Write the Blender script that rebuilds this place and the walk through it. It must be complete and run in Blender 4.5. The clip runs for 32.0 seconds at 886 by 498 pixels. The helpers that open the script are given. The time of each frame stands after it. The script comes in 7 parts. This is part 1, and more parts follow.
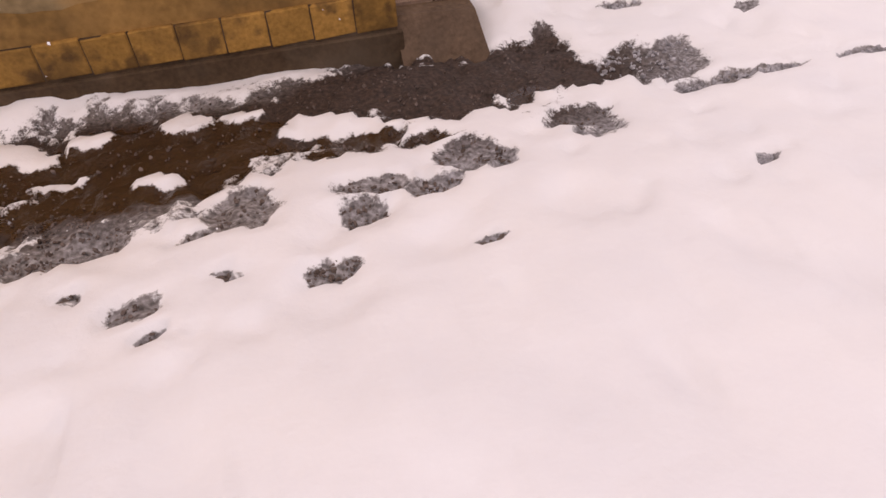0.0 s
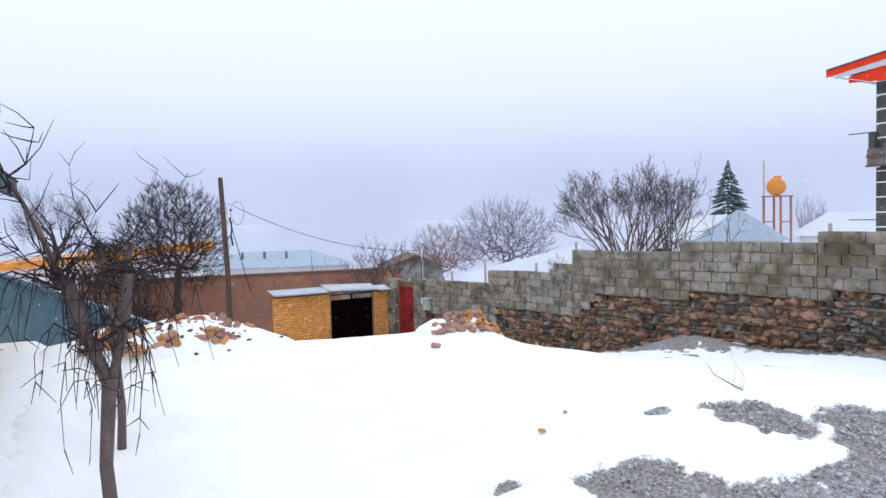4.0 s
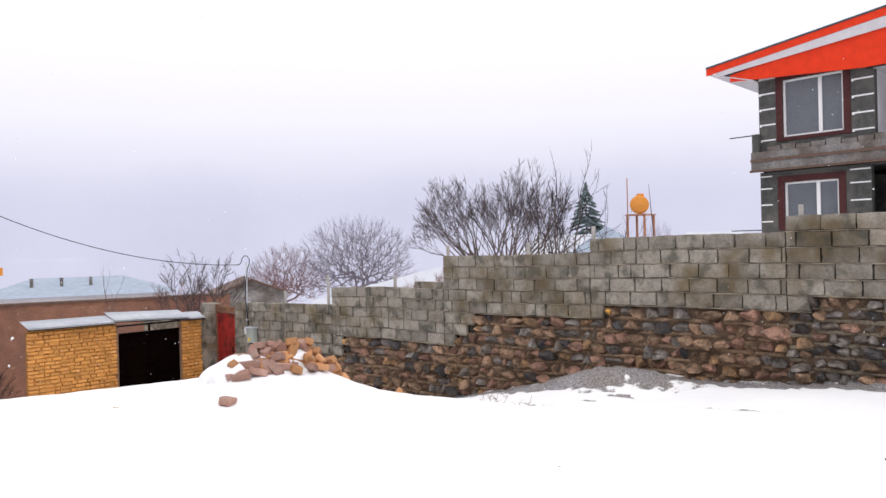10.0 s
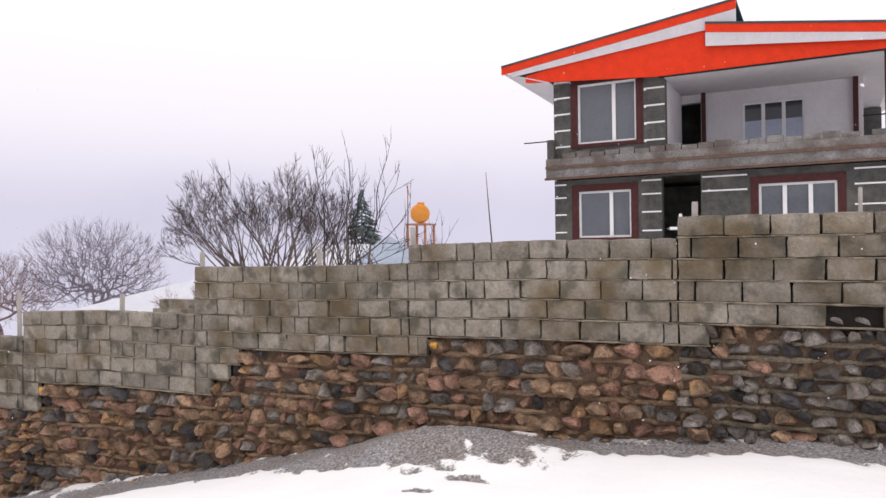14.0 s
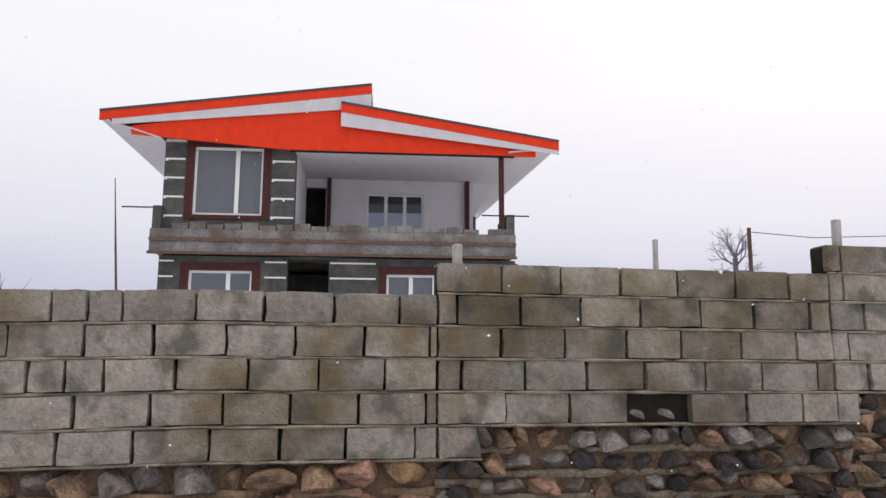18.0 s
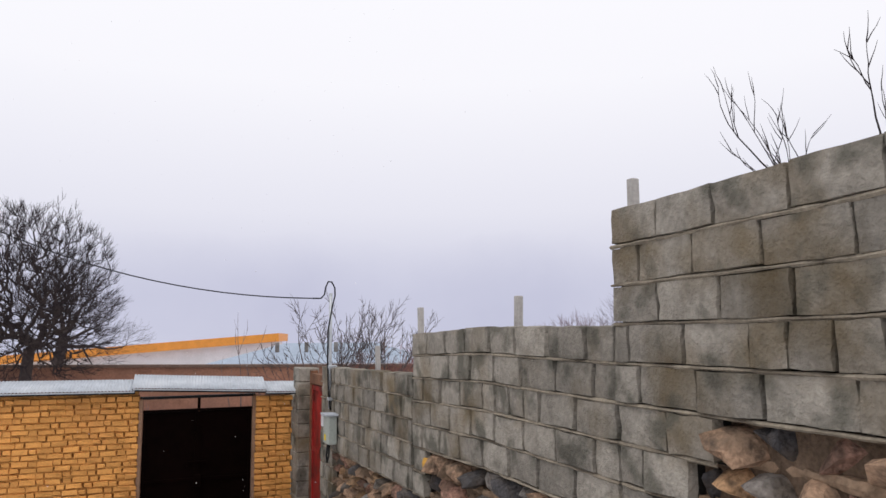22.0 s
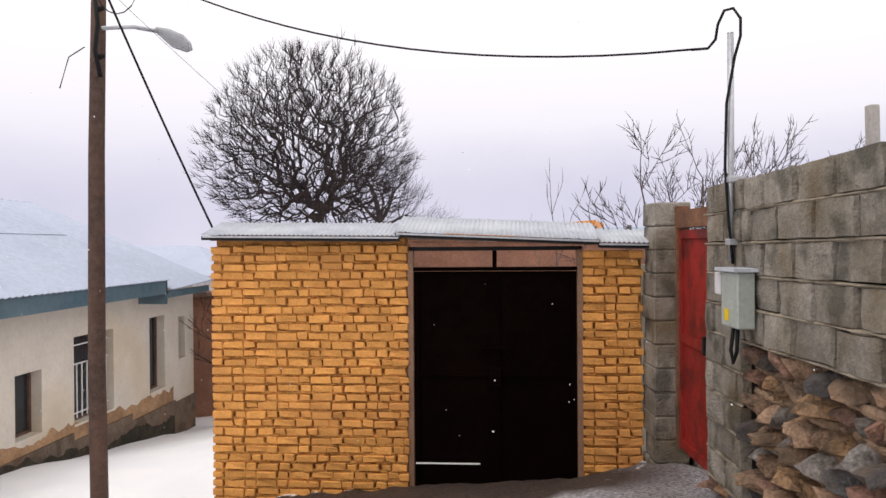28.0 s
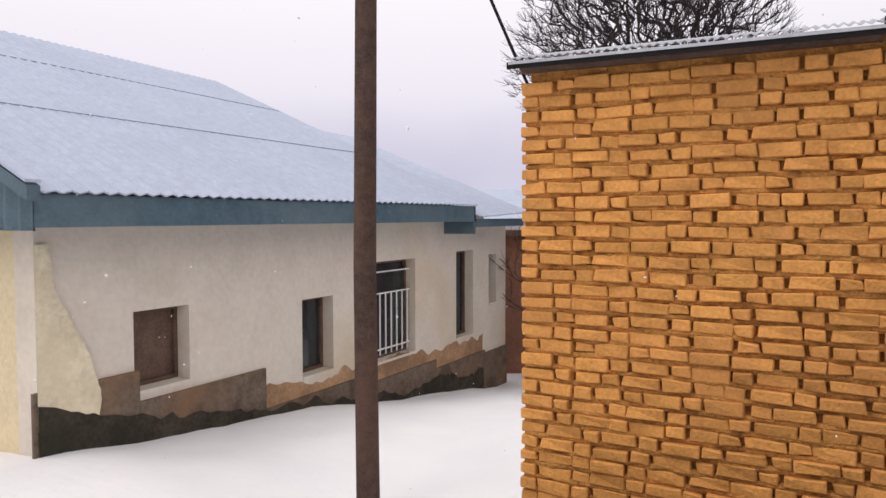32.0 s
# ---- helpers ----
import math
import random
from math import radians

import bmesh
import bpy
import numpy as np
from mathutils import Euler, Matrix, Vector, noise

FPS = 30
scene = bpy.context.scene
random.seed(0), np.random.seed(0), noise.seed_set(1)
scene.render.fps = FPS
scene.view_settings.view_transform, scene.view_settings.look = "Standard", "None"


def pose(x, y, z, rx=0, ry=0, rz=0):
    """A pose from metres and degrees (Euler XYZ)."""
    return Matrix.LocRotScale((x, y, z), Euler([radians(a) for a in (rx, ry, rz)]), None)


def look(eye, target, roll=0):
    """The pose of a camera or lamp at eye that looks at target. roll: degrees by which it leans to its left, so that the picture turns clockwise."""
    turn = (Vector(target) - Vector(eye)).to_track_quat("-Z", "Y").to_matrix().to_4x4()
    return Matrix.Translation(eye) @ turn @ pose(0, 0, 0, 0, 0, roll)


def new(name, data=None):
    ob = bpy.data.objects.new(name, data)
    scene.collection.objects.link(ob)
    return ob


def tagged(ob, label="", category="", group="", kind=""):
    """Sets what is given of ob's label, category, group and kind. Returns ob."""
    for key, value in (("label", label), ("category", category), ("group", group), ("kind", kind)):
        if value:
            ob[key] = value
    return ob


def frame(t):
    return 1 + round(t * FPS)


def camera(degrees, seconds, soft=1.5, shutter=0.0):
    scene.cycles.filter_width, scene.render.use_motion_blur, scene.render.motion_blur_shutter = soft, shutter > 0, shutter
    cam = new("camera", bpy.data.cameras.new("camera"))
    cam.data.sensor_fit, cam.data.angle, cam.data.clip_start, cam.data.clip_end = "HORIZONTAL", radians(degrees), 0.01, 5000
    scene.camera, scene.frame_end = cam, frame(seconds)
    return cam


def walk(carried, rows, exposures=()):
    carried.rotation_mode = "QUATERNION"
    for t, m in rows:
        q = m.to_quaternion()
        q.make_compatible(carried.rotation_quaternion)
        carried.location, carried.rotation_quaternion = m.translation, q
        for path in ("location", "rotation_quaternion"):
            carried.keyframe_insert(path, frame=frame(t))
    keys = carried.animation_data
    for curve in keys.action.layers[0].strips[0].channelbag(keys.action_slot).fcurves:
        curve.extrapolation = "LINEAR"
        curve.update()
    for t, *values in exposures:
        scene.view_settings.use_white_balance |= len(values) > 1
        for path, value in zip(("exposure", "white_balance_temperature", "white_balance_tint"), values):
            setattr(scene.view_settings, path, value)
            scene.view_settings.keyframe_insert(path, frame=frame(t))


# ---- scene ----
cam = camera(63.5, 32.0)
EXPOSURES = ((0, -0.5, 7300, 29), (0.6, -0.18, 6800, 20), (1.2, -0.05, 6500, 17), (1.7, 0.0, 5700, 6), (2.2, 0.0, 5400, 3), (3.5, 0.0, 5550, 5), (5.5, 0.05, 6500, 11), (13, 0.05, 6600, 12), (14, 0.03, 6800, 14), (15, -0.05, 6800, 14), (18, -0.2, 6550, 10), (22, -0.18, 6500, 10), (26, -0.09, 6500, 10), (28, 0.06, 6800, 12), (30.5, 0.0, 6800, 13), (32, -0.1, 6750, 14))
PATH = [
    (0, (0.000, 0.000, 1.600), (0.531, 1.354, 0.228), -3.3),
    (0.5, (0.173, 0.104, 1.633), (0.943, 1.602, 0.555), -2.2),
    (1, (0.451, 0.256, 1.536), (1.424, 1.801, 0.721), -2.0),
    (1.5, (0.758, 0.309, 1.516), (1.860, 1.878, 0.947), -2.1),
    (2, (1.188, 0.398, 1.435), (2.338, 2.002, 1.113), -1.9),
    (2.5, (1.551, 0.512, 1.374), (2.722, 2.123, 1.194), -1.8),
    (3, (1.879, 0.559, 1.366), (3.061, 2.167, 1.237), -1.8),
    (3.5, (2.141, 0.734, 1.317), (3.326, 2.342, 1.209), -1.4),
    (5.5, (3.178, 1.676, 0.839), (4.348, 3.298, 0.831), -1.5),
    (6, (3.446, 2.163, 0.732), (4.622, 3.781, 0.731), -1.5),
    (6.5, (3.757, 2.508, 0.712), (4.962, 4.104, 0.711), -1.5),
    (7, (3.972, 2.790, 0.675), (5.266, 4.315, 0.666), -1.6),
    (7.5, (4.134, 2.915, 0.695), (5.512, 4.364, 0.668), -1.6),
    (8, (4.402, 3.117, 0.697), (5.823, 4.524, 0.664), -1.5),
    (8.5, (4.601, 3.389, 0.683), (6.032, 4.785, 0.655), -1.4),
    (9, (4.817, 3.613, 0.660), (6.265, 4.992, 0.625), -1.4),
    (9.5, (5.131, 3.891, 0.546), (6.585, 5.264, 0.519), -1.4),
    (10, (5.469, 4.257, 0.575), (6.950, 5.600, 0.570), -1.4),
    (10.5, (5.739, 4.482, 0.566), (7.257, 5.784, 0.549), -1.4),
    (11, (6.014, 4.865, 0.573), (7.540, 6.158, 0.555), -1.2),
    (11.5, (6.277, 5.266, 0.593), (7.804, 6.558, 0.581), -1.2),
    (12, (6.680, 5.627, 0.482), (8.204, 6.923, 0.477), -1.2),
    (12.5, (7.067, 6.017, 0.470), (8.613, 7.286, 0.474), -1.2),
    (13, (7.388, 6.146, 0.461), (8.958, 7.385, 0.453), -1.3),
    (13.5, (7.696, 6.238, 0.492), (9.343, 7.372, 0.471), -1.2),
    (14, (8.017, 6.406, 0.542), (9.847, 7.213, 0.555), -0.7),
    (14.5, (8.378, 6.516, 0.516), (10.306, 7.023, 0.685), -0.7),
    (15, (8.732, 6.781, 0.475), (10.688, 7.119, 0.722), -0.2),
    (15.5, (9.049, 7.042, 0.441), (11.020, 7.232, 0.719), -0.0),
    (17.5, (10.258, 7.588, 0.349), (12.178, 7.093, 0.614), 0.5),
    (18, (10.612, 7.755, 0.294), (12.567, 7.448, 0.585), 0.3),
    (18.5, (10.993, 7.874, 0.212), (12.971, 7.888, 0.511), 0.0),
    (19, (11.306, 8.094, 0.168), (13.243, 8.505, 0.444), -0.1),
    (19.5, (11.543, 8.306, 0.153), (13.362, 9.100, 0.395), -0.2),
    (20, (11.765, 8.514, 0.086), (13.435, 9.589, 0.326), -0.5),
    (20.5, (11.960, 8.782, 0.012), (13.440, 10.105, 0.252), -0.7),
    (21, (12.328, 9.038, -0.074), (13.520, 10.628, 0.151), -1.8),
    (21.5, (12.649, 9.398, -0.187), (13.522, 11.182, 0.055), -0.5),
    (22, (12.840, 9.721, -0.239), (13.541, 11.578, 0.006), -0.5),
    (22.5, (13.010, 10.065, -0.314), (13.669, 11.935, -0.052), -0.2),
    (23, (13.175, 10.393, -0.366), (13.846, 12.256, -0.091), -0.3),
    (23.5, (13.404, 10.886, -0.352), (14.044, 12.764, -0.104), -0.7),
    (24, (13.411, 11.236, -0.415), (13.817, 13.178, -0.164), -0.7),
    (24.5, (13.448, 11.506, -0.445), (13.632, 13.482, -0.196), -0.9),
    (25, (13.437, 11.764, -0.590), (13.547, 13.745, -0.332), -0.6),
    (25.5, (13.460, 12.100, -0.696), (13.546, 14.088, -0.499), -0.5),
    (27.5, (13.265, 13.801, -0.942), (13.238, 15.801, -0.951), -0.4),
    (28, (13.200, 14.176, -1.000), (13.069, 16.171, -1.014), -0.4),
    (28.5, (13.167, 14.558, -1.082), (12.866, 16.535, -1.087), -0.5),
    (29, (13.073, 14.895, -1.157), (12.566, 16.830, -1.161), -0.4),
    (29.5, (12.932, 15.208, -1.287), (12.230, 17.080, -1.309), -0.2),
    (30, (12.847, 15.562, -1.354), (12.078, 17.407, -1.421), -0.1),
    (30.5, (12.714, 15.881, -1.473), (11.925, 17.717, -1.552), -0.1),
    (31, (12.549, 16.238, -1.594), (11.727, 18.058, -1.683), -0.1),
    (31.5, (12.325, 16.548, -1.686), (11.401, 18.320, -1.762), -0.1),
    (32, (12.178, 16.846, -1.756), (11.224, 18.602, -1.845), -0.1),
]
walk(cam, [(t, look(eye, target, roll)) for t, eye, target, roll in PATH], EXPOSURES)

# ---- world and light ----
world = bpy.data.worlds.new("overcast_sky")
scene.world = world
world.use_nodes = True
wn, wl = world.node_tree.nodes, world.node_tree.links
wn.clear()
w_out, w_bg = wn.new("ShaderNodeOutputWorld"), wn.new("ShaderNodeBackground")
w_sky, w_mix, w_ramp = wn.new("ShaderNodeTexSky"), wn.new("ShaderNodeMix"), wn.new("ShaderNodeValToRGB")
w_co, w_sep = wn.new("ShaderNodeTexCoord"), wn.new("ShaderNodeSeparateXYZ")
w_sky.sky_type, w_sky.sun_disc = "NISHITA", False
w_sky.sun_elevation, w_sky.sun_rotation, w_sky.dust_density = radians(38), radians(140), 6.0
w_mix.data_type = "RGBA"
w_mix.inputs["Factor"].default_value = 0.93
w_ramp.color_ramp.elements[0].position, w_ramp.color_ramp.elements[0].color = 0.0, (7.0, 7.1, 9.2, 1)
w_ramp.color_ramp.elements[1].position, w_ramp.color_ramp.elements[1].color = 1.0, (14.0, 13.9, 14.1, 1)
for where, tone in ((0.06, (7.6, 7.7, 9.6, 1)), (0.17, (10.2, 10.15, 11.3, 1)), (0.34, (12.2, 12.1, 12.7, 1))):
    w_ramp.color_ramp.elements.new(where).color = tone
wl.new(w_co.outputs["Generated"], w_sep.inputs[0])
wl.new(w_sep.outputs["Z"], w_ramp.inputs[0])
wl.new(w_sky.outputs[0], w_mix.inputs["A"])
wl.new(w_ramp.outputs[0], w_mix.inputs["B"])
wl.new(w_mix.outputs["Result"], w_bg.inputs["Color"])
w_bg.inputs["Strength"].default_value = 0.093
wl.new(w_bg.outputs[0], w_out.inputs[0])
sun_data = bpy.data.lights.new("sun", "SUN")
sun_data.energy, sun_data.angle, sun_data.color = 0.7, radians(25), (1.0, 0.97, 0.94)
sun = new("sun", sun_data)
sun.matrix_world = look((0, 0, 30), (10, 12, 0))


# ---- materials ----
def mat(name, base, rough=0.85, var=0.18, scale=5.0, bump=0.25, fine=45.0, metal=0.0, rand=0.0, stain=None, amount=0.4, stain_scale=0.7, lift=0.01, grime=None, grime_amount=0.6, grime_scale=4.0):
    """Two scales of colour, an optional stain of its own shape, bump, and a change of value from object to object."""
    m = bpy.data.materials.new(name)
    m.use_nodes = True
    n, l = m.node_tree.nodes, m.node_tree.links
    p = n["Principled BSDF"]
    p.inputs["Roughness"].default_value, p.inputs["Metallic"].default_value = rough, metal
    p.inputs["Specular IOR Level"].default_value = 0.5 if rough < 0.4 or metal else 0.15
    geo = n.new("ShaderNodeNewGeometry")

    def noise_at(s, detail=4.0):
        t = n.new("ShaderNodeTexNoise")
        t.inputs["Scale"].default_value, t.inputs["Detail"].default_value = s, detail
        l.new(geo.outputs["Position"], t.inputs["Vector"])
        return t

    def mix(kind, fac, a, b):
        x = n.new("ShaderNodeMix")
        x.data_type, x.blend_type = "RGBA", kind
        for socket, value in (("Factor", fac), ("A", a), ("B", b)):
            if isinstance(value, (int, float, tuple)):
                x.inputs[socket].default_value = value
            else:
                l.new(value, x.inputs[socket])
        return x.outputs["Result"]

    lo, hi = (tuple(max(0.0, min(1.0, c * k)) for c in base) + (1,) for k in (1 - var, 1 + var))
    grain = noise_at(scale * 6, 6.0)
    broad = noise_at(scale)
    both = n.new("ShaderNodeMath")
    both.operation = "MULTIPLY_ADD"
    both.inputs[1].default_value = 0.5
    half = n.new("ShaderNodeMath")
    half.operation = "MULTIPLY"
    half.inputs[1].default_value = 0.5
    l.new(grain.outputs[0], both.inputs[0])
    l.new(broad.outputs[0], half.inputs[0])
    l.new(half.outputs[0], both.inputs[2])
    spread = n.new("ShaderNodeMapRange")
    spread.inputs["From Min"].default_value, spread.inputs["From Max"].default_value = 0.34, 0.66
    l.new(both.outputs[0], spread.inputs[0])
    colour = mix("MIX", spread.outputs[0], lo, hi)
    if stain:
        st = noise_at(stain_scale, 5.0)
        sr = n.new("ShaderNodeMapRange")
        sr.inputs["From Min"].default_value, sr.inputs["From Max"].default_value = 0.46, 0.66
        sr.inputs["To Max"].default_value = amount
        l.new(st.outputs[0], sr.inputs[0])
        colour = mix("MIX", sr.outputs[0], colour, tuple(stain) + (1,))
    if grime:
        gt = noise_at(grime_scale, 8.0)
        gr = n.new("ShaderNodeMapRange")
        gr.inputs["From Min"].default_value, gr.inputs["From Max"].default_value = 0.52, 0.64
        gr.inputs["To Max"].default_value = grime_amount
        l.new(gt.outputs[0], gr.inputs[0])
        colour = mix("MIX", gr.outputs[0], colour, tuple(grime) + (1,))
    if rand:
        info, hsv = n.new("ShaderNodeObjectInfo"), n.new("ShaderNodeHueSaturation")
        rr = n.new("ShaderNodeMapRange")
        rr.inputs["To Min"].default_value, rr.inputs["To Max"].default_value = 1 - rand, 1 + rand
        l.new(info.outputs["Random"], rr.inputs[0])
        l.new(rr.outputs[0], hsv.inputs["Value"])
        l.new(colour, hsv.inputs["Color"])
        colour = hsv.outputs[0]
    l.new(colour, p.inputs["Base Color"])
    if bump:
        bn, b = noise_at(fine, 6.0), n.new("ShaderNodeBump")
        b.inputs["Strength"].default_value, b.inputs["Distance"].default_value = bump, lift
        l.new(bn.outputs[0], b.inputs["Height"])
        l.new(b.outputs[0], p.inputs["Normal"])
    return m


M_SNOW = mat("snow", (0.86, 0.87, 0.9), 0.7, 0.03, 2.0, 0.25, 30.0, lift=0.02)
M_BLOCK = mat("concrete_block", (0.282, 0.257, 0.22), 0.95, 0.28, 5.0, 1.0, 60.0, rand=0.24, stain=(0.13, 0.095, 0.05), amount=0.85, stain_scale=1.7, lift=0.02, grime=(0.085, 0.082, 0.065), grime_amount=0.75, grime_scale=4.0)
M_GAP = mat("open_joint", (0.02, 0.018, 0.016), 0.98, 0.3, 9.0, 0.5, 60.0)
M_MORTAR = mat("mortar", (0.29, 0.25, 0.195), 0.95, 0.35, 9.0, 0.9, 60.0, stain=(0.1, 0.08, 0.06), amount=0.7, stain_scale=3.0)
M_STONES = [mat("field_stone_" + n, c, 0.85, 0.5, 9.0, 1.0, 34.0, rand=0.35, stain=(0.12, 0.09, 0.065), amount=0.7, stain_scale=5.0, lift=0.025, grime=(0.045, 0.038, 0.032), grime_amount=0.6, grime_scale=11.0)
            for n, c in (("grey", (0.225, 0.205, 0.19)), ("brown", (0.3, 0.195, 0.13)), ("reddish", (0.3, 0.172, 0.128)), ("ochre", (0.36, 0.22, 0.122)), ("dark", (0.07, 0.066, 0.068)))]
M_BED = mat("clay_bedding", (0.29, 0.2, 0.135), 0.98, 0.35, 6.0, 1.0, 26.0, stain=(0.12, 0.088, 0.063), amount=0.7, stain_scale=2.5, lift=0.03)
M_SANDBED = mat("sandy_bedding", (0.24, 0.2, 0.152), 0.98, 0.35, 6.0, 1.0, 30.0, stain=(0.1, 0.08, 0.06), amount=0.7, stain_scale=3.0, lift=0.03)
M_DARKBED = mat("deep_clay_joint", (0.13, 0.09, 0.063), 0.98, 0.4, 8.0, 1.0, 30.0, lift=0.03)
M_BRICK = mat("yellow_brick", (0.68, 0.325, 0.095), 0.9, 0.2, 9.0, 0.8, 60.0, rand=0.15, stain=(0.56, 0.255, 0.09), amount=0.6, stain_scale=1.1)
M_BRICKJOINT = mat("brick_joint", (0.5, 0.235, 0.068), 0.95, 0.3, 12.0, 1.0, 40.0, lift=0.025, grime=(0.2, 0.09, 0.03), grime_amount=0.7, grime_scale=9.0)
M_BRICKHOLE = mat("deep_brick_joint", (0.27, 0.12, 0.037), 0.95, 0.35, 12.0, 0.8, 40.0)
M_JAMB = mat("weathered_jamb", (0.27, 0.165, 0.11), 0.85, 0.25, 6.0, 0.5, 30.0, stain=(0.16, 0.085, 0.05), amount=0.6, stain_scale=3.0)
M_PINKBRICK = mat("pale_pink_brick", (0.34, 0.2, 0.16), 0.9, 0.25, 10.0, 0.5, 50.0, rand=0.22, stain=(0.42, 0.33, 0.3), amount=0.4, stain_scale=3.0)
M_HEAPBRICK = mat("heap_brick", (0.46, 0.235, 0.11), 0.9, 0.22, 10.0, 0.5, 50.0, rand=0.22, stain=(0.45, 0.28, 0.18), amount=0.4, stain_scale=3.0)
M_GALV = mat("galvanised_sheet", (0.5, 0.52, 0.55), 0.45, 0.15, 6.0, 0.1, 30.0, metal=0.7)
M_DUST = mat("dusted_sheet", (0.46, 0.49, 0.54), 0.6, 0.15, 8.0, 0.3, 40.0, stain=(0.62, 0.64, 0.68), amount=0.6, stain_scale=1.6)
M_BLUEROOF = mat("blue_roof_sheet", (0.46, 0.515, 0.63), 0.75, 0.12, 10.0, 0.3, 40.0, stain=(0.4, 0.46, 0.57), amount=0.4, stain_scale=1.0)
M_ROOFSEAM = mat("roof_sheet_lap", (0.27, 0.32, 0.4), 0.7, 0.2, 6.0, 0.1)
M_BLUEFASCIA = mat("blue_fascia", (0.08, 0.135, 0.17), 0.6, 0.22, 6.0, 0.15, 30.0, stain=(0.17, 0.22, 0.25), amount=0.4)
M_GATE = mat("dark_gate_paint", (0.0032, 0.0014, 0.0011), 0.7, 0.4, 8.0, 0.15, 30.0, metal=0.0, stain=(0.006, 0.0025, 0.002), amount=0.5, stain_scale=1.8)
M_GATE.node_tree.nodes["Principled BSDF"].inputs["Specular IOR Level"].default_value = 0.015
M_RUST = mat("rusty_steel", (0.2, 0.1, 0.06), 0.8, 0.4, 10.0, 0.4, 60.0, stain=(0.09, 0.05, 0.035), amount=0.6, stain_scale=3.0)
M_RED = mat("red_door_paint", (0.3, 0.026, 0.022), 0.5, 0.3, 7.0, 0.25, 40.0, stain=(0.1, 0.022, 0.018), amount=0.8, stain_scale=4.0)
M_WOODPOLE = mat("pole_wood", (0.085, 0.056, 0.046), 0.9, 0.4, 14.0, 0.8, 40.0, stain=(0.15, 0.085, 0.06), amount=0.5, stain_scale=2.0)
M_BLACK = mat("black_cable", (0.012, 0.012, 0.013), 0.6, 0.2, 8.0, 0.0)
M_LAMP = mat("lamp_grey", (0.42, 0.44, 0.46), 0.5, 0.1, 8.0, 0.1)
M_PLASTER = mat("cream_plaster", (0.7, 0.64, 0.56), 0.9, 0.08, 3.0, 0.35, 25.0, stain=(0.62, 0.48, 0.3), amount=0.55, stain_scale=0.5)
M_WETSKIRT = mat("wet_brown_cement", (0.075, 0.048, 0.028), 0.9, 0.35, 6.0, 0.5, 30.0, stain=(0.16, 0.12, 0.085), amount=0.6, stain_scale=2.0)
M_PLINTH = mat("damp_plinth", (0.17, 0.13, 0.1), 0.95, 0.35, 5.0, 0.6, 30.0, stain=(0.24, 0.14, 0.08), amount=0.7, stain_scale=1.3, grime=(0.07, 0.055, 0.042), grime_amount=0.6, grime_scale=3.0)
M_YELLOW = mat("ochre_render", (0.76, 0.44, 0.14), 0.9, 0.12, 4.0, 0.4, 25.0, stain=(0.66, 0.42, 0.2), amount=0.4, stain_scale=0.9)
M_CREAM = mat("cream_render", (0.72, 0.62, 0.42), 0.9, 0.1, 4.0, 0.35, 25.0, stain=(0.6, 0.48, 0.3), amount=0.4, stain_scale=0.7)
M_DARKGLASS = mat("dark_window_glass", (0.03, 0.035, 0.04), 0.08, 0.2, 3.0, 0.0)
M_GREYGLASS = mat("pale_window_glass", (0.13, 0.14, 0.16), 0.06, 0.1, 2.0, 0.0)
M_WINFRAME = mat("white_window_frame", (0.82, 0.82, 0.82), 0.5, 0.04, 8.0, 0.0)
M_BROWNFRAME = mat("brown_window_frame", (0.14, 0.09, 0.07), 0.6, 0.3, 8.0, 0.1)
M_MUSTARD = mat("mustard_curtain", (0.3, 0.22, 0.02), 0.5, 0.25, 5.0, 0.2, 20.0)
M_MUDWALL = mat("reddish_mud_wall", (0.28, 0.14, 0.095), 0.95, 0.22, 3.0, 0.6, 20.0, stain=(0.17, 0.1, 0.08), amount=0.6, stain_scale=0.5, lift=0.03)
M_GREENSHEET = mat("dark_green_sheet", (0.045, 0.085, 0.1), 0.55, 0.25, 3.0, 0.1, 20.0, stain=(0.08, 0.11, 0.12), amount=0.4)
M_BARK = mat("bark", (0.13, 0.1, 0.095), 0.95, 0.35, 16.0, 0.6, 60.0)
M_DARKBARK = mat("dark_bark", (0.06, 0.046, 0.044), 0.95, 0.35, 16.0, 0.6, 60.0)
M_TWIG = mat("dark_twigs", (0.036, 0.028, 0.03), 0.95, 0.3, 10.0, 0.0)
M_KNOBTWIG = mat("knobbly_twigs", (0.085, 0.068, 0.068), 0.95, 0.35, 8.0, 0.0)
M_PALETWIG = mat("frosted_twigs", (0.17, 0.14, 0.145), 0.95, 0.35, 8.0, 0.0)
M_HIPROOF = mat("grey_blue_hip_roof", (0.34, 0.4, 0.49), 0.7, 0.15, 3.0, 0.2, 15.0)
# twigs of distant trees: mist painted in as paler, bluer colour
M_MISTTWIG = mat("mist_tinted_twigs", (0.17, 0.15, 0.18), 0.95, 0.2, 3.0, 0.0)
M_MISTRED = mat("mist_tinted_reddish_twigs", (0.2, 0.14, 0.155), 0.95, 0.2, 3.0, 0.0)
M_FARTWIG = mat("mist_faded_twigs", (0.44, 0.42, 0.49), 0.95, 0.15, 3.0, 0.0)
M_MISTROOF = mat("thin_snow_on_sheet", (0.6, 0.62, 0.68), 0.8, 0.08, 2.0, 0.2, 10.0, stain=(0.5, 0.53, 0.6), amount=0.4, stain_scale=0.5)
M_REDTWIG = mat("reddish_twigs", (0.2, 0.1, 0.09), 0.95, 0.35, 8.0, 0.0)
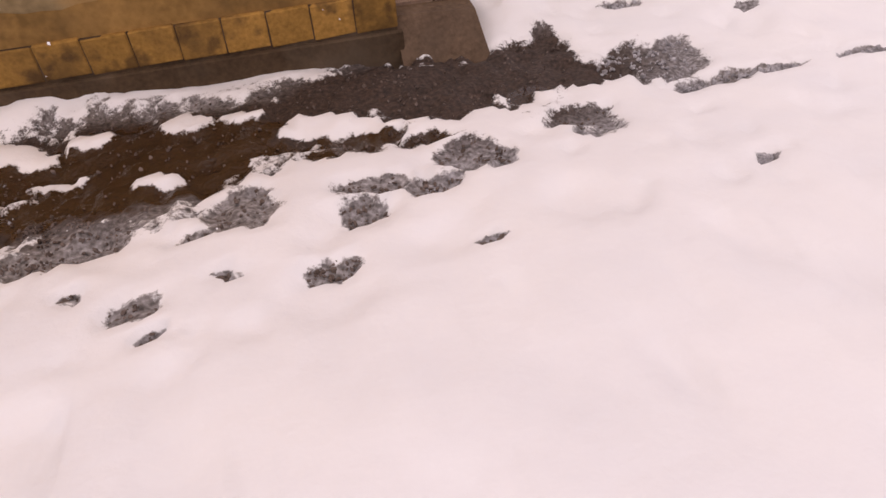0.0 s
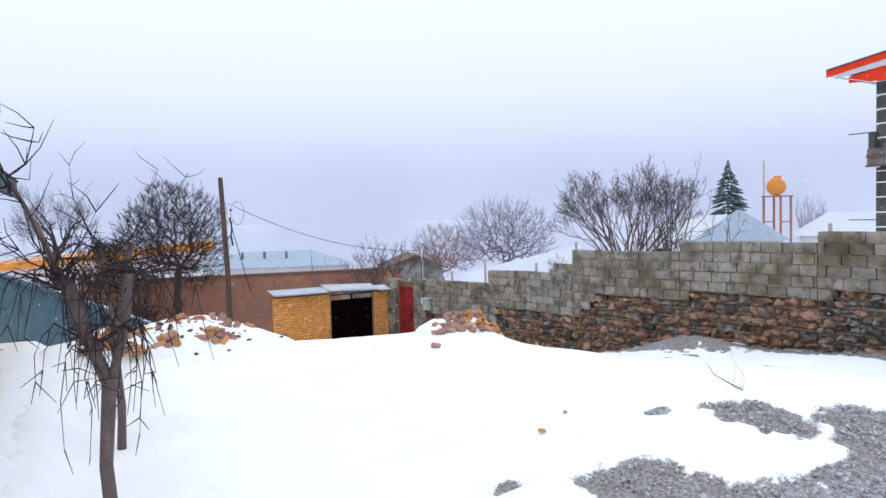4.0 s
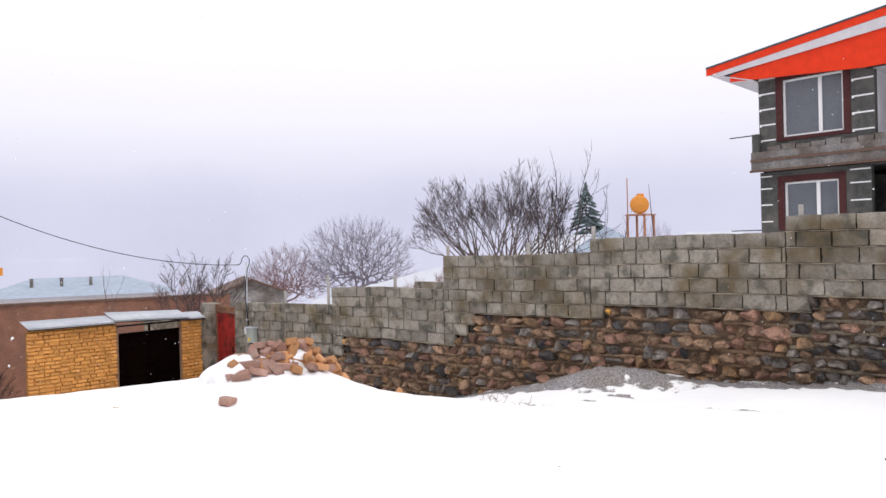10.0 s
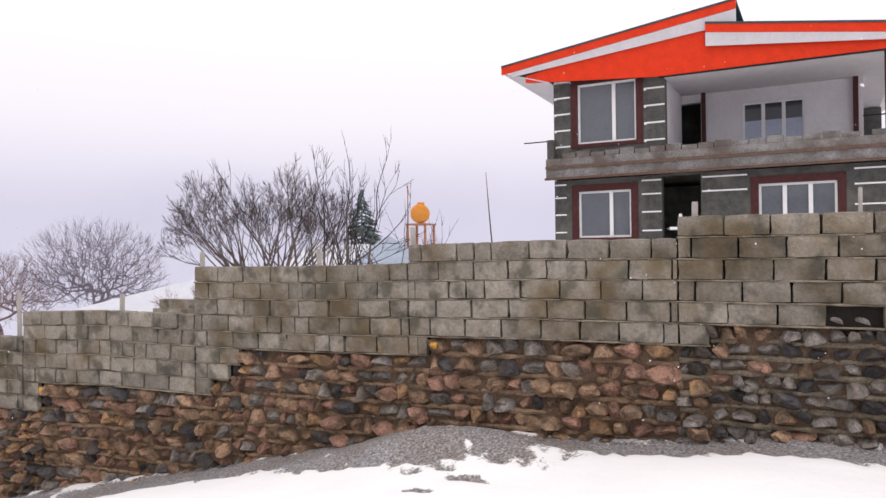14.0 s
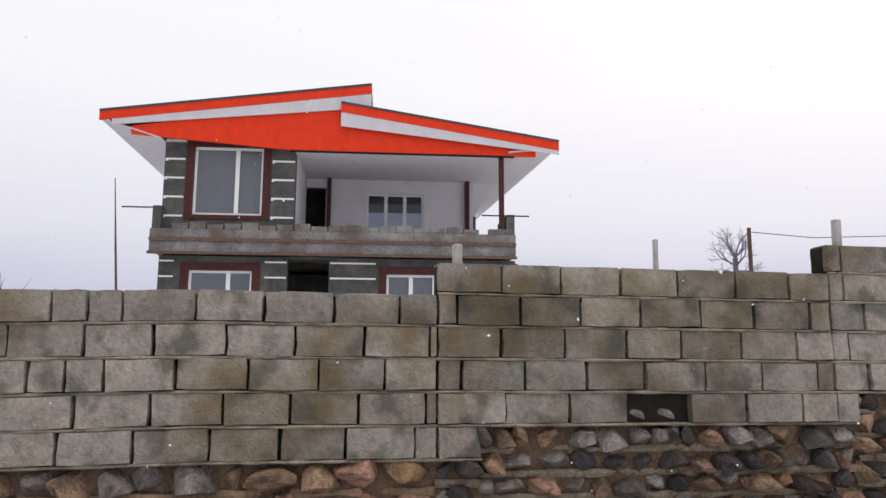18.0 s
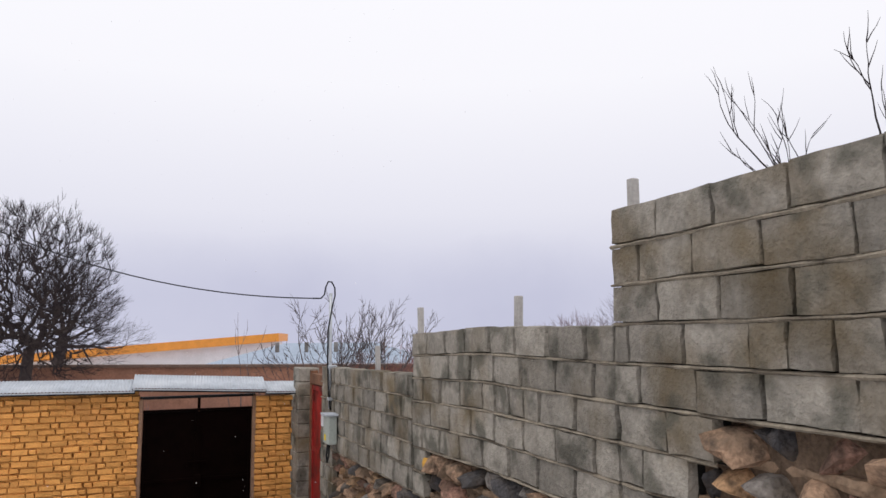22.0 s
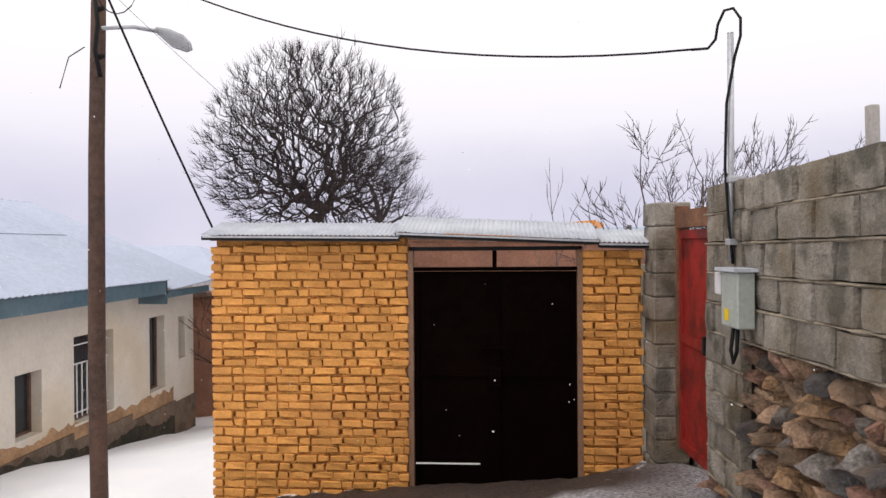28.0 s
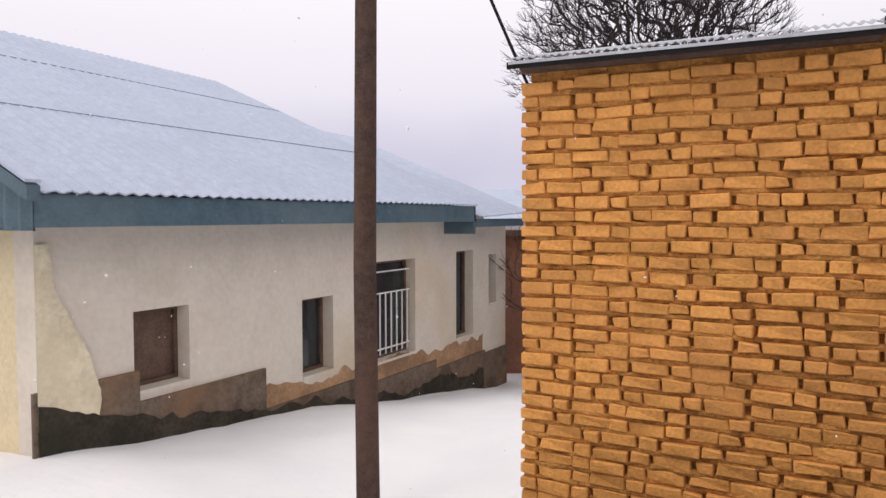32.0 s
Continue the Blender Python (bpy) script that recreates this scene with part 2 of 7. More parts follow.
M_LEAF = mat("dry_leaves", (0.2, 0.09, 0.03), 0.9, 0.4, 12.0, 0.0)
M_REDTRIM = mat("red_roof_trim", (0.75, 0.045, 0.012), 0.45, 0.12, 4.0, 0.05, 20.0)
M_WHITETRIM = mat("grey_white_trim", (0.6, 0.58, 0.6), 0.6, 0.08, 3.0, 0.05, 20.0)
M_WHITEWALL = mat("white_plaster", (0.72, 0.7, 0.72), 0.9, 0.07, 2.0, 0.2, 20.0, stain=(0.55, 0.52, 0.5), amount=0.35, stain_scale=0.6)
M_DARKBLOCK = mat("dark_wall_block", (0.105, 0.105, 0.1), 0.95, 0.4, 6.0, 0.7, 40.0, rand=0.3, stain=(0.2, 0.19, 0.165), amount=0.5, stain_scale=1.4)
M_MAROON = mat("maroon_tile", (0.075, 0.026, 0.026), 0.6, 0.3, 8.0, 0.2, 30.0)
M_SLAB = mat("raw_concrete", (0.24, 0.23, 0.22), 0.95, 0.4, 3.0, 0.8, 25.0, stain=(0.1, 0.075, 0.06), amount=0.75, stain_scale=1.3)
M_ORANGE = mat("orange_paint", (0.72, 0.29, 0.06), 0.5, 0.12, 4.0, 0.05)
# grey-green paled: the haze before the distant fir is put into its colour
M_GREENEY = mat("haze_paled_needles", (0.12, 0.16, 0.16), 0.9, 0.35, 5.0, 0.0)
M_WALKTILE = mat("walk_tile", (0.3, 0.21, 0.155), 0.9, 0.25, 6.0, 0.4, 30.0, rand=0.15, stain=(0.16, 0.12, 0.09), amount=0.6, stain_scale=1.5)
M_WETWALK = mat("wet_brown_slab", (0.135, 0.09, 0.06), 0.75, 0.35, 5.0, 0.7, 30.0, stain=(0.1, 0.07, 0.05), amount=0.6, stain_scale=3.0)
M_GRIT = mat("gravel_grains", (0.44, 0.435, 0.46), 0.95, 0.5, 20.0, 0.5, 60.0, stain=(0.16, 0.15, 0.155), amount=0.6, stain_scale=9.0)
M_CLOD = mat("mud_clods", (0.16, 0.125, 0.11), 0.95, 0.45, 14.0, 0.8, 40.0, stain=(0.06, 0.04, 0.03), amount=0.7, stain_scale=6.0)
M_BEIGE = mat("beige_gable", (0.5, 0.36, 0.22), 0.9, 0.12, 2.0, 0.2)
M_YELSTONE = mat("yellow_tile_chip", (0.55, 0.3, 0.06), 0.6, 0.25, 8.0, 0.4, 30.0)
M_METERBOX = mat("meter_box_paint", (0.36, 0.39, 0.36), 0.6, 0.15, 6.0, 0.1)
M_MARK = mat("warning_yellow", (0.7, 0.5, 0.03), 0.6, 0.1, 8.0, 0.0)


# ---- mesh helpers ----
def mesh(name, verts, faces, smooth=False):
    me = bpy.data.meshes.new(name)
    me.from_pydata(verts, [], faces)
    me.update()
    if smooth:
        me.polygons.foreach_set("use_smooth", [True] * len(me.polygons))
    return me


def put(name, me, material, parent=None, m=None, label=""):
    """One mesh object, under its parent where it has one."""
    ob = new(name, me)
    if material and not me.materials:
        me.materials.append(material)
    if m is not None:
        ob.matrix_basis = m
    if parent is not None:
        ob.parent = parent
    return tagged(ob, label)


def part(name, bm, material, parent, label=""):
    me = bpy.data.meshes.new(name)
    bm.to_mesh(me)
    bm.free()
    return put(name, me, material, parent, None, label)


def empty(name, m, label, category, group="", kind=""):
    ob = new(name)
    ob.matrix_basis = m
    return tagged(ob, label, category, group, kind)


def box(x0, y0, z0, x1, y1, z1, bevel=0.0):
    bm = bmesh.new()
    bmesh.ops.create_cube(bm, size=1.0, matrix=Matrix.LocRotScale(((x0 + x1) / 2, (y0 + y1) / 2, (z0 + z1) / 2), None, (abs(x1 - x0), abs(y1 - y0), abs(z1 - z0))))
    if bevel:
        bmesh.ops.bevel(bm, geom=bm.edges[:], offset=bevel, segments=1, affect="EDGES")
    return bm


def boxes(*some):
    """Several boxes in one bmesh: a frame, a grating."""
    bm = bmesh.new()
    for x0, y0, z0, x1, y1, z1 in some:
        bmesh.ops.create_cube(bm, size=1.0, matrix=Matrix.LocRotScale(((x0 + x1) / 2, (y0 + y1) / 2, (z0 + z1) / 2), None, (abs(x1 - x0), abs(y1 - y0), abs(z1 - z0))))
    return bm


def rough_box(sx, sy, sz, bevel, wobble, seed):
    """A worn brick or block: bevelled, its corners shifted."""
    rng = random.Random(seed)
    bm = box(-sx / 2, -sy / 2, -sz / 2, sx / 2, sy / 2, sz / 2)
    for v in bm.verts:
        v.co += Vector([rng.uniform(-wobble, wobble) for _ in range(3)])
    bmesh.ops.bevel(bm, geom=bm.edges[:], offset=bevel, segments=1, affect="EDGES")
    me = bpy.data.meshes.new("worn_block")
    bm.to_mesh(me)
    bm.free()
    return me


def chipped_box(sx, sy, sz, chip, seed):
    """A cast block with chipped, uneven edges."""
    rng = random.Random(seed)
    bm = box(-sx / 2, -sy / 2, -sz / 2, sx / 2, sy / 2, sz / 2)
    bmesh.ops.subdivide_edges(bm, edges=bm.edges[:], cuts=2, use_grid_fill=True)
    half = Vector((sx / 2, sy / 2, sz / 2))
    for v in bm.verts:
        edge = [k for k in range(3) if abs(abs(v.co[k]) - half[k]) < 1e-5]
        if len(edge) > 1:
            for k in edge:
                v.co[k] -= math.copysign(chip * rng.uniform(0.2, 1.6), v.co[k])
        free = [k for k in range(3) if k not in edge]
        for k in free:
            v.co[k] += rng.uniform(-0.15, 0.15) * half[k]
    me = bpy.data.meshes.new("chipped_block")
    bm.to_mesh(me)
    bm.free()
    return me


def stone_mesh(seed, points=15):
    """A rough stone, about 1 across: a ball pressed towards a block, dented and shifted."""
    rng = random.Random(seed)
    bm = bmesh.new()
    bmesh.ops.create_icosphere(bm, subdivisions=2 if points > 10 else 1, radius=0.5)
    shift = Vector([rng.uniform(0, 50) for _ in range(3)])
    flats = [Vector([rng.gauss(0, 1) for _ in range(3)]).normalized() for _ in range(10)]
    depth = [rng.uniform(0.25, 0.4) for _ in flats]
    for v in bm.verts:
        d = v.co.normalized()
        k = max(abs(d.x), abs(d.y), abs(d.z))
        r = 0.5 * (0.45 + 0.55 / k) * (1 + 0.36 * noise.noise(d * 1.9 + shift) + 0.16 * noise.noise(d * 4.5 + shift))
        co = d * r
        for n, d in zip(flats, depth):
            over = co.dot(n) - d
            if over > 0:
                co -= n * over * 0.97
        v.co = co
    me = bpy.data.meshes.new("stone")
    bm.to_mesh(me)
    bm.free()
    return me


def tube(points, radii, sides=6, cap=True):
    """Verts and faces of a tube along points."""
    pts = [Vector(p) for p in points]
    verts, faces = [], []
    for i, p in enumerate(pts):
        way = (pts[min(i + 1, len(pts) - 1)] - pts[max(i - 1, 0)]).normalized()
        side = way.cross(Vector((0, 0, 1)) if abs(way.z) < 0.9 else Vector((1, 0, 0))).normalized()
        up = side.cross(way)
        r = radii[i] if isinstance(radii, (list, tuple)) else radii
        for k in range(sides):
            a = 2 * math.pi * k / sides
            verts.append(p + side * (math.cos(a) * r) + up * (math.sin(a) * r))
    for i in range(len(pts) - 1):
        for k in range(sides):
            a, b = i * sides + k, i * sides + (k + 1) % sides
            faces.append((a, b, b + sides, a + sides))
    if cap:
        faces += [tuple(range(sides))[::-1], tuple(range(len(verts) - sides, len(verts)))]
    return verts, faces


def join(parts):
    verts, faces = [], []
    for v, f in parts:
        k = len(verts)
        verts += v
        faces += [tuple(i + k for i in q) for q in f]
    return verts, faces


def tube_part(name, points, radii, material, parent, sides=6, label=""):
    v, f = tube(points, radii, sides)
    return put(name, mesh(name, v, f, True), material, parent, None, label)


def corrugated(length, depth, pitch=0.042, rise=0.012, thick=0.003):
    """A corrugated sheet: ribs run along y, length along x."""
    n = max(8, int(length / pitch * 6))
    verts, faces = [], []
    for i in range(n + 1):
        x = length * i / n
        z = rise * 0.5 * math.sin(2 * math.pi * x / pitch)
        verts += [(x, 0, z), (x, depth, z), (x, 0, z - thick), (x, depth, z - thick)]
    for i in range(n):
        a, b = 4 * i, 4 * i + 4
        faces += [(a, b, b + 1, a + 1), (a + 2, a + 3, b + 3, b + 2), (a, a + 2, b + 2, b), (a + 1, b + 1, b + 3, a + 3)]
    return verts, faces


def smooth_step(a, b, x):
    x = min(1.0, max(0.0, (x - a) / (b - a)))
    return x * x * (3 - 2 * x)


def bell(x, y, cx, cy, sx, sy, h):
    return h * math.exp(-((x - cx) / sx) ** 2 / 2 - ((y - cy) / sy) ** 2 / 2)


# ---- ground: a snowy plateau that falls to a lane along the wall and to an alley ----
LANE_Y = (-60, 6, 8.7, 11.1, 14, 17, 20, 23, 28, 45)
LANE_Z = (-1.0, -1.12, -1.35, -1.68, -2.36, -2.98, -3.12, -3.5, -4.3, -4.8)


def ground_at(x, y):
    r2 = (x * x + y * y) / 3.6 ** 2
    high = -0.83 + 0.75 * math.exp(-r2) + bell(x, y, 8.6, 4.3, 1.9, 1.4, 0.42) - 0.1 * smooth_step(8, 11, y) * smooth_step(7, 11, x)
    low = float(np.interp(y, LANE_Y, LANE_Z)) - 0.1 * max(0.0, min(4.5, 10.8 - x)) * smooth_step(15, 19, y)
    low += bell(x, y, 9.6, 20.7, 1.0, 1.0, -0.36) + bell(x, y, 13.5, 20.5, 0.9, 0.55, 0.11) + bell(x, y, 14.75, 20.25, 0.5, 0.6, 0.24)
    low += bell(x, y, 14.4, 18.7, 0.8, 0.9, 0.36) + bell(x, y, 13.5, 18.9, 0.6, 0.6, 0.2) + bell(x, y, 14.5, 9.3, 0.38, 0.8, 0.3)
    high += bell(x, y, 5.75, 12.5, 0.85, 0.7, 0.54) + bell(x, y, 4.35, 12.3, 0.38, 0.4, 0.33) + bell(x, y, 10.1, 10.95, 0.7, 0.5, 0.24)
    s = 1 - (1 - smooth_step(10.3, 12.3, x)) * (1 - smooth_step(11.9, 16.8, y))
    if x > 15.2:
        low += 0.9 * smooth_step(15.2, 17, x)
    d, e = (x - 1.38) * 0.987 - (y - 4.2) * 0.163, (x - 1.38) * 0.163 + (y - 4.2) * 0.987
    high += 0.3 * math.exp(-((d - 1.0) / 0.36) ** 2) * smooth_step(-0.2, 1.4, e) * smooth_step(10.0, 8.0, e) - 0.1 * smooth_step(0.75, 0.55, d) * smooth_step(-0.6, 0.2, e) * smooth_step(9.5, 8.5, e)
    far = smooth_step(24, 80, math.hypot(x - 10, y - 12))
    return (high * (1 - s) + low * s) * (1 - far) - 11.0 * far


# bare patches in the snow: x, y, half sizes, turn in degrees
BARE = ((-0.45, 3.54, 0.97, 0.766, -16), (0.44, 3.71, 1.11, 0.426, -17), (1.37, 3.56, 0.76, 0.623, -18), (1.98, 3.48, 0.28, 0.577, -42), (0.67, 3.09, 0.43, 0.242, -12), (1.1, 2.91, 0.22, 0.084, 8),
        (-0.93, 3.53, 0.28, 0.108, -25), (1.94, 2.71, 0.22, 0.221, -12), (1.21, 2.6, 0.21, 0.146, -28), (0.66, 2.52, 0.18, 0.089, -18), (0.92, 2.41, 0.14, 0.081, 14), (0.55, 2.34, 0.12, 0.101, 3),
        (0.09, 2.64, 0.18, 0.222, -10), (-0.59, 2.75, 0.24, 0.134, -42), (-0.82, 2.68, 0.21, 0.094, -26), (-0.16, 2.46, 0.09, 0.04, -12), (0.32, 1.97, 0.13, 0.064, 0), (-0.05, 2.12, 0.09, 0.039, -17),
        (-0.39, 2.09, 0.13, 0.089, 1), (-0.63, 2.28, 0.06, 0.039, -5), (-0.36, 1.9, 0.07, 0.024, -10), (-0.82, 3.02, 0.1, 0.048, -14), (0.97, 1.9, 0.08, 0.034, -6), (3.14, 4.16, 0.17, 0.1, 0),
        (2.8, 3.28, 0.42, 0.28, 10), (2.9, 2.85, 0.25, 0.1, 0), (3.33, 2.83, 0.24, 0.05, -8), (4.05, 2.79, 0.26, 0.035, -5), (2.45, 1.96, 0.06, 0.05, 0), (-1.7, 3.5, 0.8, 0.5, -14),
        (2.2, 3.3, 0.4, 0.2, -20),
        (6.36, 3.7, 0.58, 0.72, 18), (7.0, 3.02, 0.75, 0.42, -30), (7.95, 3.12, 0.8, 0.42, 5), (8.5, 3.5, 0.45, 0.4, 0), (7.96, 4.15, 0.27, 0.62, -8), (7.62, 4.86, 0.14, 0.09, 0), (5.69, 4.7, 0.13, 0.08, 30), (3.9, 3.7, 0.1, 0.05, 0),
        (13.4, 19.85, 1.7, 0.95, 5), (13.2, 20.35, 1.6, 0.5, 0), (13.2, 21.0, 1.9, 1.1, 0), (14.8, 19.9, 0.7, 0.9, 0), (14.4, 19.1, 0.9, 0.7, 0), (14.3, 16.6, 0.75, 2.0, 3), (14.6, 12.2, 0.55, 2.9, 2), (14.4, 9.5, 0.62, 1.5, 3), (14.75, 6.0, 0.32, 4.5, 0),
        (13.02, 9.5, 0.035, 0.36, 0), (13.05, 8.2, 0.04, 0.3, 4), (13.2, 7.5, 0.045, 0.25, -5), (13.2, 6.95, 0.035, 0.2, 0), (12.6, 10.3, 0.035, 0.32, 10), (13.6, 8.7, 0.05, 0.2, 0), (13.3, 9.0, 0.04, 0.15, 0),
        (11.4, 20.4, 0.9, 0.2, 0), (11.9, 20.2, 1.3, 0.42, 4), (12.9, 19.2, 0.9, 0.5, 20), (13.9, 18.6, 0.8, 0.9, 0))
SNOWY = ((-0.04, 3.75, 0.13, 0.128, -22), (-0.56, 3.87, 0.15, 0.068, -17), (-0.94, 3.93, 0.26, 0.097, -43), (0.29, 3.64, 0.13, 0.06, -21), (0.61, 3.32, 0.2, 0.119, -33), (0.86, 3.22, 0.14, 0.066, -44),
        (-0.25, 3.11, 0.13, 0.06, -18), (-0.73, 3.48, 0.18, 0.036, -30), (1.35, 2.96, 0.21, 0.068, 9),
         (7.25, 3.66, 0.36, 0.16, -25), (7.55, 3.42, 0.25, 0.1, -10))
# brown meltwater standing in the mud strip
WET = ((-0.4, 3.46, 0.86, 0.545, -16), (0.71, 3.03, 0.35, 0.169, -12), (1.12, 2.88, 0.2, 0.071, 8), (1.84, 3.12, 0.17, 0.156, -13), (-1.6, 3.4, 0.8, 0.4, -12))
DAMP = ((0.2, 3.4, 1.5, 0.5, -10), (-0.8, 3.6, 1.2, 0.6, -15), (1.5, 3.5, 1.2, 0.7, 0), (13.0, 20.6, 1.7, 0.5, 0), (11.6, 20.4, 1.6, 0.6, 0), (13.2, 19.9, 1.2, 0.7, 0))


def patch_at(x, y, some):
    best = 0.0
    for cx, cy, ax, ay, turn in some:
        if abs(x - cx) > 6 or abs(y - cy) > 6:
            continue
        c, s = math.cos(radians(turn)), math.sin(radians(turn))
        u, v = ((x - cx) * c + (y - cy) * s) / ax, ((y - cy) * c - (x - cx) * s) / ay
        best = max(best, 1.0 - 0.5 * (u * u + v * v))
    return max(0.0, best)


def bare_at(x, y):
    return max(0.0, patch_at(x, y, BARE) - 0.9 * patch_at(x, y, SNOWY))


def axis(fine, out):
    """Grid lines: stretches of (from, to, step), then ever wider ones outward."""
    xs = []
    for a, b, step in fine:
        xs += list(np.arange(a, b - step * 0.4, step))
    xs.append(fine[-1][1])
    left, right, k = xs[0], xs[-1], 0.4
    while k < out:
        left, right, k = left - k, right + k, k * 1.45
        xs = [left] + xs + [right]
    return xs


gx = axis(((-1.6, 4.2, 0.055), (4.2, 15.6, 0.1)), 1500)
gy = axis(((-1.0, 1.6, 0.15), (1.6, 4.6, 0.05), (4.6, 12.6, 0.1), (12.6, 27.0, 0.16)), 1500)

def relief(x, y):
    """Height over ground_at of the real surface, and how bare of snow and how wet it is there."""
    if not (-4 < x < 18 and -4 < y < 28):
        return 0.0, 0.0, 0.0, 0.0
    b = bare_at(x, y)
    n1, n2, n3, n4 = noise.noise((x * 2.2, y * 2.2, 0.3)), noise.noise((x * 7.0, y * 7.0, 5.1)), noise.noise((x * 0.55, y * 0.55, 9.0)), noise.noise((x * 15.0, y * 15.0, 8.4))
    b += (0.34 * n1 + 0.34 * n2 + 0.26 * n4) * (b > 0.02)
    dents = smooth_step(0.15, 0.5, noise.noise((x * 2.7, y * 2.7, 4.4))) * smooth_step(9.0, 5.0, x) * smooth_step(9.0, 5.0, y)
    steps = smooth_step(0.28, 0.5, noise.noise((x * 5.5, y * 5.5, 6.4))) * smooth_step(6.0, 4.0, x) * smooth_step(6.0, 4.0, y)
    z = 0.05 * n3 + 0.02 * n1 + 0.008 * n2 - 0.035 * dents - 0.03 * steps
    gap = (x - 1.38) * 0.163 + (y - 4.2) * 0.987
    if x < 1.0:  # snow banked against the plinth
        z += (0.03 + 0.14 * smooth_step(0.3, -1.0, x)) * smooth_step(-0.42, -0.04, gap) * smooth_step(1.0, 0.5, x)
    beside = (x - 1.38) * 0.987 - (y - 4.2) * 0.163  # trodden snow along the cream house
    if 0.4 < beside < 1.6 and y > 3.9:
        z += (0.05 * noise.noise((x * 4.5, y * 4.5, 3.3)) + 0.03 * noise.noise((x * 10.0, y * 10.0, 1.3))) * smooth_step(0.4, 0.6, beside) * smooth_step(1.6, 1.1, beside) * smooth_step(12.0, 9.0, y)
    z += smooth_step(0.42, 0.62, b) * (-0.045 + 0.03 * noise.noise((x * 11, y * 11, 2.0)) + 0.022 * noise.noise((x * 23, y * 23, 2.0)))
    return z, b, patch_at(x, y, WET), patch_at(x, y, DAMP)


ground_verts, ground_mask, ground_wet, ground_damp = [], [], [], []
for y in gy:
    for x in gx:
        up, b, wet, damp = relief(x, y)
        ground_verts.append((x, y, ground_at(x, y) + up))
        ground_mask.append(b)
        ground_wet.append(wet)
        ground_damp.append(damp)
nx = len(gx)
ground_me = mesh("ground", ground_verts, [(j * nx + i, j * nx + i + 1, (j + 1) * nx + i + 1, (j + 1) * nx + i) for j in range(len(gy) - 1) for i in range(nx - 1)], True)
mask_layer = ground_me.attributes.new("bare", "FLOAT", "POINT")
mask_layer.data.foreach_set("value", ground_mask)
wet_layer = ground_me.attributes.new("wet", "FLOAT", "POINT")
wet_layer.data.foreach_set("value", ground_wet)
damp_layer = ground_me.attributes.new("damp", "FLOAT", "POINT")
damp_layer.data.foreach_set("value", ground_damp)


def ground_material():
    m = bpy.data.materials.new("snow_over_gravel")
    m.use_nodes = True
    n, l = m.node_tree.nodes, m.node_tree.links
    p = n["Principled BSDF"]
    geo, att = n.new("ShaderNodeNewGeometry"), n.new("ShaderNodeAttribute")
    att.attribute_name = "bare"

    def noise_at(s, d=6.0):
        t = n.new("ShaderNodeTexNoise")
        t.inputs["Scale"].default_value, t.inputs["Detail"].default_value = s, d
        l.new(geo.outputs["Position"], t.inputs["Vector"])
        return t.outputs[0]

    def math_of(op, a, b, c=None):
        x = n.new("ShaderNodeMath")
        x.operation = op
        for k, value in enumerate((a, b, c)):
            if isinstance(value, (int, float)):
                x.inputs[k].default_value = value
            elif value is not None:
                l.new(value, x.inputs[k])
        return x.outputs[0]

    def ramp(src, *stops):
        r = n.new("ShaderNodeValToRGB")
        r.color_ramp.elements[0].position, r.color_ramp.elements[0].color = stops[0]
        r.color_ramp.elements[1].position, r.color_ramp.elements[1].color = stops[-1]
        for where, tone in stops[1:-1]:
            r.color_ramp.elements.new(where).color = tone
        l.new(src, r.inputs[0])
        return r.outputs[0]

    edge = math_of("MULTIPLY_ADD", noise_at(26.0), 0.5, att.outputs["Fac"])
    edge2 = math_of("MULTIPLY_ADD", noise_at(90.0, 3.0), 0.3, edge)
    rng = n.new("ShaderNodeMapRange")
    rng.inputs["From Min"].default_value, rng.inputs["From Max"].default_value = 0.86, 0.98
    l.new(edge2, rng.inputs[0])
    snow = ramp(noise_at(1.4), (0.3, (0.84, 0.85, 0.88, 1)), (0.7, (0.9, 0.9, 0.91, 1)))
    earth = ramp(noise_at(38.0), (0.28, (0.08, 0.075, 0.075, 1)), (0.42, (0.19, 0.18, 0.18, 1)), (0.54, (0.3, 0.29, 0.3, 1)), (0.66, (0.42, 0.42, 0.44, 1)), (0.8, (0.72, 0.72, 0.75, 1)))
    tint = ramp(noise_at(1.1), (0.35, (0.82, 0.77, 0.72, 1)), (0.65, (1.0, 1.0, 1.03, 1)))
    mul = n.new("ShaderNodeMix")
    mul.data_type, mul.blend_type = "RGBA", "MULTIPLY"
    mul.inputs["Factor"].default_value = 1.0
    l.new(earth, mul.inputs["A"])
    l.new(tint, mul.inputs["B"])
    x = n.new("ShaderNodeMix")
    x.data_type = "RGBA"
    l.new(rng.outputs[0], x.inputs["Factor"])
    l.new(snow, x.inputs["A"])
    wet = n.new("ShaderNodeAttribute")
    wet.attribute_name = "wet"
    wet_edge = n.new("ShaderNodeMapRange")
    wet_edge.inputs["From Min"].default_value, wet_edge.inputs["From Max"].default_value = 0.8, 0.92
    l.new(math_of("MULTIPLY_ADD", noise_at(9.0), 0.7, wet.outputs["Fac"]), wet_edge.inputs[0])
    mud = n.new("ShaderNodeMix")
    mud.data_type = "RGBA"
    l.new(wet_edge.outputs[0], mud.inputs["Factor"])
    damp, soak = n.new("ShaderNodeAttribute"), n.new("ShaderNodeMapRange")
    damp.attribute_name = "damp"
    soak.inputs["From Min"].default_value, soak.inputs["From Max"].default_value = 0.1, 0.6
    l.new(damp.outputs["Fac"], soak.inputs[0])
    dark = n.new("ShaderNodeMix")
    dark.data_type, dark.blend_type = "RGBA", "MULTIPLY"
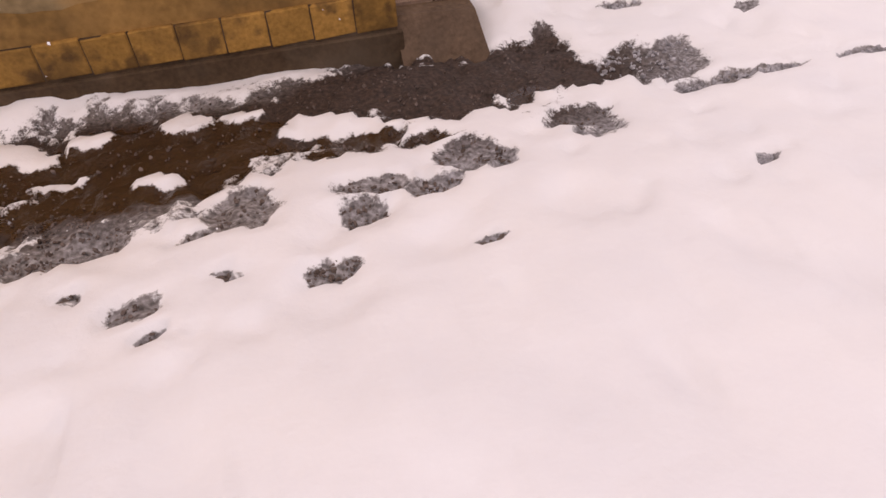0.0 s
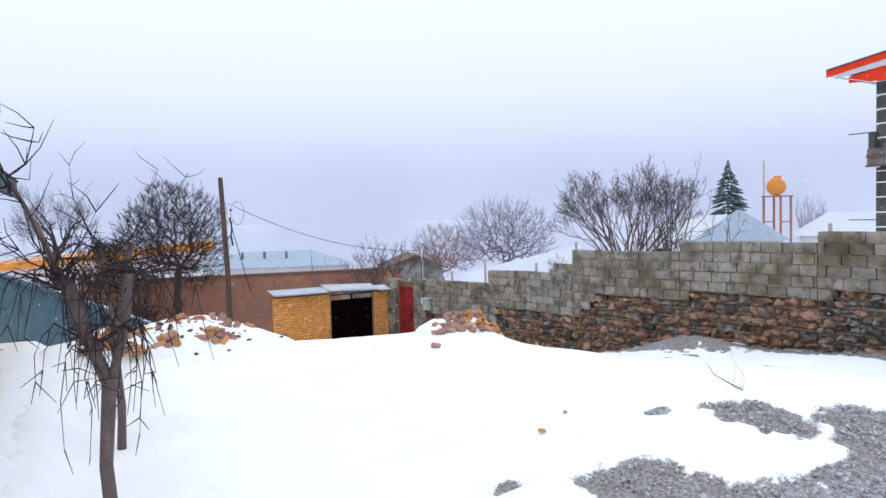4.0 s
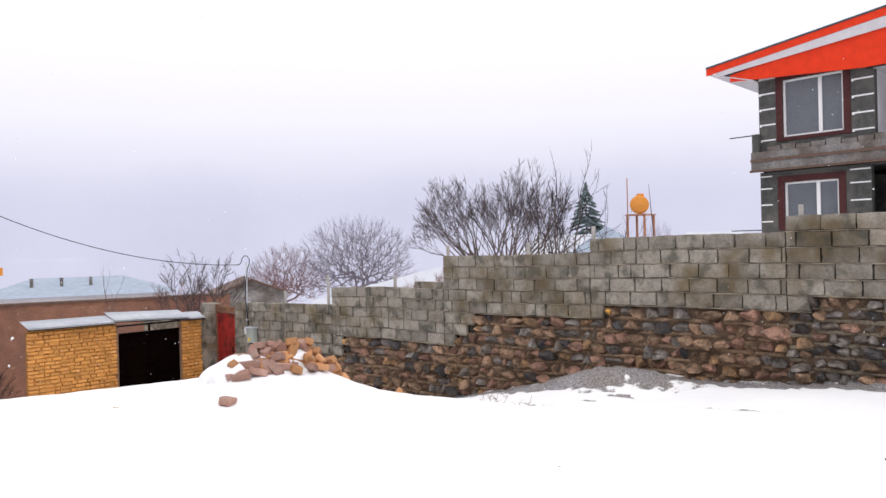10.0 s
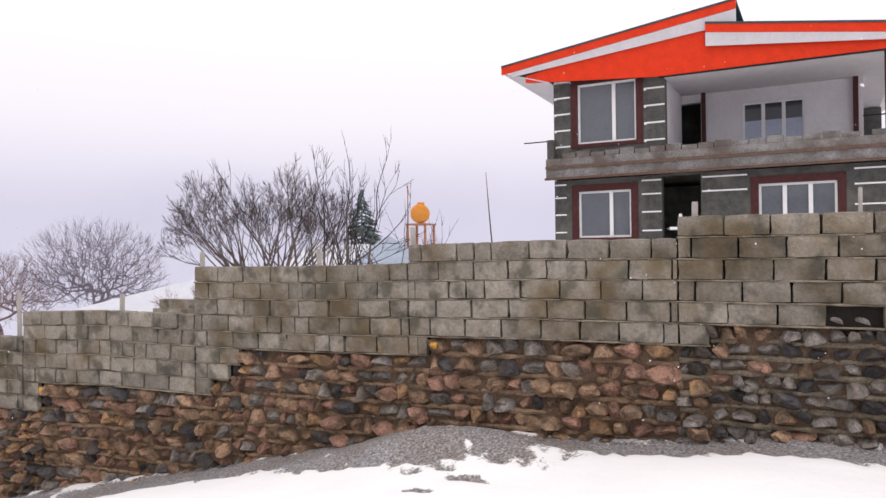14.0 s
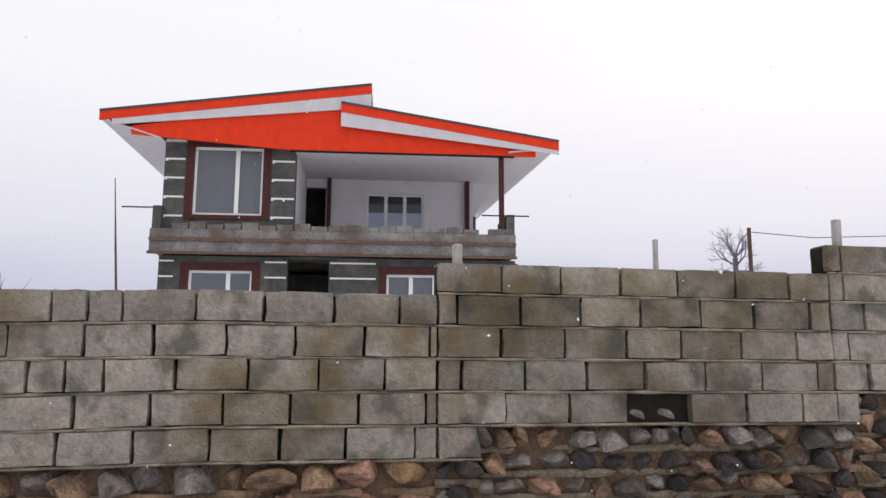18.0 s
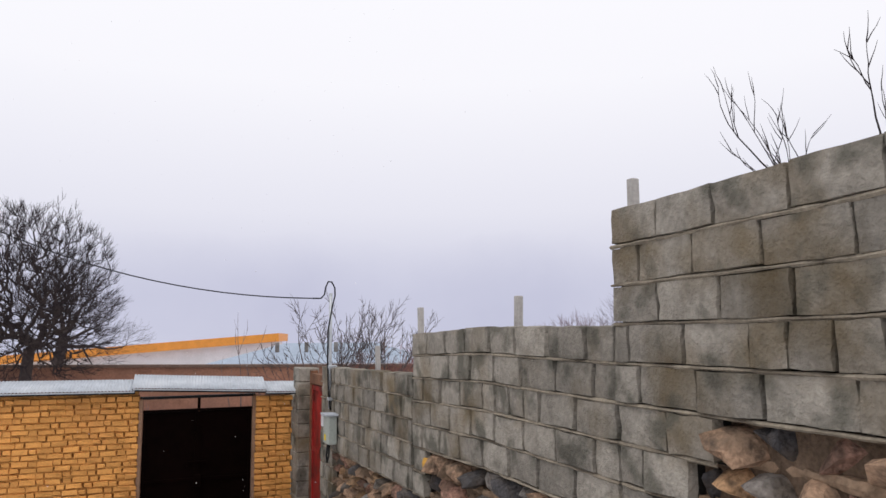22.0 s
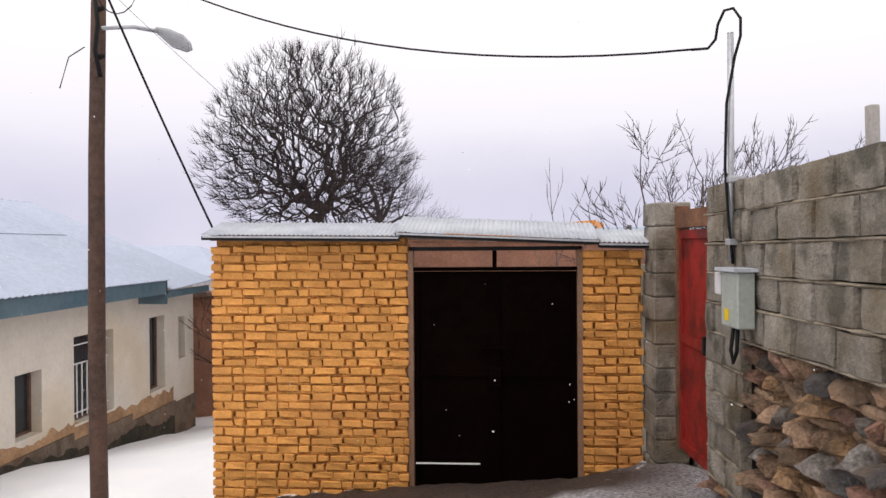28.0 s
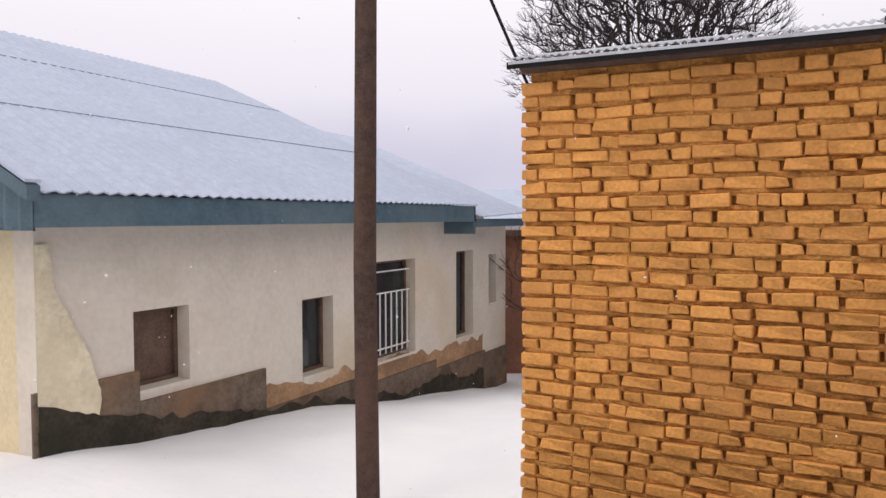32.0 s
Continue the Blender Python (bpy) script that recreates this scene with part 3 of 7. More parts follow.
    l.new(soak.outputs[0], dark.inputs["Factor"])
    l.new(mul.outputs["Result"], dark.inputs["A"])
    dark.inputs["B"].default_value = (0.2, 0.13, 0.095, 1)
    l.new(dark.outputs["Result"], mud.inputs["A"])
    mud.inputs["B"].default_value = (0.042, 0.021, 0.011, 1)
    l.new(mud.outputs["Result"], x.inputs["B"])
    l.new(x.outputs["Result"], p.inputs["Base Color"])
    gloss = n.new("ShaderNodeMapRange")
    gloss.inputs["To Min"].default_value, gloss.inputs["To Max"].default_value = 0.8, 0.22
    l.new(math_of("MULTIPLY", wet_edge.outputs[0], rng.outputs[0]), gloss.inputs[0])
    l.new(gloss.outputs[0], p.inputs["Roughness"])
    b = n.new("ShaderNodeBump")
    b.inputs["Strength"].default_value, b.inputs["Distance"].default_value = 0.5, 0.02
    l.new(math_of("MULTIPLY_ADD", noise_at(45.0), math_of("MULTIPLY_ADD", rng.outputs[0], 1.2, 0.12), noise_at(9.0)), b.inputs["Height"])
    l.new(b.outputs[0], p.inputs["Normal"])
    return m


tagged(put("ground", ground_me, ground_material()), "snow-covered yard and lane with bare gravel and mud patches", "ground", "", "structure")


# ---- the block wall on field stones: level courses, stepped at the top and at the foot ----
# y from which a panel stands, and the course at which it begins; y from which the blocks go down to a course
TOPS = ((-3.2, 0), (1.2, 1), (4.42, 2), (7.1, 3), (9.9, 4), (12.9, 7))
FEET = ((-3.2, 5), (1.2, 6), (4.25, 7), (6.82, 8), (9.68, 9), (12.2, 10), (12.38, 11), (12.64, 12), (15.65, 14))
WALL_END, WALL_STOP = 15.95, 19.42
COURSE = 0.2
# where the upright joints of a course fall, for the three stretches that were laid one after the other
BONDS = ((-3.2, 7.1, (0.1, 0.3, 0.3, 0.17, 0.29, 0.15, 0.27, 0.05)), (7.1, 9.9, (0, 0, 0.1, 0.13, 0.35, 0.22, 0.36, 0.03, 0.2)), (9.9, 16.2, (0, 0, 0, 0, 0.13, 0.28, 0.13, 0.38, 0.31, 0.1, 0.3, 0.12, 0.31, 0.08)))
block_mesh = {}
for wide in (0.386, 0.186):
    for k in range(8):
        block_mesh[wide, k] = chipped_box(0.19, wide, 0.19, 0.0075, 10 * k + int(wide * 100))
stone_kinds = [stone_mesh(s) for s in range(14)]


def wall_line(y):
    """Height of the head of the first course."""
    return float(np.interp(y, (-3.2, 3, 5.8, 8.5, 9.9, 11.5, 12.86, 14.5, 16.2), (1.24, 1.25, 1.26, 1.268, 1.245, 1.215, 1.217, 1.238, 1.19)))


def face_x(y):
    return float(np.interp(y, (12.86, 15.95, 19.42), (14.98, 14.88, 14.735)))


def step_at(y, steps):
    return [k for start, k in steps if start <= y][-1]


def skew_box(ya, yb, d0, d1, la, lb, ha, hb):
    """A box along the wall: d0 to d1 behind the face, from la / lb up to ha / hb at its two ends."""
    xa, xb = face_x(ya), face_x(yb)
    v = [Vector(p) for p in ((xa + d0, ya, la), (xa + d1, ya, la), (xb + d1, yb, lb), (xb + d0, yb, lb), (xa + d0, ya, ha), (xa + d1, ya, ha), (xb + d1, yb, hb), (xb + d0, yb, hb))]
    return v, [(0, 3, 2, 1), (4, 5, 6, 7), (0, 1, 5, 4), (1, 2, 6, 5), (2, 3, 7, 6), (3, 0, 4, 7)]


def squeezed_bed(name, panel, ya, yb, line, front, thick, back, material, seed, step=0.04):
    """Mortar or clay squeezed out unevenly along a joint."""
    bv, bf, n = [], [], max(2, int((yb - ya) / step))
    for i in range(n + 1):
        y = ya + (yb - ya) * i / n
        x, z = face_x(y), line(y)
        out = front[0] + front[1] * noise.noise((y * 3.4, seed, 1.7)) + front[2] * noise.noise((y * 13.0, seed, 4.1))
        up = thick[0] + thick[1] * noise.noise((y * 8.0, seed, 7.3))
        bv += [Vector((x + out + 0.012, y, z - up)), Vector((x + out, y, z)), Vector((x + out + 0.012, y, z + up)), Vector((x + back, y, z + up)), Vector((x + back, y, z - up))]
    for i in range(n):
        bf += [(5 * i + k, 5 * i + 5 + k, 5 * i + 6 + k, 5 * i + 1 + k) for k in range(4)]
    put(name, mesh(name, bv, bf), material, panel)


def block_course(panel, ya, yb, high, low, phase, rng, hole=None):
    """One course of cast blocks between two heights, 0.4 m apart from joint to joint."""
    cuts, y = [ya], math.ceil((ya + 0.05 - phase) / 0.4) * 0.4 + phase
    while y < yb - 0.05:
        cuts.append(y + rng.uniform(-0.012, 0.012))
        if rng.random() < 0.05 and y + 0.3 < yb:
            cuts.append(y + 0.2)
        y += 0.4
    cuts.append(yb)
    for a, b in zip(cuts, cuts[1:]):
        mid, wide = (a + b) / 2, b - a
        if hole and hole[0] < mid < hole[1]:
            continue
        size = 0.386 if wide > 0.28 else 0.186
        h, gap = high(mid) - low(mid), rng.choice((0.002, 0.004, 0.007, 0.012, 0.017))
        ob = new("block", block_mesh[size, rng.randrange(8)])
        lean = math.degrees(math.atan2(high(b) - high(a), wide))
        ob.matrix_basis = pose(face_x(mid) + 0.095 + rng.uniform(-0.012, 0.007), mid, (high(mid) + low(mid)) / 2 + 0.004 + rng.uniform(-0.002, 0.002), lean + rng.uniform(-0.5, 0.5), rng.uniform(-1.2, 1.2), rng.uniform(-1.0, 1.0)) @ Matrix.Diagonal((1, (wide - gap) / size, (h - 0.009) / 0.19, 1))
        ob.parent = panel


stone_runs = []
for pi, (ya, top) in enumerate(TOPS):
    yb = TOPS[pi + 1][0] if pi + 1 < len(TOPS) else WALL_END
    edges = sorted({ya, yb} | {y for y, k in FEET if ya < y < yb})
    core = []
    for a, b in zip(edges, edges[1:]):
        foot = step_at((a + b) / 2, FEET)
        core.append(skew_box(a, b, 0.06, 0.17, wall_line(a) - COURSE * foot, wall_line(b) - COURSE * foot, wall_line(a) - COURSE * top - 0.02, wall_line(b) - COURSE * top - 0.02))
    panel = put("wall_" + "abcdef"[pi], mesh("wall_core", *join(core)), M_GAP)
    tagged(panel, "grey concrete block wall panel on field stones", "wall", "", "structure")
    rng = random.Random(50 + pi)
    for k in range(top, max(step_at(y, FEET) for y in (ya + 0.01, yb - 0.01))):
        reach = [(a, b) for a, b in zip(edges, edges[1:]) if k < step_at((a + b) / 2, FEET)]
        from_y, to_y = reach[0][0], reach[-1][1]
        for b0, b1, phases in BONDS:
            a, b = max(from_y, b0), min(to_y, b1)
            if b - a > 0.03:
                block_course(panel, a, b, lambda y, k=k: wall_line(y) - COURSE * k, lambda y, k=k: wall_line(y) - COURSE * (k + 1), phases[k] if k < len(phases) else 0.2 * (k % 2), rng, (5.45, 5.9) if k == 6 else None)
        squeezed_bed("mortar_bed", panel, from_y, to_y, lambda y, k=k: wall_line(y) - COURSE * (k + 1) + 0.002, (0.001, 0.014, 0.012), (0.009, 0.005), 0.15, M_MORTAR, k * 3.3 + pi)
    stone_runs += [(panel, a, b, step_at((a + b) / 2, FEET)) for a, b in zip(edges, edges[1:])]
# the last two panels, by the meter box and the red door
for letter, ya, yb, ta, tb, rows, courses in (("g", WALL_END, 18.75, -0.565, -0.6, 5, 5), ("h", 18.75, WALL_STOP, -0.6, -0.605, 10, 10)):
    line = lambda y, ya=ya, yb=yb, ta=ta, tb=tb: ta + (tb - ta) * (y - ya) / (yb - ya)
    foot = lambda y, line=line, rows=rows: line(y) - 0.205 * rows
    panel = put("wall_" + letter, mesh("wall_core", *skew_box(ya, yb, 0.06, 0.17, foot(ya), foot(yb), ta - 0.02, tb - 0.02)), M_GAP)
    tagged(panel, "grey concrete block wall panel beside the red door", "wall", "", "structure")
    rng = random.Random(71 + rows)
    for k in range(rows):
        block_course(panel, ya, yb, lambda y, k=k: line(y) - 0.205 * k, lambda y, k=k: line(y) - 0.205 * (k + 1), 0.05 + 0.2 * (k % 2), rng)
        squeezed_bed("mortar_bed", panel, ya, yb, lambda y, k=k: line(y) - 0.205 * (k + 1) + 0.002, (0.001, 0.014, 0.012), (0.009, 0.005), 0.15, M_MORTAR, k * 3.3 + rows)
    stone_runs.append((panel, ya, yb, foot))
for me in block_mesh.values():
    me.materials.append(M_BLOCK)
stone_sets = []
for k, material in enumerate(M_STONES):
    row = []
    for s in (0, 3, 6, 9, 12, 1, 4):
        me = stone_kinds[(s + k) % 14].copy()
        me.materials.append(material)
        row.append(me)
    stone_sets.append(row)
for ri, (panel, ya, yb, foot) in enumerate(stone_runs):
    head = foot if callable(foot) else (lambda y, foot=foot: wall_line(y) - COURSE * foot)
    base_lo = ground_at(14.6, yb) - 0.35
    put("stone_bedding", mesh("stone_bedding", *skew_box(ya, yb, 0.1, 0.45, base_lo, base_lo, head(ya) - 0.006, head(yb) - 0.006)), M_DARKBED, panel)
    rng = random.Random(90 + ri)
    sandy = not 7.3 < (ya + yb) / 2 < 15.0
    z_off = 0.006
    while True:
        h = rng.uniform(0.115, 0.135) if ya < 6.9 or ya > 15 else rng.uniform(0.15, 0.175)
        if head((ya + yb) / 2) - z_off - h < base_lo - 0.02:
            break
        y = ya + rng.uniform(0, 0.03)
        while y < yb - 0.04:
            w = min(rng.choice((0.13, 0.17, 0.2, 0.23, 0.28)) * rng.uniform(0.9, 1.1) * (0.8 if ya < 6.9 or ya > 15 else 1), yb - y + 0.02)
            zc = head(y + w / 2) - z_off - h / 2
            if zc > ground_at(14.85, y) - 0.14:
                share = (0.16, 0.4, 0.14, 0.22, 0.14) if ya > 15 else (0.4, 0.24, 0.12, 0.02, 0.3) if sandy else (0.2, 0.4, 0.24, 0.08, 0.14)
                ob = new("stone", rng.choice(stone_sets[rng.choices(range(5), share)[0]]))
                ob.matrix_basis = pose(face_x(y) + 0.145 + rng.uniform(-0.035, 0.03), y + w / 2, zc + rng.uniform(-0.007, 0.007), rng.uniform(-13, 13), rng.uniform(-12, 12), rng.uniform(-16, 16)) @ Matrix.Diagonal((0.38, w * 1.24, h * rng.uniform(1.08, 1.3), 1))
                ob.parent = panel
            y += w * rng.uniform(0.97, 1.06)
        squeezed_bed("clay_bed", panel, ya, yb, lambda y, d=z_off + h + 0.014: head(y) - d, (0.075, 0.05, 0.05), (0.022, 0.014), 0.24, M_SANDBED if sandy and ya < 15 else M_BED, ri * 1.9 + z_off * 9, 0.05)
        z_off += h + 0.024
# rubble in the gap that a missing block leaves
for y, s in ((5.78, 0.15), (5.58, 0.17)):
    ob = new("stone", stone_sets[0][2])
    ob.matrix_basis = pose(15.07, y, wall_line(y) - COURSE * 7 + 0.055, 20, 10, 40 * s) @ Matrix.Diagonal((0.12, s, 0.12, 1))
    ob.parent = bpy.data.objects["wall_c"]
# a stub of block wall in the garden behind
stub = empty("wall_garden", pose(19.62, 17.2, 0), "low stub of block wall in the garden", "wall", "", "structure")
part("wall_core", box(0.01, 0.0, -2.6, 0.18, 1.0, -0.36), M_MORTAR, stub)
for r in range(5):
    for c in range(3):
        put("block", block_mesh[0.386, (r + c) % 8], None, stub, pose(0.095, -0.0 + 0.4 * c + (0.2 if r % 2 else 0.0), -0.45 - 0.2 * r, 0, 0, 0.8 * (r - c)))


# ---- yellow brick gate house ----
GY = 20.6
gatehouse = empty("brick_wall", pose(0, 0, 0), "yellow brick wall beside the dark gate under a tin coping", "wall", "", "structure")
brick_kinds = {w: [rough_box(w, 0.1, 0.061, 0.006, 0.004 + 0.0012 * k, 200 + 7 * k + int(w * 100)) for k in range(7)] for w in (0.19, 0.094, 0.14)}
for some in brick_kinds.values():
    for me in some:
        me.materials.append(M_BRICK)


def brick_face(parent, x0, x1, z0, z1, y, seed, pitch=0.0795):
    """Bricks laid by hand in uneven courses, facing -y."""
    rng = random.Random(seed)
    for r in range(int((z1 - z0) / pitch + 0.3)):
        z = z1 - pitch * (r + 0.5)
        x, long = x0, rng.random() < 0.5
        while x < x1 - 0.03:
            w = (0.19 if long else 0.094) if rng.random() < 0.88 else rng.choice((0.19, 0.14, 0.094))
            long = not long
            room = x1 - x
            if room < w + 0.05:
                w = 0.19 if room > 0.165 else (0.14 if room > 0.115 else 0.094)
            ob = new("brick", rng.choice(brick_kinds[w]))
            ob.matrix_basis = pose(x + min(w, room) / 2, y + 0.05 + rng.uniform(-0.01, 0.012), z + rng.uniform(-0.005, 0.005), rng.uniform(-2, 2), rng.uniform(-1.6, 1.6), rng.uniform(-2, 2)) @ Matrix.Diagonal((min(w, room) / w * rng.uniform(0.96, 1.02), 1, rng.uniform(0.88, 1.06), 1))
            ob.parent = parent
            x += w + rng.choice((0.003, 0.006, 0.01, 0.014, 0.021))
        # the bed under this course: mortar struck almost flush, ragged, with the upright joints left open
        bv, bf, n = [], [], int((x1 - x0) / 0.035)
        for i in range(n + 1):
            px = x0 + 0.02 + (x1 - x0 - 0.04) * i / n
            out = 0.014 + 0.011 * noise.noise((px * 5.0, r * 3.1, seed)) + 0.01 * noise.noise((px * 19.0, r * 3.1, seed + 5.0))
            up = 0.016 + 0.008 * noise.noise((px * 9.0, r * 2.3, seed + 8.0)) + 0.006 * noise.noise((px * 27.0, r * 2.3, seed + 3.0))
            zb = z - pitch / 2
            bv += [Vector((px, y + 0.09, zb - up)), Vector((px, y + out + 0.006, zb - up)), Vector((px, y + out, zb)), Vector((px, y + out + 0.006, zb + up)), Vector((px, y + 0.09, zb + up))]
        for i in range(n):
            bf += [(5 * i + k, 5 * i + 1 + k, 5 * i + 6 + k, 5 * i + 5 + k) for k in range(4)]
        put("mortar_bed", mesh("mortar_bed", bv, bf), M_BRICKJOINT, parent)


core = part("brick_core", box(10.66, GY + 0.046, -4.1, 12.45, GY + 0.24, -1.01), M_BRICKHOLE, gatehouse)
part("mortar_cap", box(10.68, GY + 0.03, -1.01, 12.44, GY + 0.22, -0.9, 0.01), M_BRICKJOINT, gatehouse, "mortar under the tin coping")
brick_face(gatehouse, 10.64, 12.46, -3.55 - 3 * 0.0795, -1.0, GY, 1)
pier = empty("brick_pier", pose(0, 0, 0), "yellow brick pier between gate and block pillar", "wall", "", "structure")
part("brick_core", box(14.04, GY + 0.046, -3.5, 14.54, GY + 0.24, -1.07), M_BRICKHOLE, pier)
brick_face(pier, 14.02, 14.55, -3.3, -1.06, GY, 2)
# ---- gate, coping, pillar, red door ----
def gate_frame(parent, x0, x1, z0, z1, y):
    part("jamb", box(x0 - 0.05, y + 0.02, z0, x0 + 0.005, y + 0.14, z1, 0.006), M_JAMB, parent, "weathered brown jamb")
    part("jamb", box(x1 - 0.005, y + 0.02, z0, x1 + 0.05, y + 0.14, z1, 0.006), M_JAMB, parent, "weathered brown jamb")


gate = empty("metal_gate", pose(0, 0, 0), "dark brown two-leaf metal gate, closed, in a rusty frame", "gate")
gate_frame(gate, 12.5, 13.98, -3.3, -1.03, GY)
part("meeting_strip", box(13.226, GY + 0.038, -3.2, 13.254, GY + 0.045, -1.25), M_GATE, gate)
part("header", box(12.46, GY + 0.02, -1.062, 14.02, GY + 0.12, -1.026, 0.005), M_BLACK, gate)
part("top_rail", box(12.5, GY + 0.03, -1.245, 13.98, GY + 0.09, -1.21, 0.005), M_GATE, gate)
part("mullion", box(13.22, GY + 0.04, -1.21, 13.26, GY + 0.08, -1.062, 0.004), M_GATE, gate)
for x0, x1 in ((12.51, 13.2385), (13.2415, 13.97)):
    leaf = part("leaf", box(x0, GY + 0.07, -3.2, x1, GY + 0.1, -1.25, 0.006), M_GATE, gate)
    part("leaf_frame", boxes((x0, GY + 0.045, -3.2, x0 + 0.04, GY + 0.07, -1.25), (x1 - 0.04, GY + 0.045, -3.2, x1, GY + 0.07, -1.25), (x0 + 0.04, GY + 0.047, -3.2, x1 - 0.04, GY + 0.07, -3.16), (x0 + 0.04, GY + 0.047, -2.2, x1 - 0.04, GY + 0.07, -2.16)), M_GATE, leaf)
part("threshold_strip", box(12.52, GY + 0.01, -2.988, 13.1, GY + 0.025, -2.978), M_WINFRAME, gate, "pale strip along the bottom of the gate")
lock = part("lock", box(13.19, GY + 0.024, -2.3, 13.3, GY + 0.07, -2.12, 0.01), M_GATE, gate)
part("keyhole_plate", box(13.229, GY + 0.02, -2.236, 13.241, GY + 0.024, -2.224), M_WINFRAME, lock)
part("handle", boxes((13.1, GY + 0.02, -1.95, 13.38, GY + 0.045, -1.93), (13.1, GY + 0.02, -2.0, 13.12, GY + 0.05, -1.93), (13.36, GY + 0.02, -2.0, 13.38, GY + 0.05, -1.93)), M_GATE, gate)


def coping(name, x0, x1, z0, z1, tilt, depth, label):
    """A tin sheet on a wall head, falling to the front, over a steel angle."""
    thing = empty(name, pose(0, 0, 0), label, "coping")
    run, turn = math.hypot(x1 - x0, z1 - z0), -math.degrees(math.atan2(z1 - z0, x1 - x0))
    v, f = corrugated(run, depth)
    put("sheet", mesh("sheet", v, f, True), M_DUST, thing, pose(x0, GY - 0.13, z0, tilt, turn, 0))
    part("edge_angle", boxes((0, 0, -0.05, run, 0.012, -0.013)), M_BLACK, thing).matrix_basis = pose(x0, GY - 0.118, z0, 0, turn, 0)
    part("edge_strip", boxes((0.01, -0.006, -0.028, run - 0.01, -0.001, -0.012)), M_GALV, thing).matrix_basis = pose(x0, GY - 0.118, z0, 0, turn, 0)
    part("bearer", boxes((0.04, 0.1, -0.05, run - 0.04, 0.17, 0.0)), M_BROWNFRAME, thing).matrix_basis = pose(x0, GY - 0.118, z0 - 0.006, 0, turn, 0)
    return thing


coping("tin_coping", 10.6, 12.4, -0.9, -0.922, 14, 0.52, "snow-dusted corrugated tin coping on the brick wall")
coping("tin_coping", 12.36, 14.16, -0.885, -0.965, 15, 0.6, "raised corrugated tin canopy over the gate, dusted with snow")
coping("tin_coping", 14.14, 14.62, -0.99, -1.0, 14, 0.5, "short tin coping on the brick pier")

pillar = empty("block_pillar", pose(0, 0, 0), "rough concrete block pillar beside the red door", "pillar", "", "structure")
rng = random.Random(5)
part("pillar_core", box(14.6, 20.3, -3.4, 14.78, 20.66, -0.72), M_MORTAR, pillar)
pillar_block = rough_box(0.3, 0.4, 0.19, 0.012, 0.008, 77)
pillar_block.materials.append(M_BLOCK)
for r in range(13):
    put("block", pillar_block, None, pillar, pose(14.715 + rng.uniform(-0.012, 0.012), 20.48, -0.76 - 0.2 * r, rng.uniform(-1, 1), rng.uniform(-1, 1), rng.uniform(-2, 2)))

red_door = empty("red_door", pose(14.83, 19.45, -2.72, 0, 0, 2.5), "weathered dark red metal door, closed, in the block wall", "door")
part("leaf", box(-0.01, 0.04, 0.02, 0.03, 0.78, 1.82, 0.008), M_RED, red_door)
part("stile", boxes((-0.03, 0.04, 0.02, -0.01, 0.1, 1.82), (-0.03, 0.72, 0.02, -0.01, 0.78, 1.82), (-0.03, 0.1, 0.02, -0.01, 0.72, 0.09), (-0.03, 0.1, 0.9, -0.01, 0.72, 0.97), (-0.03, 0.1, 1.75, -0.01, 0.72, 1.82)), M_RED, red_door)
part("frame", boxes((-0.05, -0.03, 0.0, 0.06, 0.035, 2.02), (-0.05, 0.785, 0.0, 0.06, 0.84, 2.02), (-0.05, 0.035, 1.84, 0.06, 0.785, 1.98)), M_RUST, red_door, "rusty door frame")
part("handle", box(-0.06, 0.12, 0.88, -0.03, 0.15, 1.02, 0.005), M_BLACK, red_door)
part("lintel_panel", box(-0.02, 0.04, 1.84, 0.02, 0.78, 1.97), M_RUST, red_door)
end_wall = tagged(put("wall_return", mesh("wall_return", [Vector(p) for p in ((14.9, 20.2, -3.4), (15.1, 20.2, -3.4), (15.1, 24.5, -3.4), (14.9, 24.5, -3.4), (14.9, 20.2, -1.2), (15.1, 20.2, -1.2), (15.1, 24.5, -1.3), (14.9, 24.5, -1.3))],
                       [(0, 3, 2, 1), (4, 5, 6, 7), (0, 1, 5, 4), (1, 2, 6, 5), (2, 3, 7, 6), (3, 0, 4, 7)]), M_MORTAR), "block wall going on behind the pillar", "wall", "", "structure")

meter = empty("meter_box", pose(14.8, 18.67, -1.33, 0, 0, 2.6), "grey-green electricity meter box on the block wall", "meter box")
part("case", box(-0.15, -0.15, -0.19, -0.04, 0.11, 0.15, 0.01), M_METERBOX, meter)
part("lid", boxes((-0.18, -0.18, 0.152, -0.02, 0.14, 0.172)), M_DUST, meter, "snow-dusted lid")
part("warning_label", box(-0.154, -0.02, -0.15, -0.15, 0.05, -0.08), M_MARK, meter)
part("small_box", box(-0.16, 0.114, 0.0, -0.06, 0.2, 0.14, 0.008), M_WHITETRIM, meter)
tube_part("tail_cable", [(-0.12, -0.08, -0.19), (-0.13, -0.09, -0.33), (-0.14, -0.06, -0.4), (-0.14, -0.02, -0.33), (-0.13, -0.04, -0.19)], 0.012, M_BLACK, meter)
conduit = empty("service_pipe", pose(14.745, 18.88, -1.12), "galvanised service pipe with a cable loop on the block wall", "pipe")
tube_part("pipe", [(0, 0, 0), (0, 0, 1.46)], 0.021, M_GALV, conduit, 8)
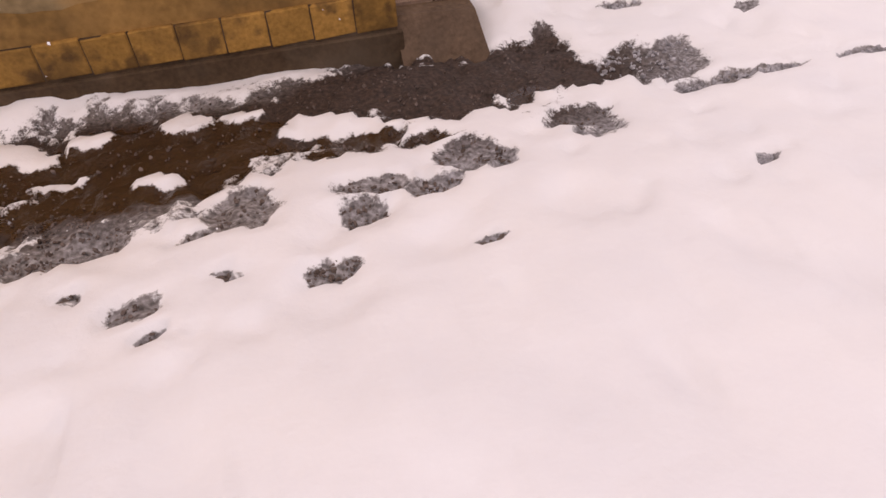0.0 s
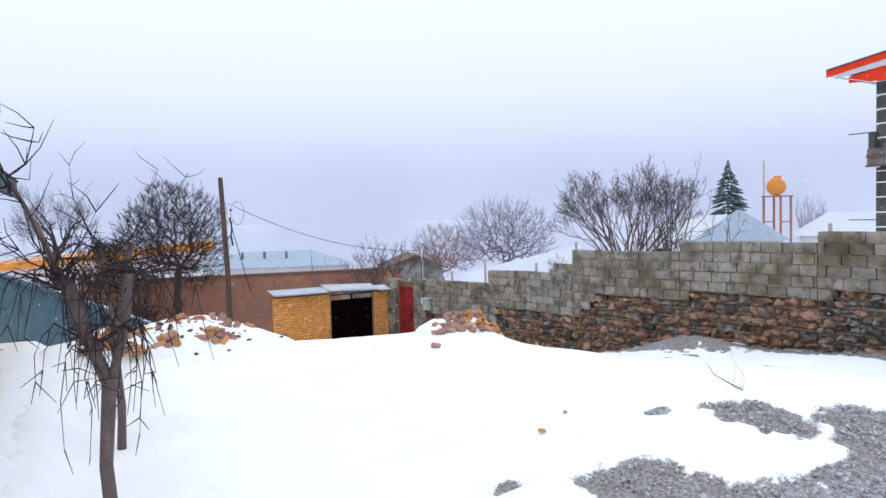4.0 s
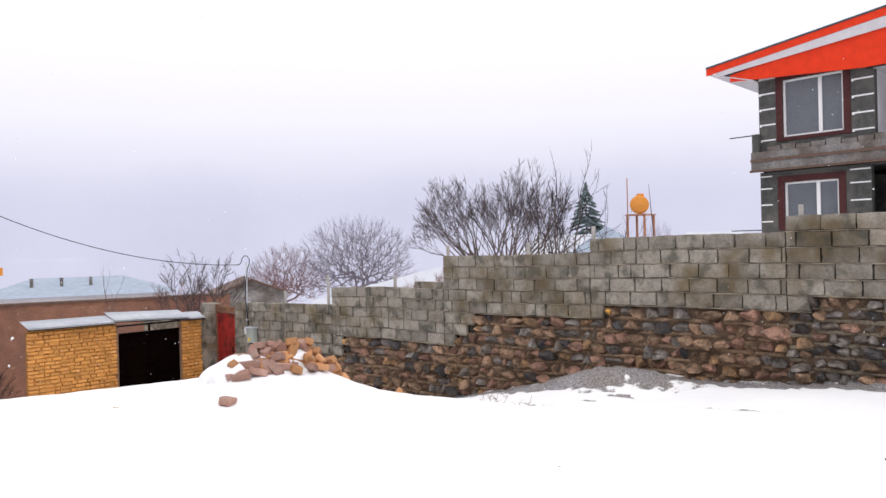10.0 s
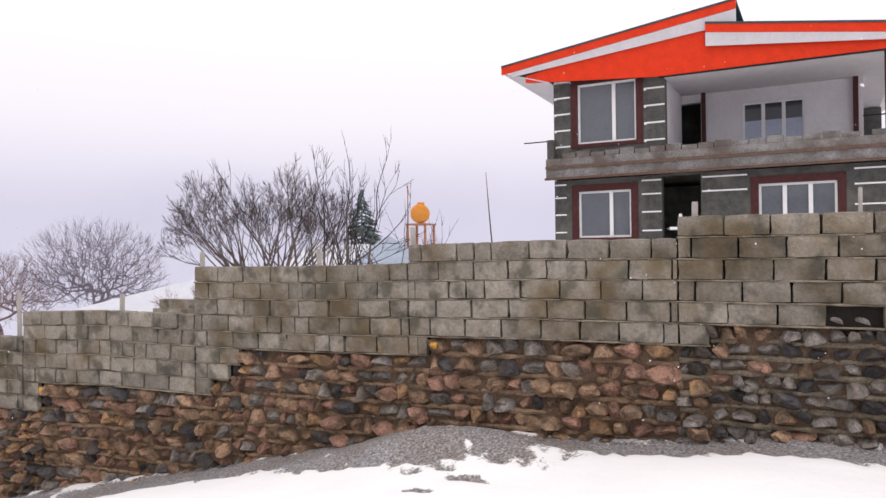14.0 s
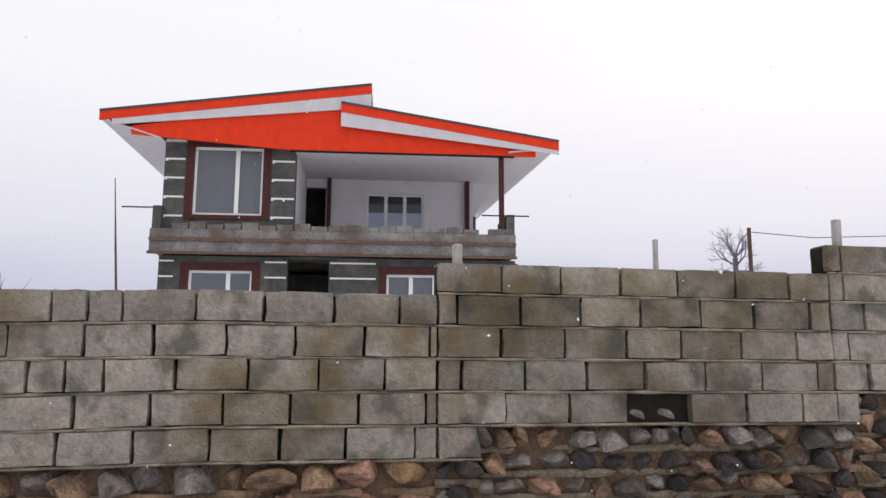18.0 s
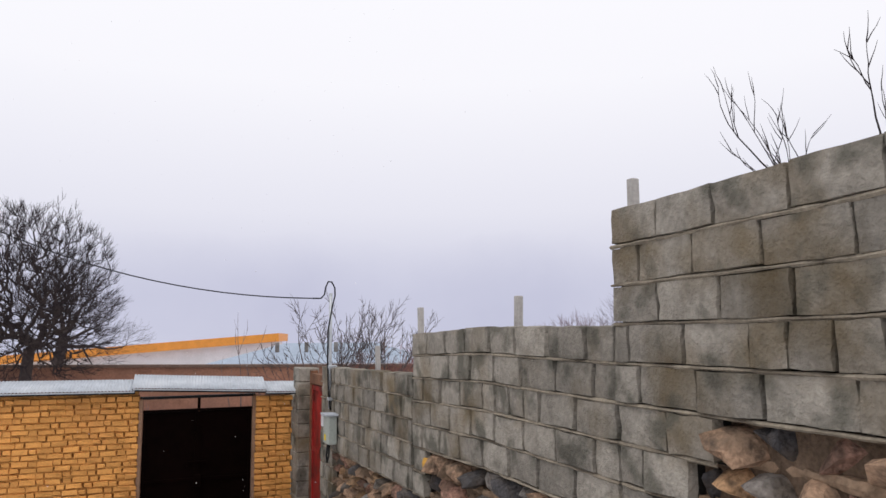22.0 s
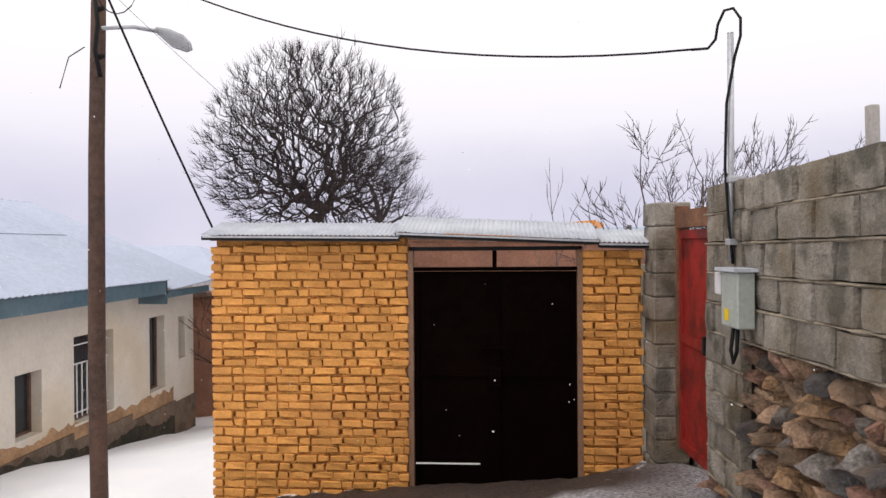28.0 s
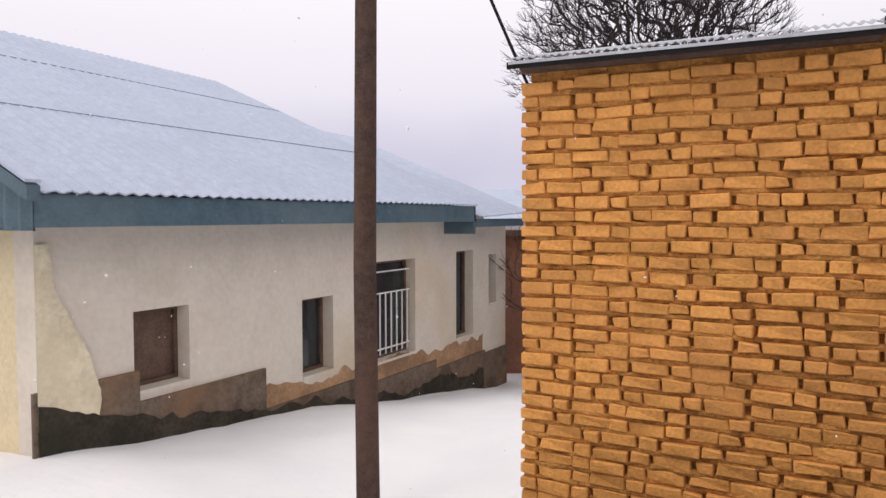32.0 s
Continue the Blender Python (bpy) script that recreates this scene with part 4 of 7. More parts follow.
tube_part("cable", [(0.0, -0.03, -0.02), (-0.03, -0.035, 0.3), (-0.03, 0.02, 0.6), (-0.035, -0.03, 1.0), (0.02, -0.02, 1.3), (0.04, -0.07, 1.42), (0.03, -0.1, 1.52), (0.0, -0.05, 1.6), (-0.03, 0.02, 1.61), (-0.05, 0.09, 1.54), (-0.06, 0.11, 1.45), (-0.1, 0.14, 1.4), (-0.2, 0.16, 1.4)], 0.01, M_BLACK, conduit, 5, "black cable with a drip loop")
for z in (0.1, 0.5):
    part("bracket", box(-0.03, -0.05, z, 0.08, 0.03, z + 0.04, 0.004), M_GALV, conduit)

# ---- utility pole with lamp ----
PX, PY = 9.42, 20.82
pole = empty("utility_pole", pose(PX, PY, -3.6), "old wooden utility pole with a street lamp arm", "pole")
tube_part("post", [(0.02, 0, -0.7), (0.0, 0, 1.5), (-0.01, 0.05, 3.5), (-0.06, 0.25, 6.1)], [0.085, 0.08, 0.075, 0.066], M_WOODPOLE, pole, 10)
tube_part("pole_cap", [(-0.06, 0.25, 6.1), (-0.06, 0.25, 6.14)], [0.066, 0.045], M_WOODPOLE, pole, 10)
lamp_arm = tube_part("lamp_arm", [(0.03, 0.1, 4.72), (0.15, 0.5, 4.85), (0.26, 0.85, 4.9)], 0.022, M_GALV, pole)
hv, hf = tube([(0.24, 0.8, 4.91), (0.29, 0.95, 4.9), (0.34, 1.1, 4.87), (0.39, 1.24, 4.84), (0.41, 1.3, 4.83)], [0.03, 0.07, 0.095, 0.065, 0.02], 8)
put("lamp_head", mesh("lamp_head", hv, hf, True), M_LAMP, lamp_arm, None, "grey street lamp head")
for z in (5.2, 4.85, 4.4):
    tube_part("insulator", [(0.07, -0.05, z), (0.14, -0.07, z + 0.01)], [0.03, 0.02], M_BLACK, pole, 6)
tube_part("wire_bundle", [(0.06, -0.08, 5.0), (0.1, -0.1, 4.7), (0.07, -0.1, 4.45), (0.12, -0.1, 4.2)], 0.022, M_BLACK, pole, 6)
for cx, cz, rx, rz in ((0.28, 5.12, 0.2, 0.33), (-0.12, 5.2, 0.1, 0.24)):
    tube_part("wire_loop", [(cx + rx * math.cos(0.35 * k + 2.6), -0.09 - 0.03 * math.sin(0.5 * k), cz + rz * math.sin(0.35 * k + 2.6)) for k in range(18)], 0.006, M_BLACK, pole, 5)
tube_part("wire_tail", [(-0.06, -0.05, 4.5), (-0.2, -0.08, 4.4), (-0.28, -0.1, 4.1)], 0.006, M_BLACK, pole, 5)


def sagging(name, a, b, sag, r, label, n=18):
    a, b = Vector(a), Vector(b)
    pts = [a.lerp(b, i / n) - Vector((0, 0, sag * 4 * (i / n) * (1 - i / n))) for i in range(n + 1)]
    v, f = tube(pts, r, 5)
    return tagged(put(name, mesh(name, v, f, True), M_BLACK), label, "cable")


sagging("service_cable", (PX + 0.1, PY + 0.1, 1.8), (14.545, 19.04, 0.28), 0.36, 0.008, "black service cable sagging from pole to pipe")
sagging("stay_cable", (PX + 0.1, PY + 0.1, 1.4), (10.32, 21.5, -0.85), 0.03, 0.012, "thick black cable running down from the pole")
sagging("thin_wire", (PX + 0.08, PY + 0.15, 1.5), (11.4, 27.1, -0.66), 0.15, 0.0025, "thin wire leading away from the pole")

# ---- low house with the blue-grey roof ----
low_house = empty("low_house", pose(7.15, 19.95, -5.0), "low cream plaster house with a snow-dusted blue sheet roof", "house")


def welded(some):
    """One wall out of boxes: a grid of cells over all their edges, with only the outer faces kept."""
    cuts = [sorted({round(b[k], 5) for b in some} | {round(b[k + 3], 5) for b in some}) for k in range(3)]
    full = set()
    for i in range(len(cuts[0]) - 1):
        for j in range(len(cuts[1]) - 1):
            for k in range(len(cuts[2]) - 1):
                mid = [(cuts[a][n] + cuts[a][n + 1]) / 2 for a, n in enumerate((i, j, k))]
                if any(all(b[a] < mid[a] < b[a + 3] for a in range(3)) for b in some):
                    full.add((i, j, k))
    bm, seen = bmesh.new(), {}

    def corner(i, j, k):
        if (i, j, k) not in seen:
            seen[i, j, k] = bm.verts.new((cuts[0][i], cuts[1][j], cuts[2][k]))
        return seen[i, j, k]

    for i, j, k in sorted(full):
        for (a, b, c), ring in (((-1, 0, 0), ((0, 0, 0), (0, 0, 1), (0, 1, 1), (0, 1, 0))), ((1, 0, 0), ((1, 0, 0), (1, 1, 0), (1, 1, 1), (1, 0, 1))), ((0, -1, 0), ((0, 0, 0), (1, 0, 0), (1, 0, 1), (0, 0, 1))),
                                ((0, 1, 0), ((0, 1, 0), (0, 1, 1), (1, 1, 1), (1, 1, 0))), ((0, 0, -1), ((0, 0, 0), (0, 1, 0), (1, 1, 0), (1, 0, 0))), ((0, 0, 1), ((0, 0, 1), (1, 0, 1), (1, 1, 1), (0, 1, 1)))):
            if (i + a, j + b, k + c) not in full:
                bm.faces.new([corner(i + p, j + q, k + r) for p, q, r in ring])
    return bm


def wall_with_holes(u0, u1, z0, z1, thick, holes):
    """A wall along y, its outer face at x = 0, with openings cut through: boxes round each hole."""
    some, u = [], u0
    for a, b, c, d in sorted(holes):
        if a > u:
            some.append((-thick, u, z0, 0, a, z1))
        some += [(-thick, a, z0, 0, b, c), (-thick, a, d, 0, b, z1)]
        u = b
    if u < u1:
        some.append((-thick, u, z0, 0, u1, z1))
    return welded(some)


HOLES = ((0.82, 1.4, 1.8, 2.47), (2.95, 3.5, 1.5, 2.35), (4.25, 5.35, 1.4, 2.68), (6.57, 7.16, 1.38, 2.72))


def deep_window(parent, k, a, b, c, d):
    w = new("window")
    w.parent = parent
    part("pane", box(-0.2, a, c, -0.185, b, d), M_DARKGLASS if k else M_BROWNFRAME, w)
    part("frame", boxes((-0.185, a, c, -0.15, a + 0.04, d), (-0.185, b - 0.04, c, -0.15, b, d), (-0.185, a + 0.04, c, -0.15, b - 0.04, c + 0.04), (-0.185, a + 0.04, d - 0.04, -0.15, b - 0.04, d)), M_BROWNFRAME, w)
    part("sill", box(-0.15, a, c - 0.03, 0.012, b, c + 0.004), M_PLASTER, w)
    if k == 2:
        for i in range(8):
            part("bar", boxes((-0.1, a + 0.08 + i * 0.135, c + 0.05, -0.085, a + 0.095 + i * 0.135, d - 0.42)), M_WINFRAME, w)
        for z in (c + 0.12, d - 0.43, d - 0.15):
            part("grille_rail", box(-0.105, a + 0.02, z, -0.08, b - 0.02, z + 0.015), M_WINFRAME, w)


def sheet_roof(name, p00, p10, p11, p01, parent, material, pitch=0.12, rise=0.02):
    """A ribbed sheet over four corners; ribs run from the eave (p00 to p10) up to the ridge (p01 to p11)."""
    a, b, c, d = (Vector(p) for p in (p00, p10, p11, p01))
    n = int((b - a).length / pitch * 4)
    up = (b - a).cross(d - a).normalized()
    verts, faces = [], []
    for i in range(n + 1):
        f = i / n
        z = rise * 0.5 * math.sin(2 * math.pi * f * (b - a).length / pitch)
        for q in (a.lerp(b, f), d.lerp(c, f)):
            verts += [q + up * z, q + up * (z - 0.012)]
    for i in range(n):
        k = 4 * i
        faces += [(k, k + 4, k + 6, k + 2), (k + 1, k + 3, k + 7, k + 5), (k, k + 1, k + 5, k + 4), (k + 2, k + 6, k + 7, k + 3)]
    return put(name, mesh(name, verts, faces, False), material, parent)


LH, ROOF_END = 7.55, 6.22
part("wall", wall_with_holes(0, LH, -0.2, 3.3, 0.24, HOLES), M_PLASTER, low_house)
part("end_wall", box(-8.3, 0.0, 0.0, -0.24, 0.24, 3.3), M_CREAM, low_house, "cream end wall with yellowish stains")
part("back_wall", boxes((-8.3, LH - 0.24, 0, -0.24, LH, 3.3), (-8.54, 0, 0, -8.3, LH, 3.3)), M_PLASTER, low_house)
for k, (a, b, z, h) in enumerate(((-0.05, 0.85, 0.95, 1.98), (0.85, 1.42, 0.8, 1.72), (1.42, 2.35, 0.6, 1.72), (2.35, 4.2, 0.4, 1.3), (4.2, 5.9, 0.0, 1.18), (5.9, LH, -0.1, 1.05))):
    part("plinth", boxes((0.0, a, z - 0.7, 0.028 + 0.004 * (k % 2), b, h)), M_PLINTH, low_house, "damp grey-brown plinth")
for k, hole in enumerate(HOLES):
    deep_window(low_house, k, *hole)
part("eave_board", boxes((0.0, -0.3, 3.18, 0.5, ROOF_END, 3.2), (0.46, -0.3, 3.2, 0.5, ROOF_END, 3.4)), M_BLUEFASCIA, low_house, "blue-grey fascia board")
roof = sheet_roof("roof", (0.54, -0.33, 3.42), (0.54, ROOF_END, 3.42), (-4.15, 5.78, 5.54), (-4.15, -0.33, 5.62), low_house, M_BLUEROOF)
sheet_roof("back_roof", (-8.84, ROOF_END, 3.42), (-8.84, -0.33, 3.42), (-4.15, -0.33, 5.62), (-4.15, 5.78, 5.54), low_house, M_BLUEROOF)
put("hip_end", mesh("hip_end", [Vector(p) for p in ((0.54, ROOF_END, 3.42), (-8.84, ROOF_END, 3.42), (-4.15, 5.78, 5.54))], [(0, 1, 2)]), M_BLUEROOF, low_house)
part("eave_return", boxes((0.0, ROOF_END - 0.04, 3.0, 0.5, ROOF_END, 3.4)), M_BLUEFASCIA, low_house, "blue-grey end of the fascia")
sheet_roof("gable_cladding", (-8.7, -0.3, 3.16), (-4.15, -0.3, 3.16), (-4.15, -0.3, 5.59), (-8.7, -0.3, 3.45), low_house, M_BLUEFASCIA, 0.16, 0.03)
sheet_roof("gable_cladding", (-4.15, -0.3, 3.16), (0.5, -0.3, 3.16), (0.5, -0.3, 3.43), (-4.15, -0.3, 5.59), low_house, M_BLUEFASCIA, 0.16, 0.03)
for f in (0.36, 0.72):
    tube_part("roof_seam", [Vector((0.54, -0.33, 3.435)).lerp(Vector((-4.15, -0.33, 5.615)), f), Vector((0.54, ROOF_END - 0.1, 3.435)).lerp(Vector((-4.15, 5.75, 5.55)), f)], 0.005, M_ROOFSEAM, roof, 4)

far_house = empty("low_house", pose(7.15, 27.5, -5.0), "smaller plaster house with a lower blue sheet roof", "house")
part("wall", wall_with_holes(0, 0.9, -0.4, 3.2, 0.24, ((0.2, 0.5, 1.8, 2.62),)), M_PLASTER, far_house)
deep_window(far_house, 1, 0.2, 0.5, 1.8, 2.62)
part("back_wall", boxes((-8.0, 0.66, -0.4, -0.24, 0.9, 3.2)), M_PLASTER, far_house)
part("plinth", boxes((0.0, 0.0, -0.8, 0.03, 0.9, 1.0)), M_PLINTH, far_house, "damp grey-brown plinth")
part("eave_board", boxes((0.44, -1.26, 3.1, 0.48, 0.54, 3.22)), M_BLUEFASCIA, far_house, "blue-grey fascia board")
sheet_roof("roof", (0.56, -1.27, 3.25), (0.56, 0.55, 3.33), (-4.15, 2.1, 4.98), (-4.15, -1.6, 5.06), far_house, M_BLUEROOF)
sheet_roof("back_roof", (-8.8, 0.55, 3.33), (-8.8, -1.27, 3.25), (-4.15, -1.6, 5.06), (-4.15, 2.1, 4.98), far_house, M_BLUEROOF)
put("hip_end", mesh("hip_end", [Vector(p) for p in ((0.56, 0.55, 3.32), (-8.8, 0.55, 3.32), (-4.15, 2.1, 4.98))], [(0, 1, 2)]), M_BLUEROOF, far_house)
hut = empty("brick_hut", pose(7.6, 29.35, -5.2), "dark brick hut with a small canopy down the alley", "hut")
part("wall", box(-1.5, 0, 0, 1.6, 0.25, 3.1), M_MUDWALL, hut)
part("roof_edge", box(-1.5, -0.2, 3.1, 1.7, 0.4, 3.2), M_BROWNFRAME, hut)
part("canopy", box(0.4, -0.5, 2.2, 1.6, 0.0, 2.25), M_GALV, hut)

# ---- cream building with ochre front by the start ----
cream = empty("cream_building", pose(1.38, 4.2, -0.75, 0, 0, -9.4), "cream rendered building with mustard windows and a stone plinth", "house")
CL, CH = 8.2, 3.55
WINS = ((1.5, 2.75, 1.38, 2.8), (5.1, 6.4, 1.38, 2.8))
part("side_wall", wall_with_holes(0.3, CL, -0.2, CH, 0.3, WINS), M_CREAM, cream)
part("front_wall", welded(((-6.0, 0.0, -0.2, -2.3, 0.3, CH), (-2.3, 0.0, -0.2, -1.4, 0.3, 1.42), (-2.3, 0.0, 2.85, -1.4, 0.3, CH), (-1.4, 0.0, -0.2, 0.0, 0.3, CH))), M_YELLOW, cream, "ochre rendered front wall")
part("back_wall", boxes((-6.0, CL - 0.3, 0, -0.3, CL, CH), (-6.3, 0, 0, -6.0, CL, CH)), M_CREAM, cream)


def wavy_band(u0, u1, z0, z1, amp, seed, depth):
    """A damp stain with a wavy upper edge, lying on a wall along x."""
    verts, n = [], 60
    for i in range(n + 1):
        u = u0 + (u1 - u0) * i / n
        verts += [Vector((u, -depth, z0)), Vector((u, -depth, z1 + amp * noise.noise((u * 1.3 + seed, seed, 0)) + 0.4 * amp * noise.noise((u * 6 + seed, 0, 1))))]
    return verts, [(2 * i, 2 * i + 2, 2 * i + 3, 2 * i + 1) for i in range(n)]


M_DAMP = mat("damp_render", (0.3, 0.215, 0.11), 0.9, 0.3, 3.0, 0.4, 25.0, stain=(0.42, 0.23, 0.07), amount=0.7, stain_scale=1.6)
put("damp_band", mesh("damp_band", *wavy_band(-6.0, 0.0, 0.36, 0.95, 0.14, 3.0, 0.004)), M_DAMP, cream, None, "grey-green damp band")
put("wet_band", mesh("wet_band", *wavy_band(-6.0, 0.0, 0.36, 0.66, 0.12, 8.0, 0.008)), mat("wet_ochre", (0.3, 0.17, 0.055), 0.8, 0.35, 3.0, 0.4, 25.0, stain=(0.17, 0.1, 0.04), amount=0.7, stain_scale=2.0), cream, None, "wet brown ochre band")
put("damp_band", mesh("damp_band", *wavy_band(0.0, CL, 0.25, 0.62, 0.14, 5.0, 0.004)), M_DAMP, cream, pose(0, 0, 0, 0, 0, 90), "grey damp band")
M_RUSTDAMP = mat("rusty_damp_plaster", (0.42, 0.26, 0.15), 0.95, 0.3, 4.0, 0.5, 25.0, stain=(0.2, 0.12, 0.075), amount=0.75, stain_scale=1.6)
M_MOULD = mat("dark_mouldy_plaster", (0.06, 0.05, 0.038), 0.95, 0.45, 5.0, 0.6, 25.0, stain=(0.03, 0.03, 0.022), amount=0.7, stain_scale=2.2)


def sloping_band(u0, u1, low, top0, top1, amp, seed, depth):
    """A stain along the low house, its ragged upper edge falling from top0 to top1."""
    verts, n = [], 90
    for i in range(n + 1):
        u = u0 + (u1 - u0) * i / n
        edge = top0 + (top1 - top0) * i / n + amp * noise.noise((u * 1.1 + seed, seed, 0)) + 0.5 * amp * noise.noise((u * 5 + seed, 0, 1)) + 0.25 * amp * noise.noise((u * 17 + seed, 0, 2))
        verts += [Vector((depth, u, low)), Vector((depth, u, edge))]
    return verts, [(2 * i, 2 * i + 2, 2 * i + 3, 2 * i + 1) for i in range(n)]


put("rusty_stain", mesh("rusty_stain", *sloping_band(2.3, 7.5, 0.2, 1.5, 1.28, 0.16, 2.0, 0.006)), M_RUSTDAMP, low_house, None, "rusty brown damp stain")
FOOT_Y, FOOT_Z = (-0.22, 0.9, 2.5, 4.4, 6.6, 7.55), (1.6, 1.24, 0.9, 0.68, 0.42, 0.4)
mould_v, mould_n = [], 120
for i in range(mould_n + 1):
    u = -0.02 + 7.5 * i / mould_n
    z = float(np.interp(u, FOOT_Y, FOOT_Z))
    rise = 0.36 + 0.14 * noise.noise((u * 0.9, 6.0, 0)) + 0.07 * noise.noise((u * 4.3, 2.0, 1)) + 0.04 * noise.noise((u * 15.0, 2.0, 2))
    mould_v += [Vector((0.038, u, z - 0.5)), Vector((0.038, u, z + rise))]
put("mouldy_stain", mesh("mouldy_stain", mould_v, [(2 * i, 2 * i + 2, 2 * i + 3, 2 * i + 1) for i in range(mould_n)]), M_MOULD, low_house, None, "dark mouldy foot of the wall")
# yellowed damp at the corner, and a pipe end by the foot
stain_v, stain_n = [], 50
for i in range(stain_n + 1):
    z = 1.7 + 1.35 * i / stain_n
    wide = 0.1 + 0.36 * smooth_step(2.9, 1.95, z) + 0.05 * noise.noise((z * 3.0, 4.0, 0)) + 0.025 * noise.noise((z * 14.0, 4.0, 1))
    stain_v += [Vector((0.035, -0.02, z)), Vector((0.035, wide, z))]
put("yellow_stain", mesh("yellow_stain", stain_v, [(2 * i, 2 * i + 1, 2 * i + 3, 2 * i + 2) for i in range(stain_n)]), mat("yellowed_plaster", (0.74, 0.67, 0.5), 0.95, 0.2, 4.0, 0.4, 25.0, stain=(0.7, 0.6, 0.42), amount=0.6, stain_scale=3.0), low_house, None, "yellowed damp plaster")
tube_part("drain_pipe", [(-0.05, 1.58, 1.2), (0.16, 1.66, 1.14)], 0.022, M_GALV, low_house, 8, "short grey pipe end")
plinth_brick = rough_box(0.268, 0.14, 0.23, 0.008, 0.007, 301)
plinth_brick.materials.append(mat("ochre_plinth_stone", (0.37, 0.2, 0.052), 0.9, 0.3, 6.0, 0.8, 30.0, rand=0.22, stain=(0.13, 0.075, 0.03), amount=0.8, stain_scale=2.2, grime=(0.06, 0.035, 0.02), grime_amount=0.7, grime_scale=6.0))
part("plinth_core", box(-6.0, -0.03, -0.3, 0.03, 0.0, 0.44), M_WETSKIRT, cream, "dark cement under the plinth stones")
for i in range(22):
    put("plinth_stone", plinth_brick, None, cream, pose(-0.1 - 0.272 * i, 0.03, 0.325 + 0.004 * math.sin(3 * i), 0, 1.2 * math.sin(5 * i), 1.5 * math.sin(7 * i)))
part("cement_skirt", box(-6.0, -0.07, -0.3, 0.06, -0.03, 0.2, 0.008), M_WETSKIRT, cream, "wet brown cement skirt")
for a, b, c, d in WINS:
    w = new("window")
    w.parent = cream
    part("curtain", box(-0.04, a + 0.03, c + 0.03, -0.03, b - 0.03, d - 0.03), M_MUSTARD, w)
    part("frame", boxes((-0.05, a, c, -0.01, a + 0.05, d), (-0.05, b - 0.05, c, -0.01, b, d), (-0.05, a + 0.05, c, -0.01, b - 0.05, c + 0.05), (-0.05, a + 0.05, d - 0.05, -0.01, b - 0.05, d), (-0.05, (a + b) / 2 - 0.02, c + 0.05, -0.01, (a + b) / 2 + 0.02, d - 0.05)), M_BROWNFRAME, w)
    part("sill", box(-0.1, a - 0.03, c - 0.04, 0.03, b + 0.03, c), M_CREAM, w)
front_win = new("window")
front_win.parent = cream
part("pane", box(-2.3, 0.1, 1.42, -1.4, 0.11, 2.85), M_DARKGLASS, front_win)
part("frame", boxes((-2.3, 0.05, 1.42, -2.24, 0.1, 2.85), (-1.46, 0.05, 1.42, -1.4, 0.1, 2.85), (-2.24, 0.05, 1.42, -1.46, 0.1, 1.48)), M_MUSTARD, front_win, "mustard window frame")
part("sill", box(-2.34, -0.05, 1.37, -1.36, 0.1, 1.42, 0.005), M_SLAB, front_win)
# a run of white plaster under the window: a thin trickle that spreads into a ragged splash
dv, df = [], []
for k in range(25):
    f = k / 24
    z = 1.36 - 0.72 * f
    mid = -1.34 + 0.16 * smooth_step(0.1, 0.55, f) + 0.012 * noise.noise((k * 0.9, 2, 0))
    half = 0.016 + 0.085 * smooth_step(0.42, 0.56, f) * smooth_step(1.0, 0.58, f)
    rag = 0.35 * half
    dv += [Vector((mid - half + rag * noise.noise((k * 1.7, 5, 0)), -0.012, z)), Vector((mid + half + rag * noise.noise((k * 1.7, 9, 0)), -0.012, z))]
    if k:
        df.append((2 * k - 2, 2 * k, 2 * k + 1, 2 * k - 1))
put("white_drip", mesh("white_drip", dv, df), mat("plaster_run", (0.72, 0.62, 0.48), 0.9, 0.2, 9.0, 0.5, 30.0, stain=(0.45, 0.32, 0.18), amount=0.6, stain_scale=9.0), cream, None, "white plaster run under the window")
sheet_roof("roof", (0.7, -0.4, CH - 0.05), (0.7, CL - 1.0, CH - 0.05), (-3.0, CL - 1.0, CH + 1.1), (-3.0, -0.4, CH + 1.1), cream, M_GREENSHEET)
sheet_roof("roof_end", (0.08, CL - 1.0, CH + 0.14), (0.08, CL + 0.05, CH + 0.14), (-3.0, CL + 0.05, CH + 1.1), (-3.0, CL - 1.0, CH + 1.1), cream, M_GREENSHEET)
sheet_roof("back_roof", (-6.6, CL + 0.3, CH + 0.02), (-6.6, -0.4, CH + 0.02), (-3.0, -0.4, CH + 1.1), (-3.0, CL + 0.3, CH + 1.1), cream, M_GREENSHEET)
sheet_roof("eave_soffit", (0.69, CL - 1.0, CH - 0.09), (0.69, -0.4, CH - 0.09), (0.0, -0.4, CH - 0.02), (0.0, CL - 1.0, CH - 0.02), cream, M_GREENSHEET, 0.16, 0.03)
part("eave_face", boxes((0.69, -0.4, CH - 0.17, 0.715, CL - 1.0, CH - 0.03)), M_GREENSHEET, cream)
part("vent_pipe", box(0.0, 3.6, CH - 0.35, 0.1, 3.7, CH - 0.25, 0.02), M_BLACK, cream)

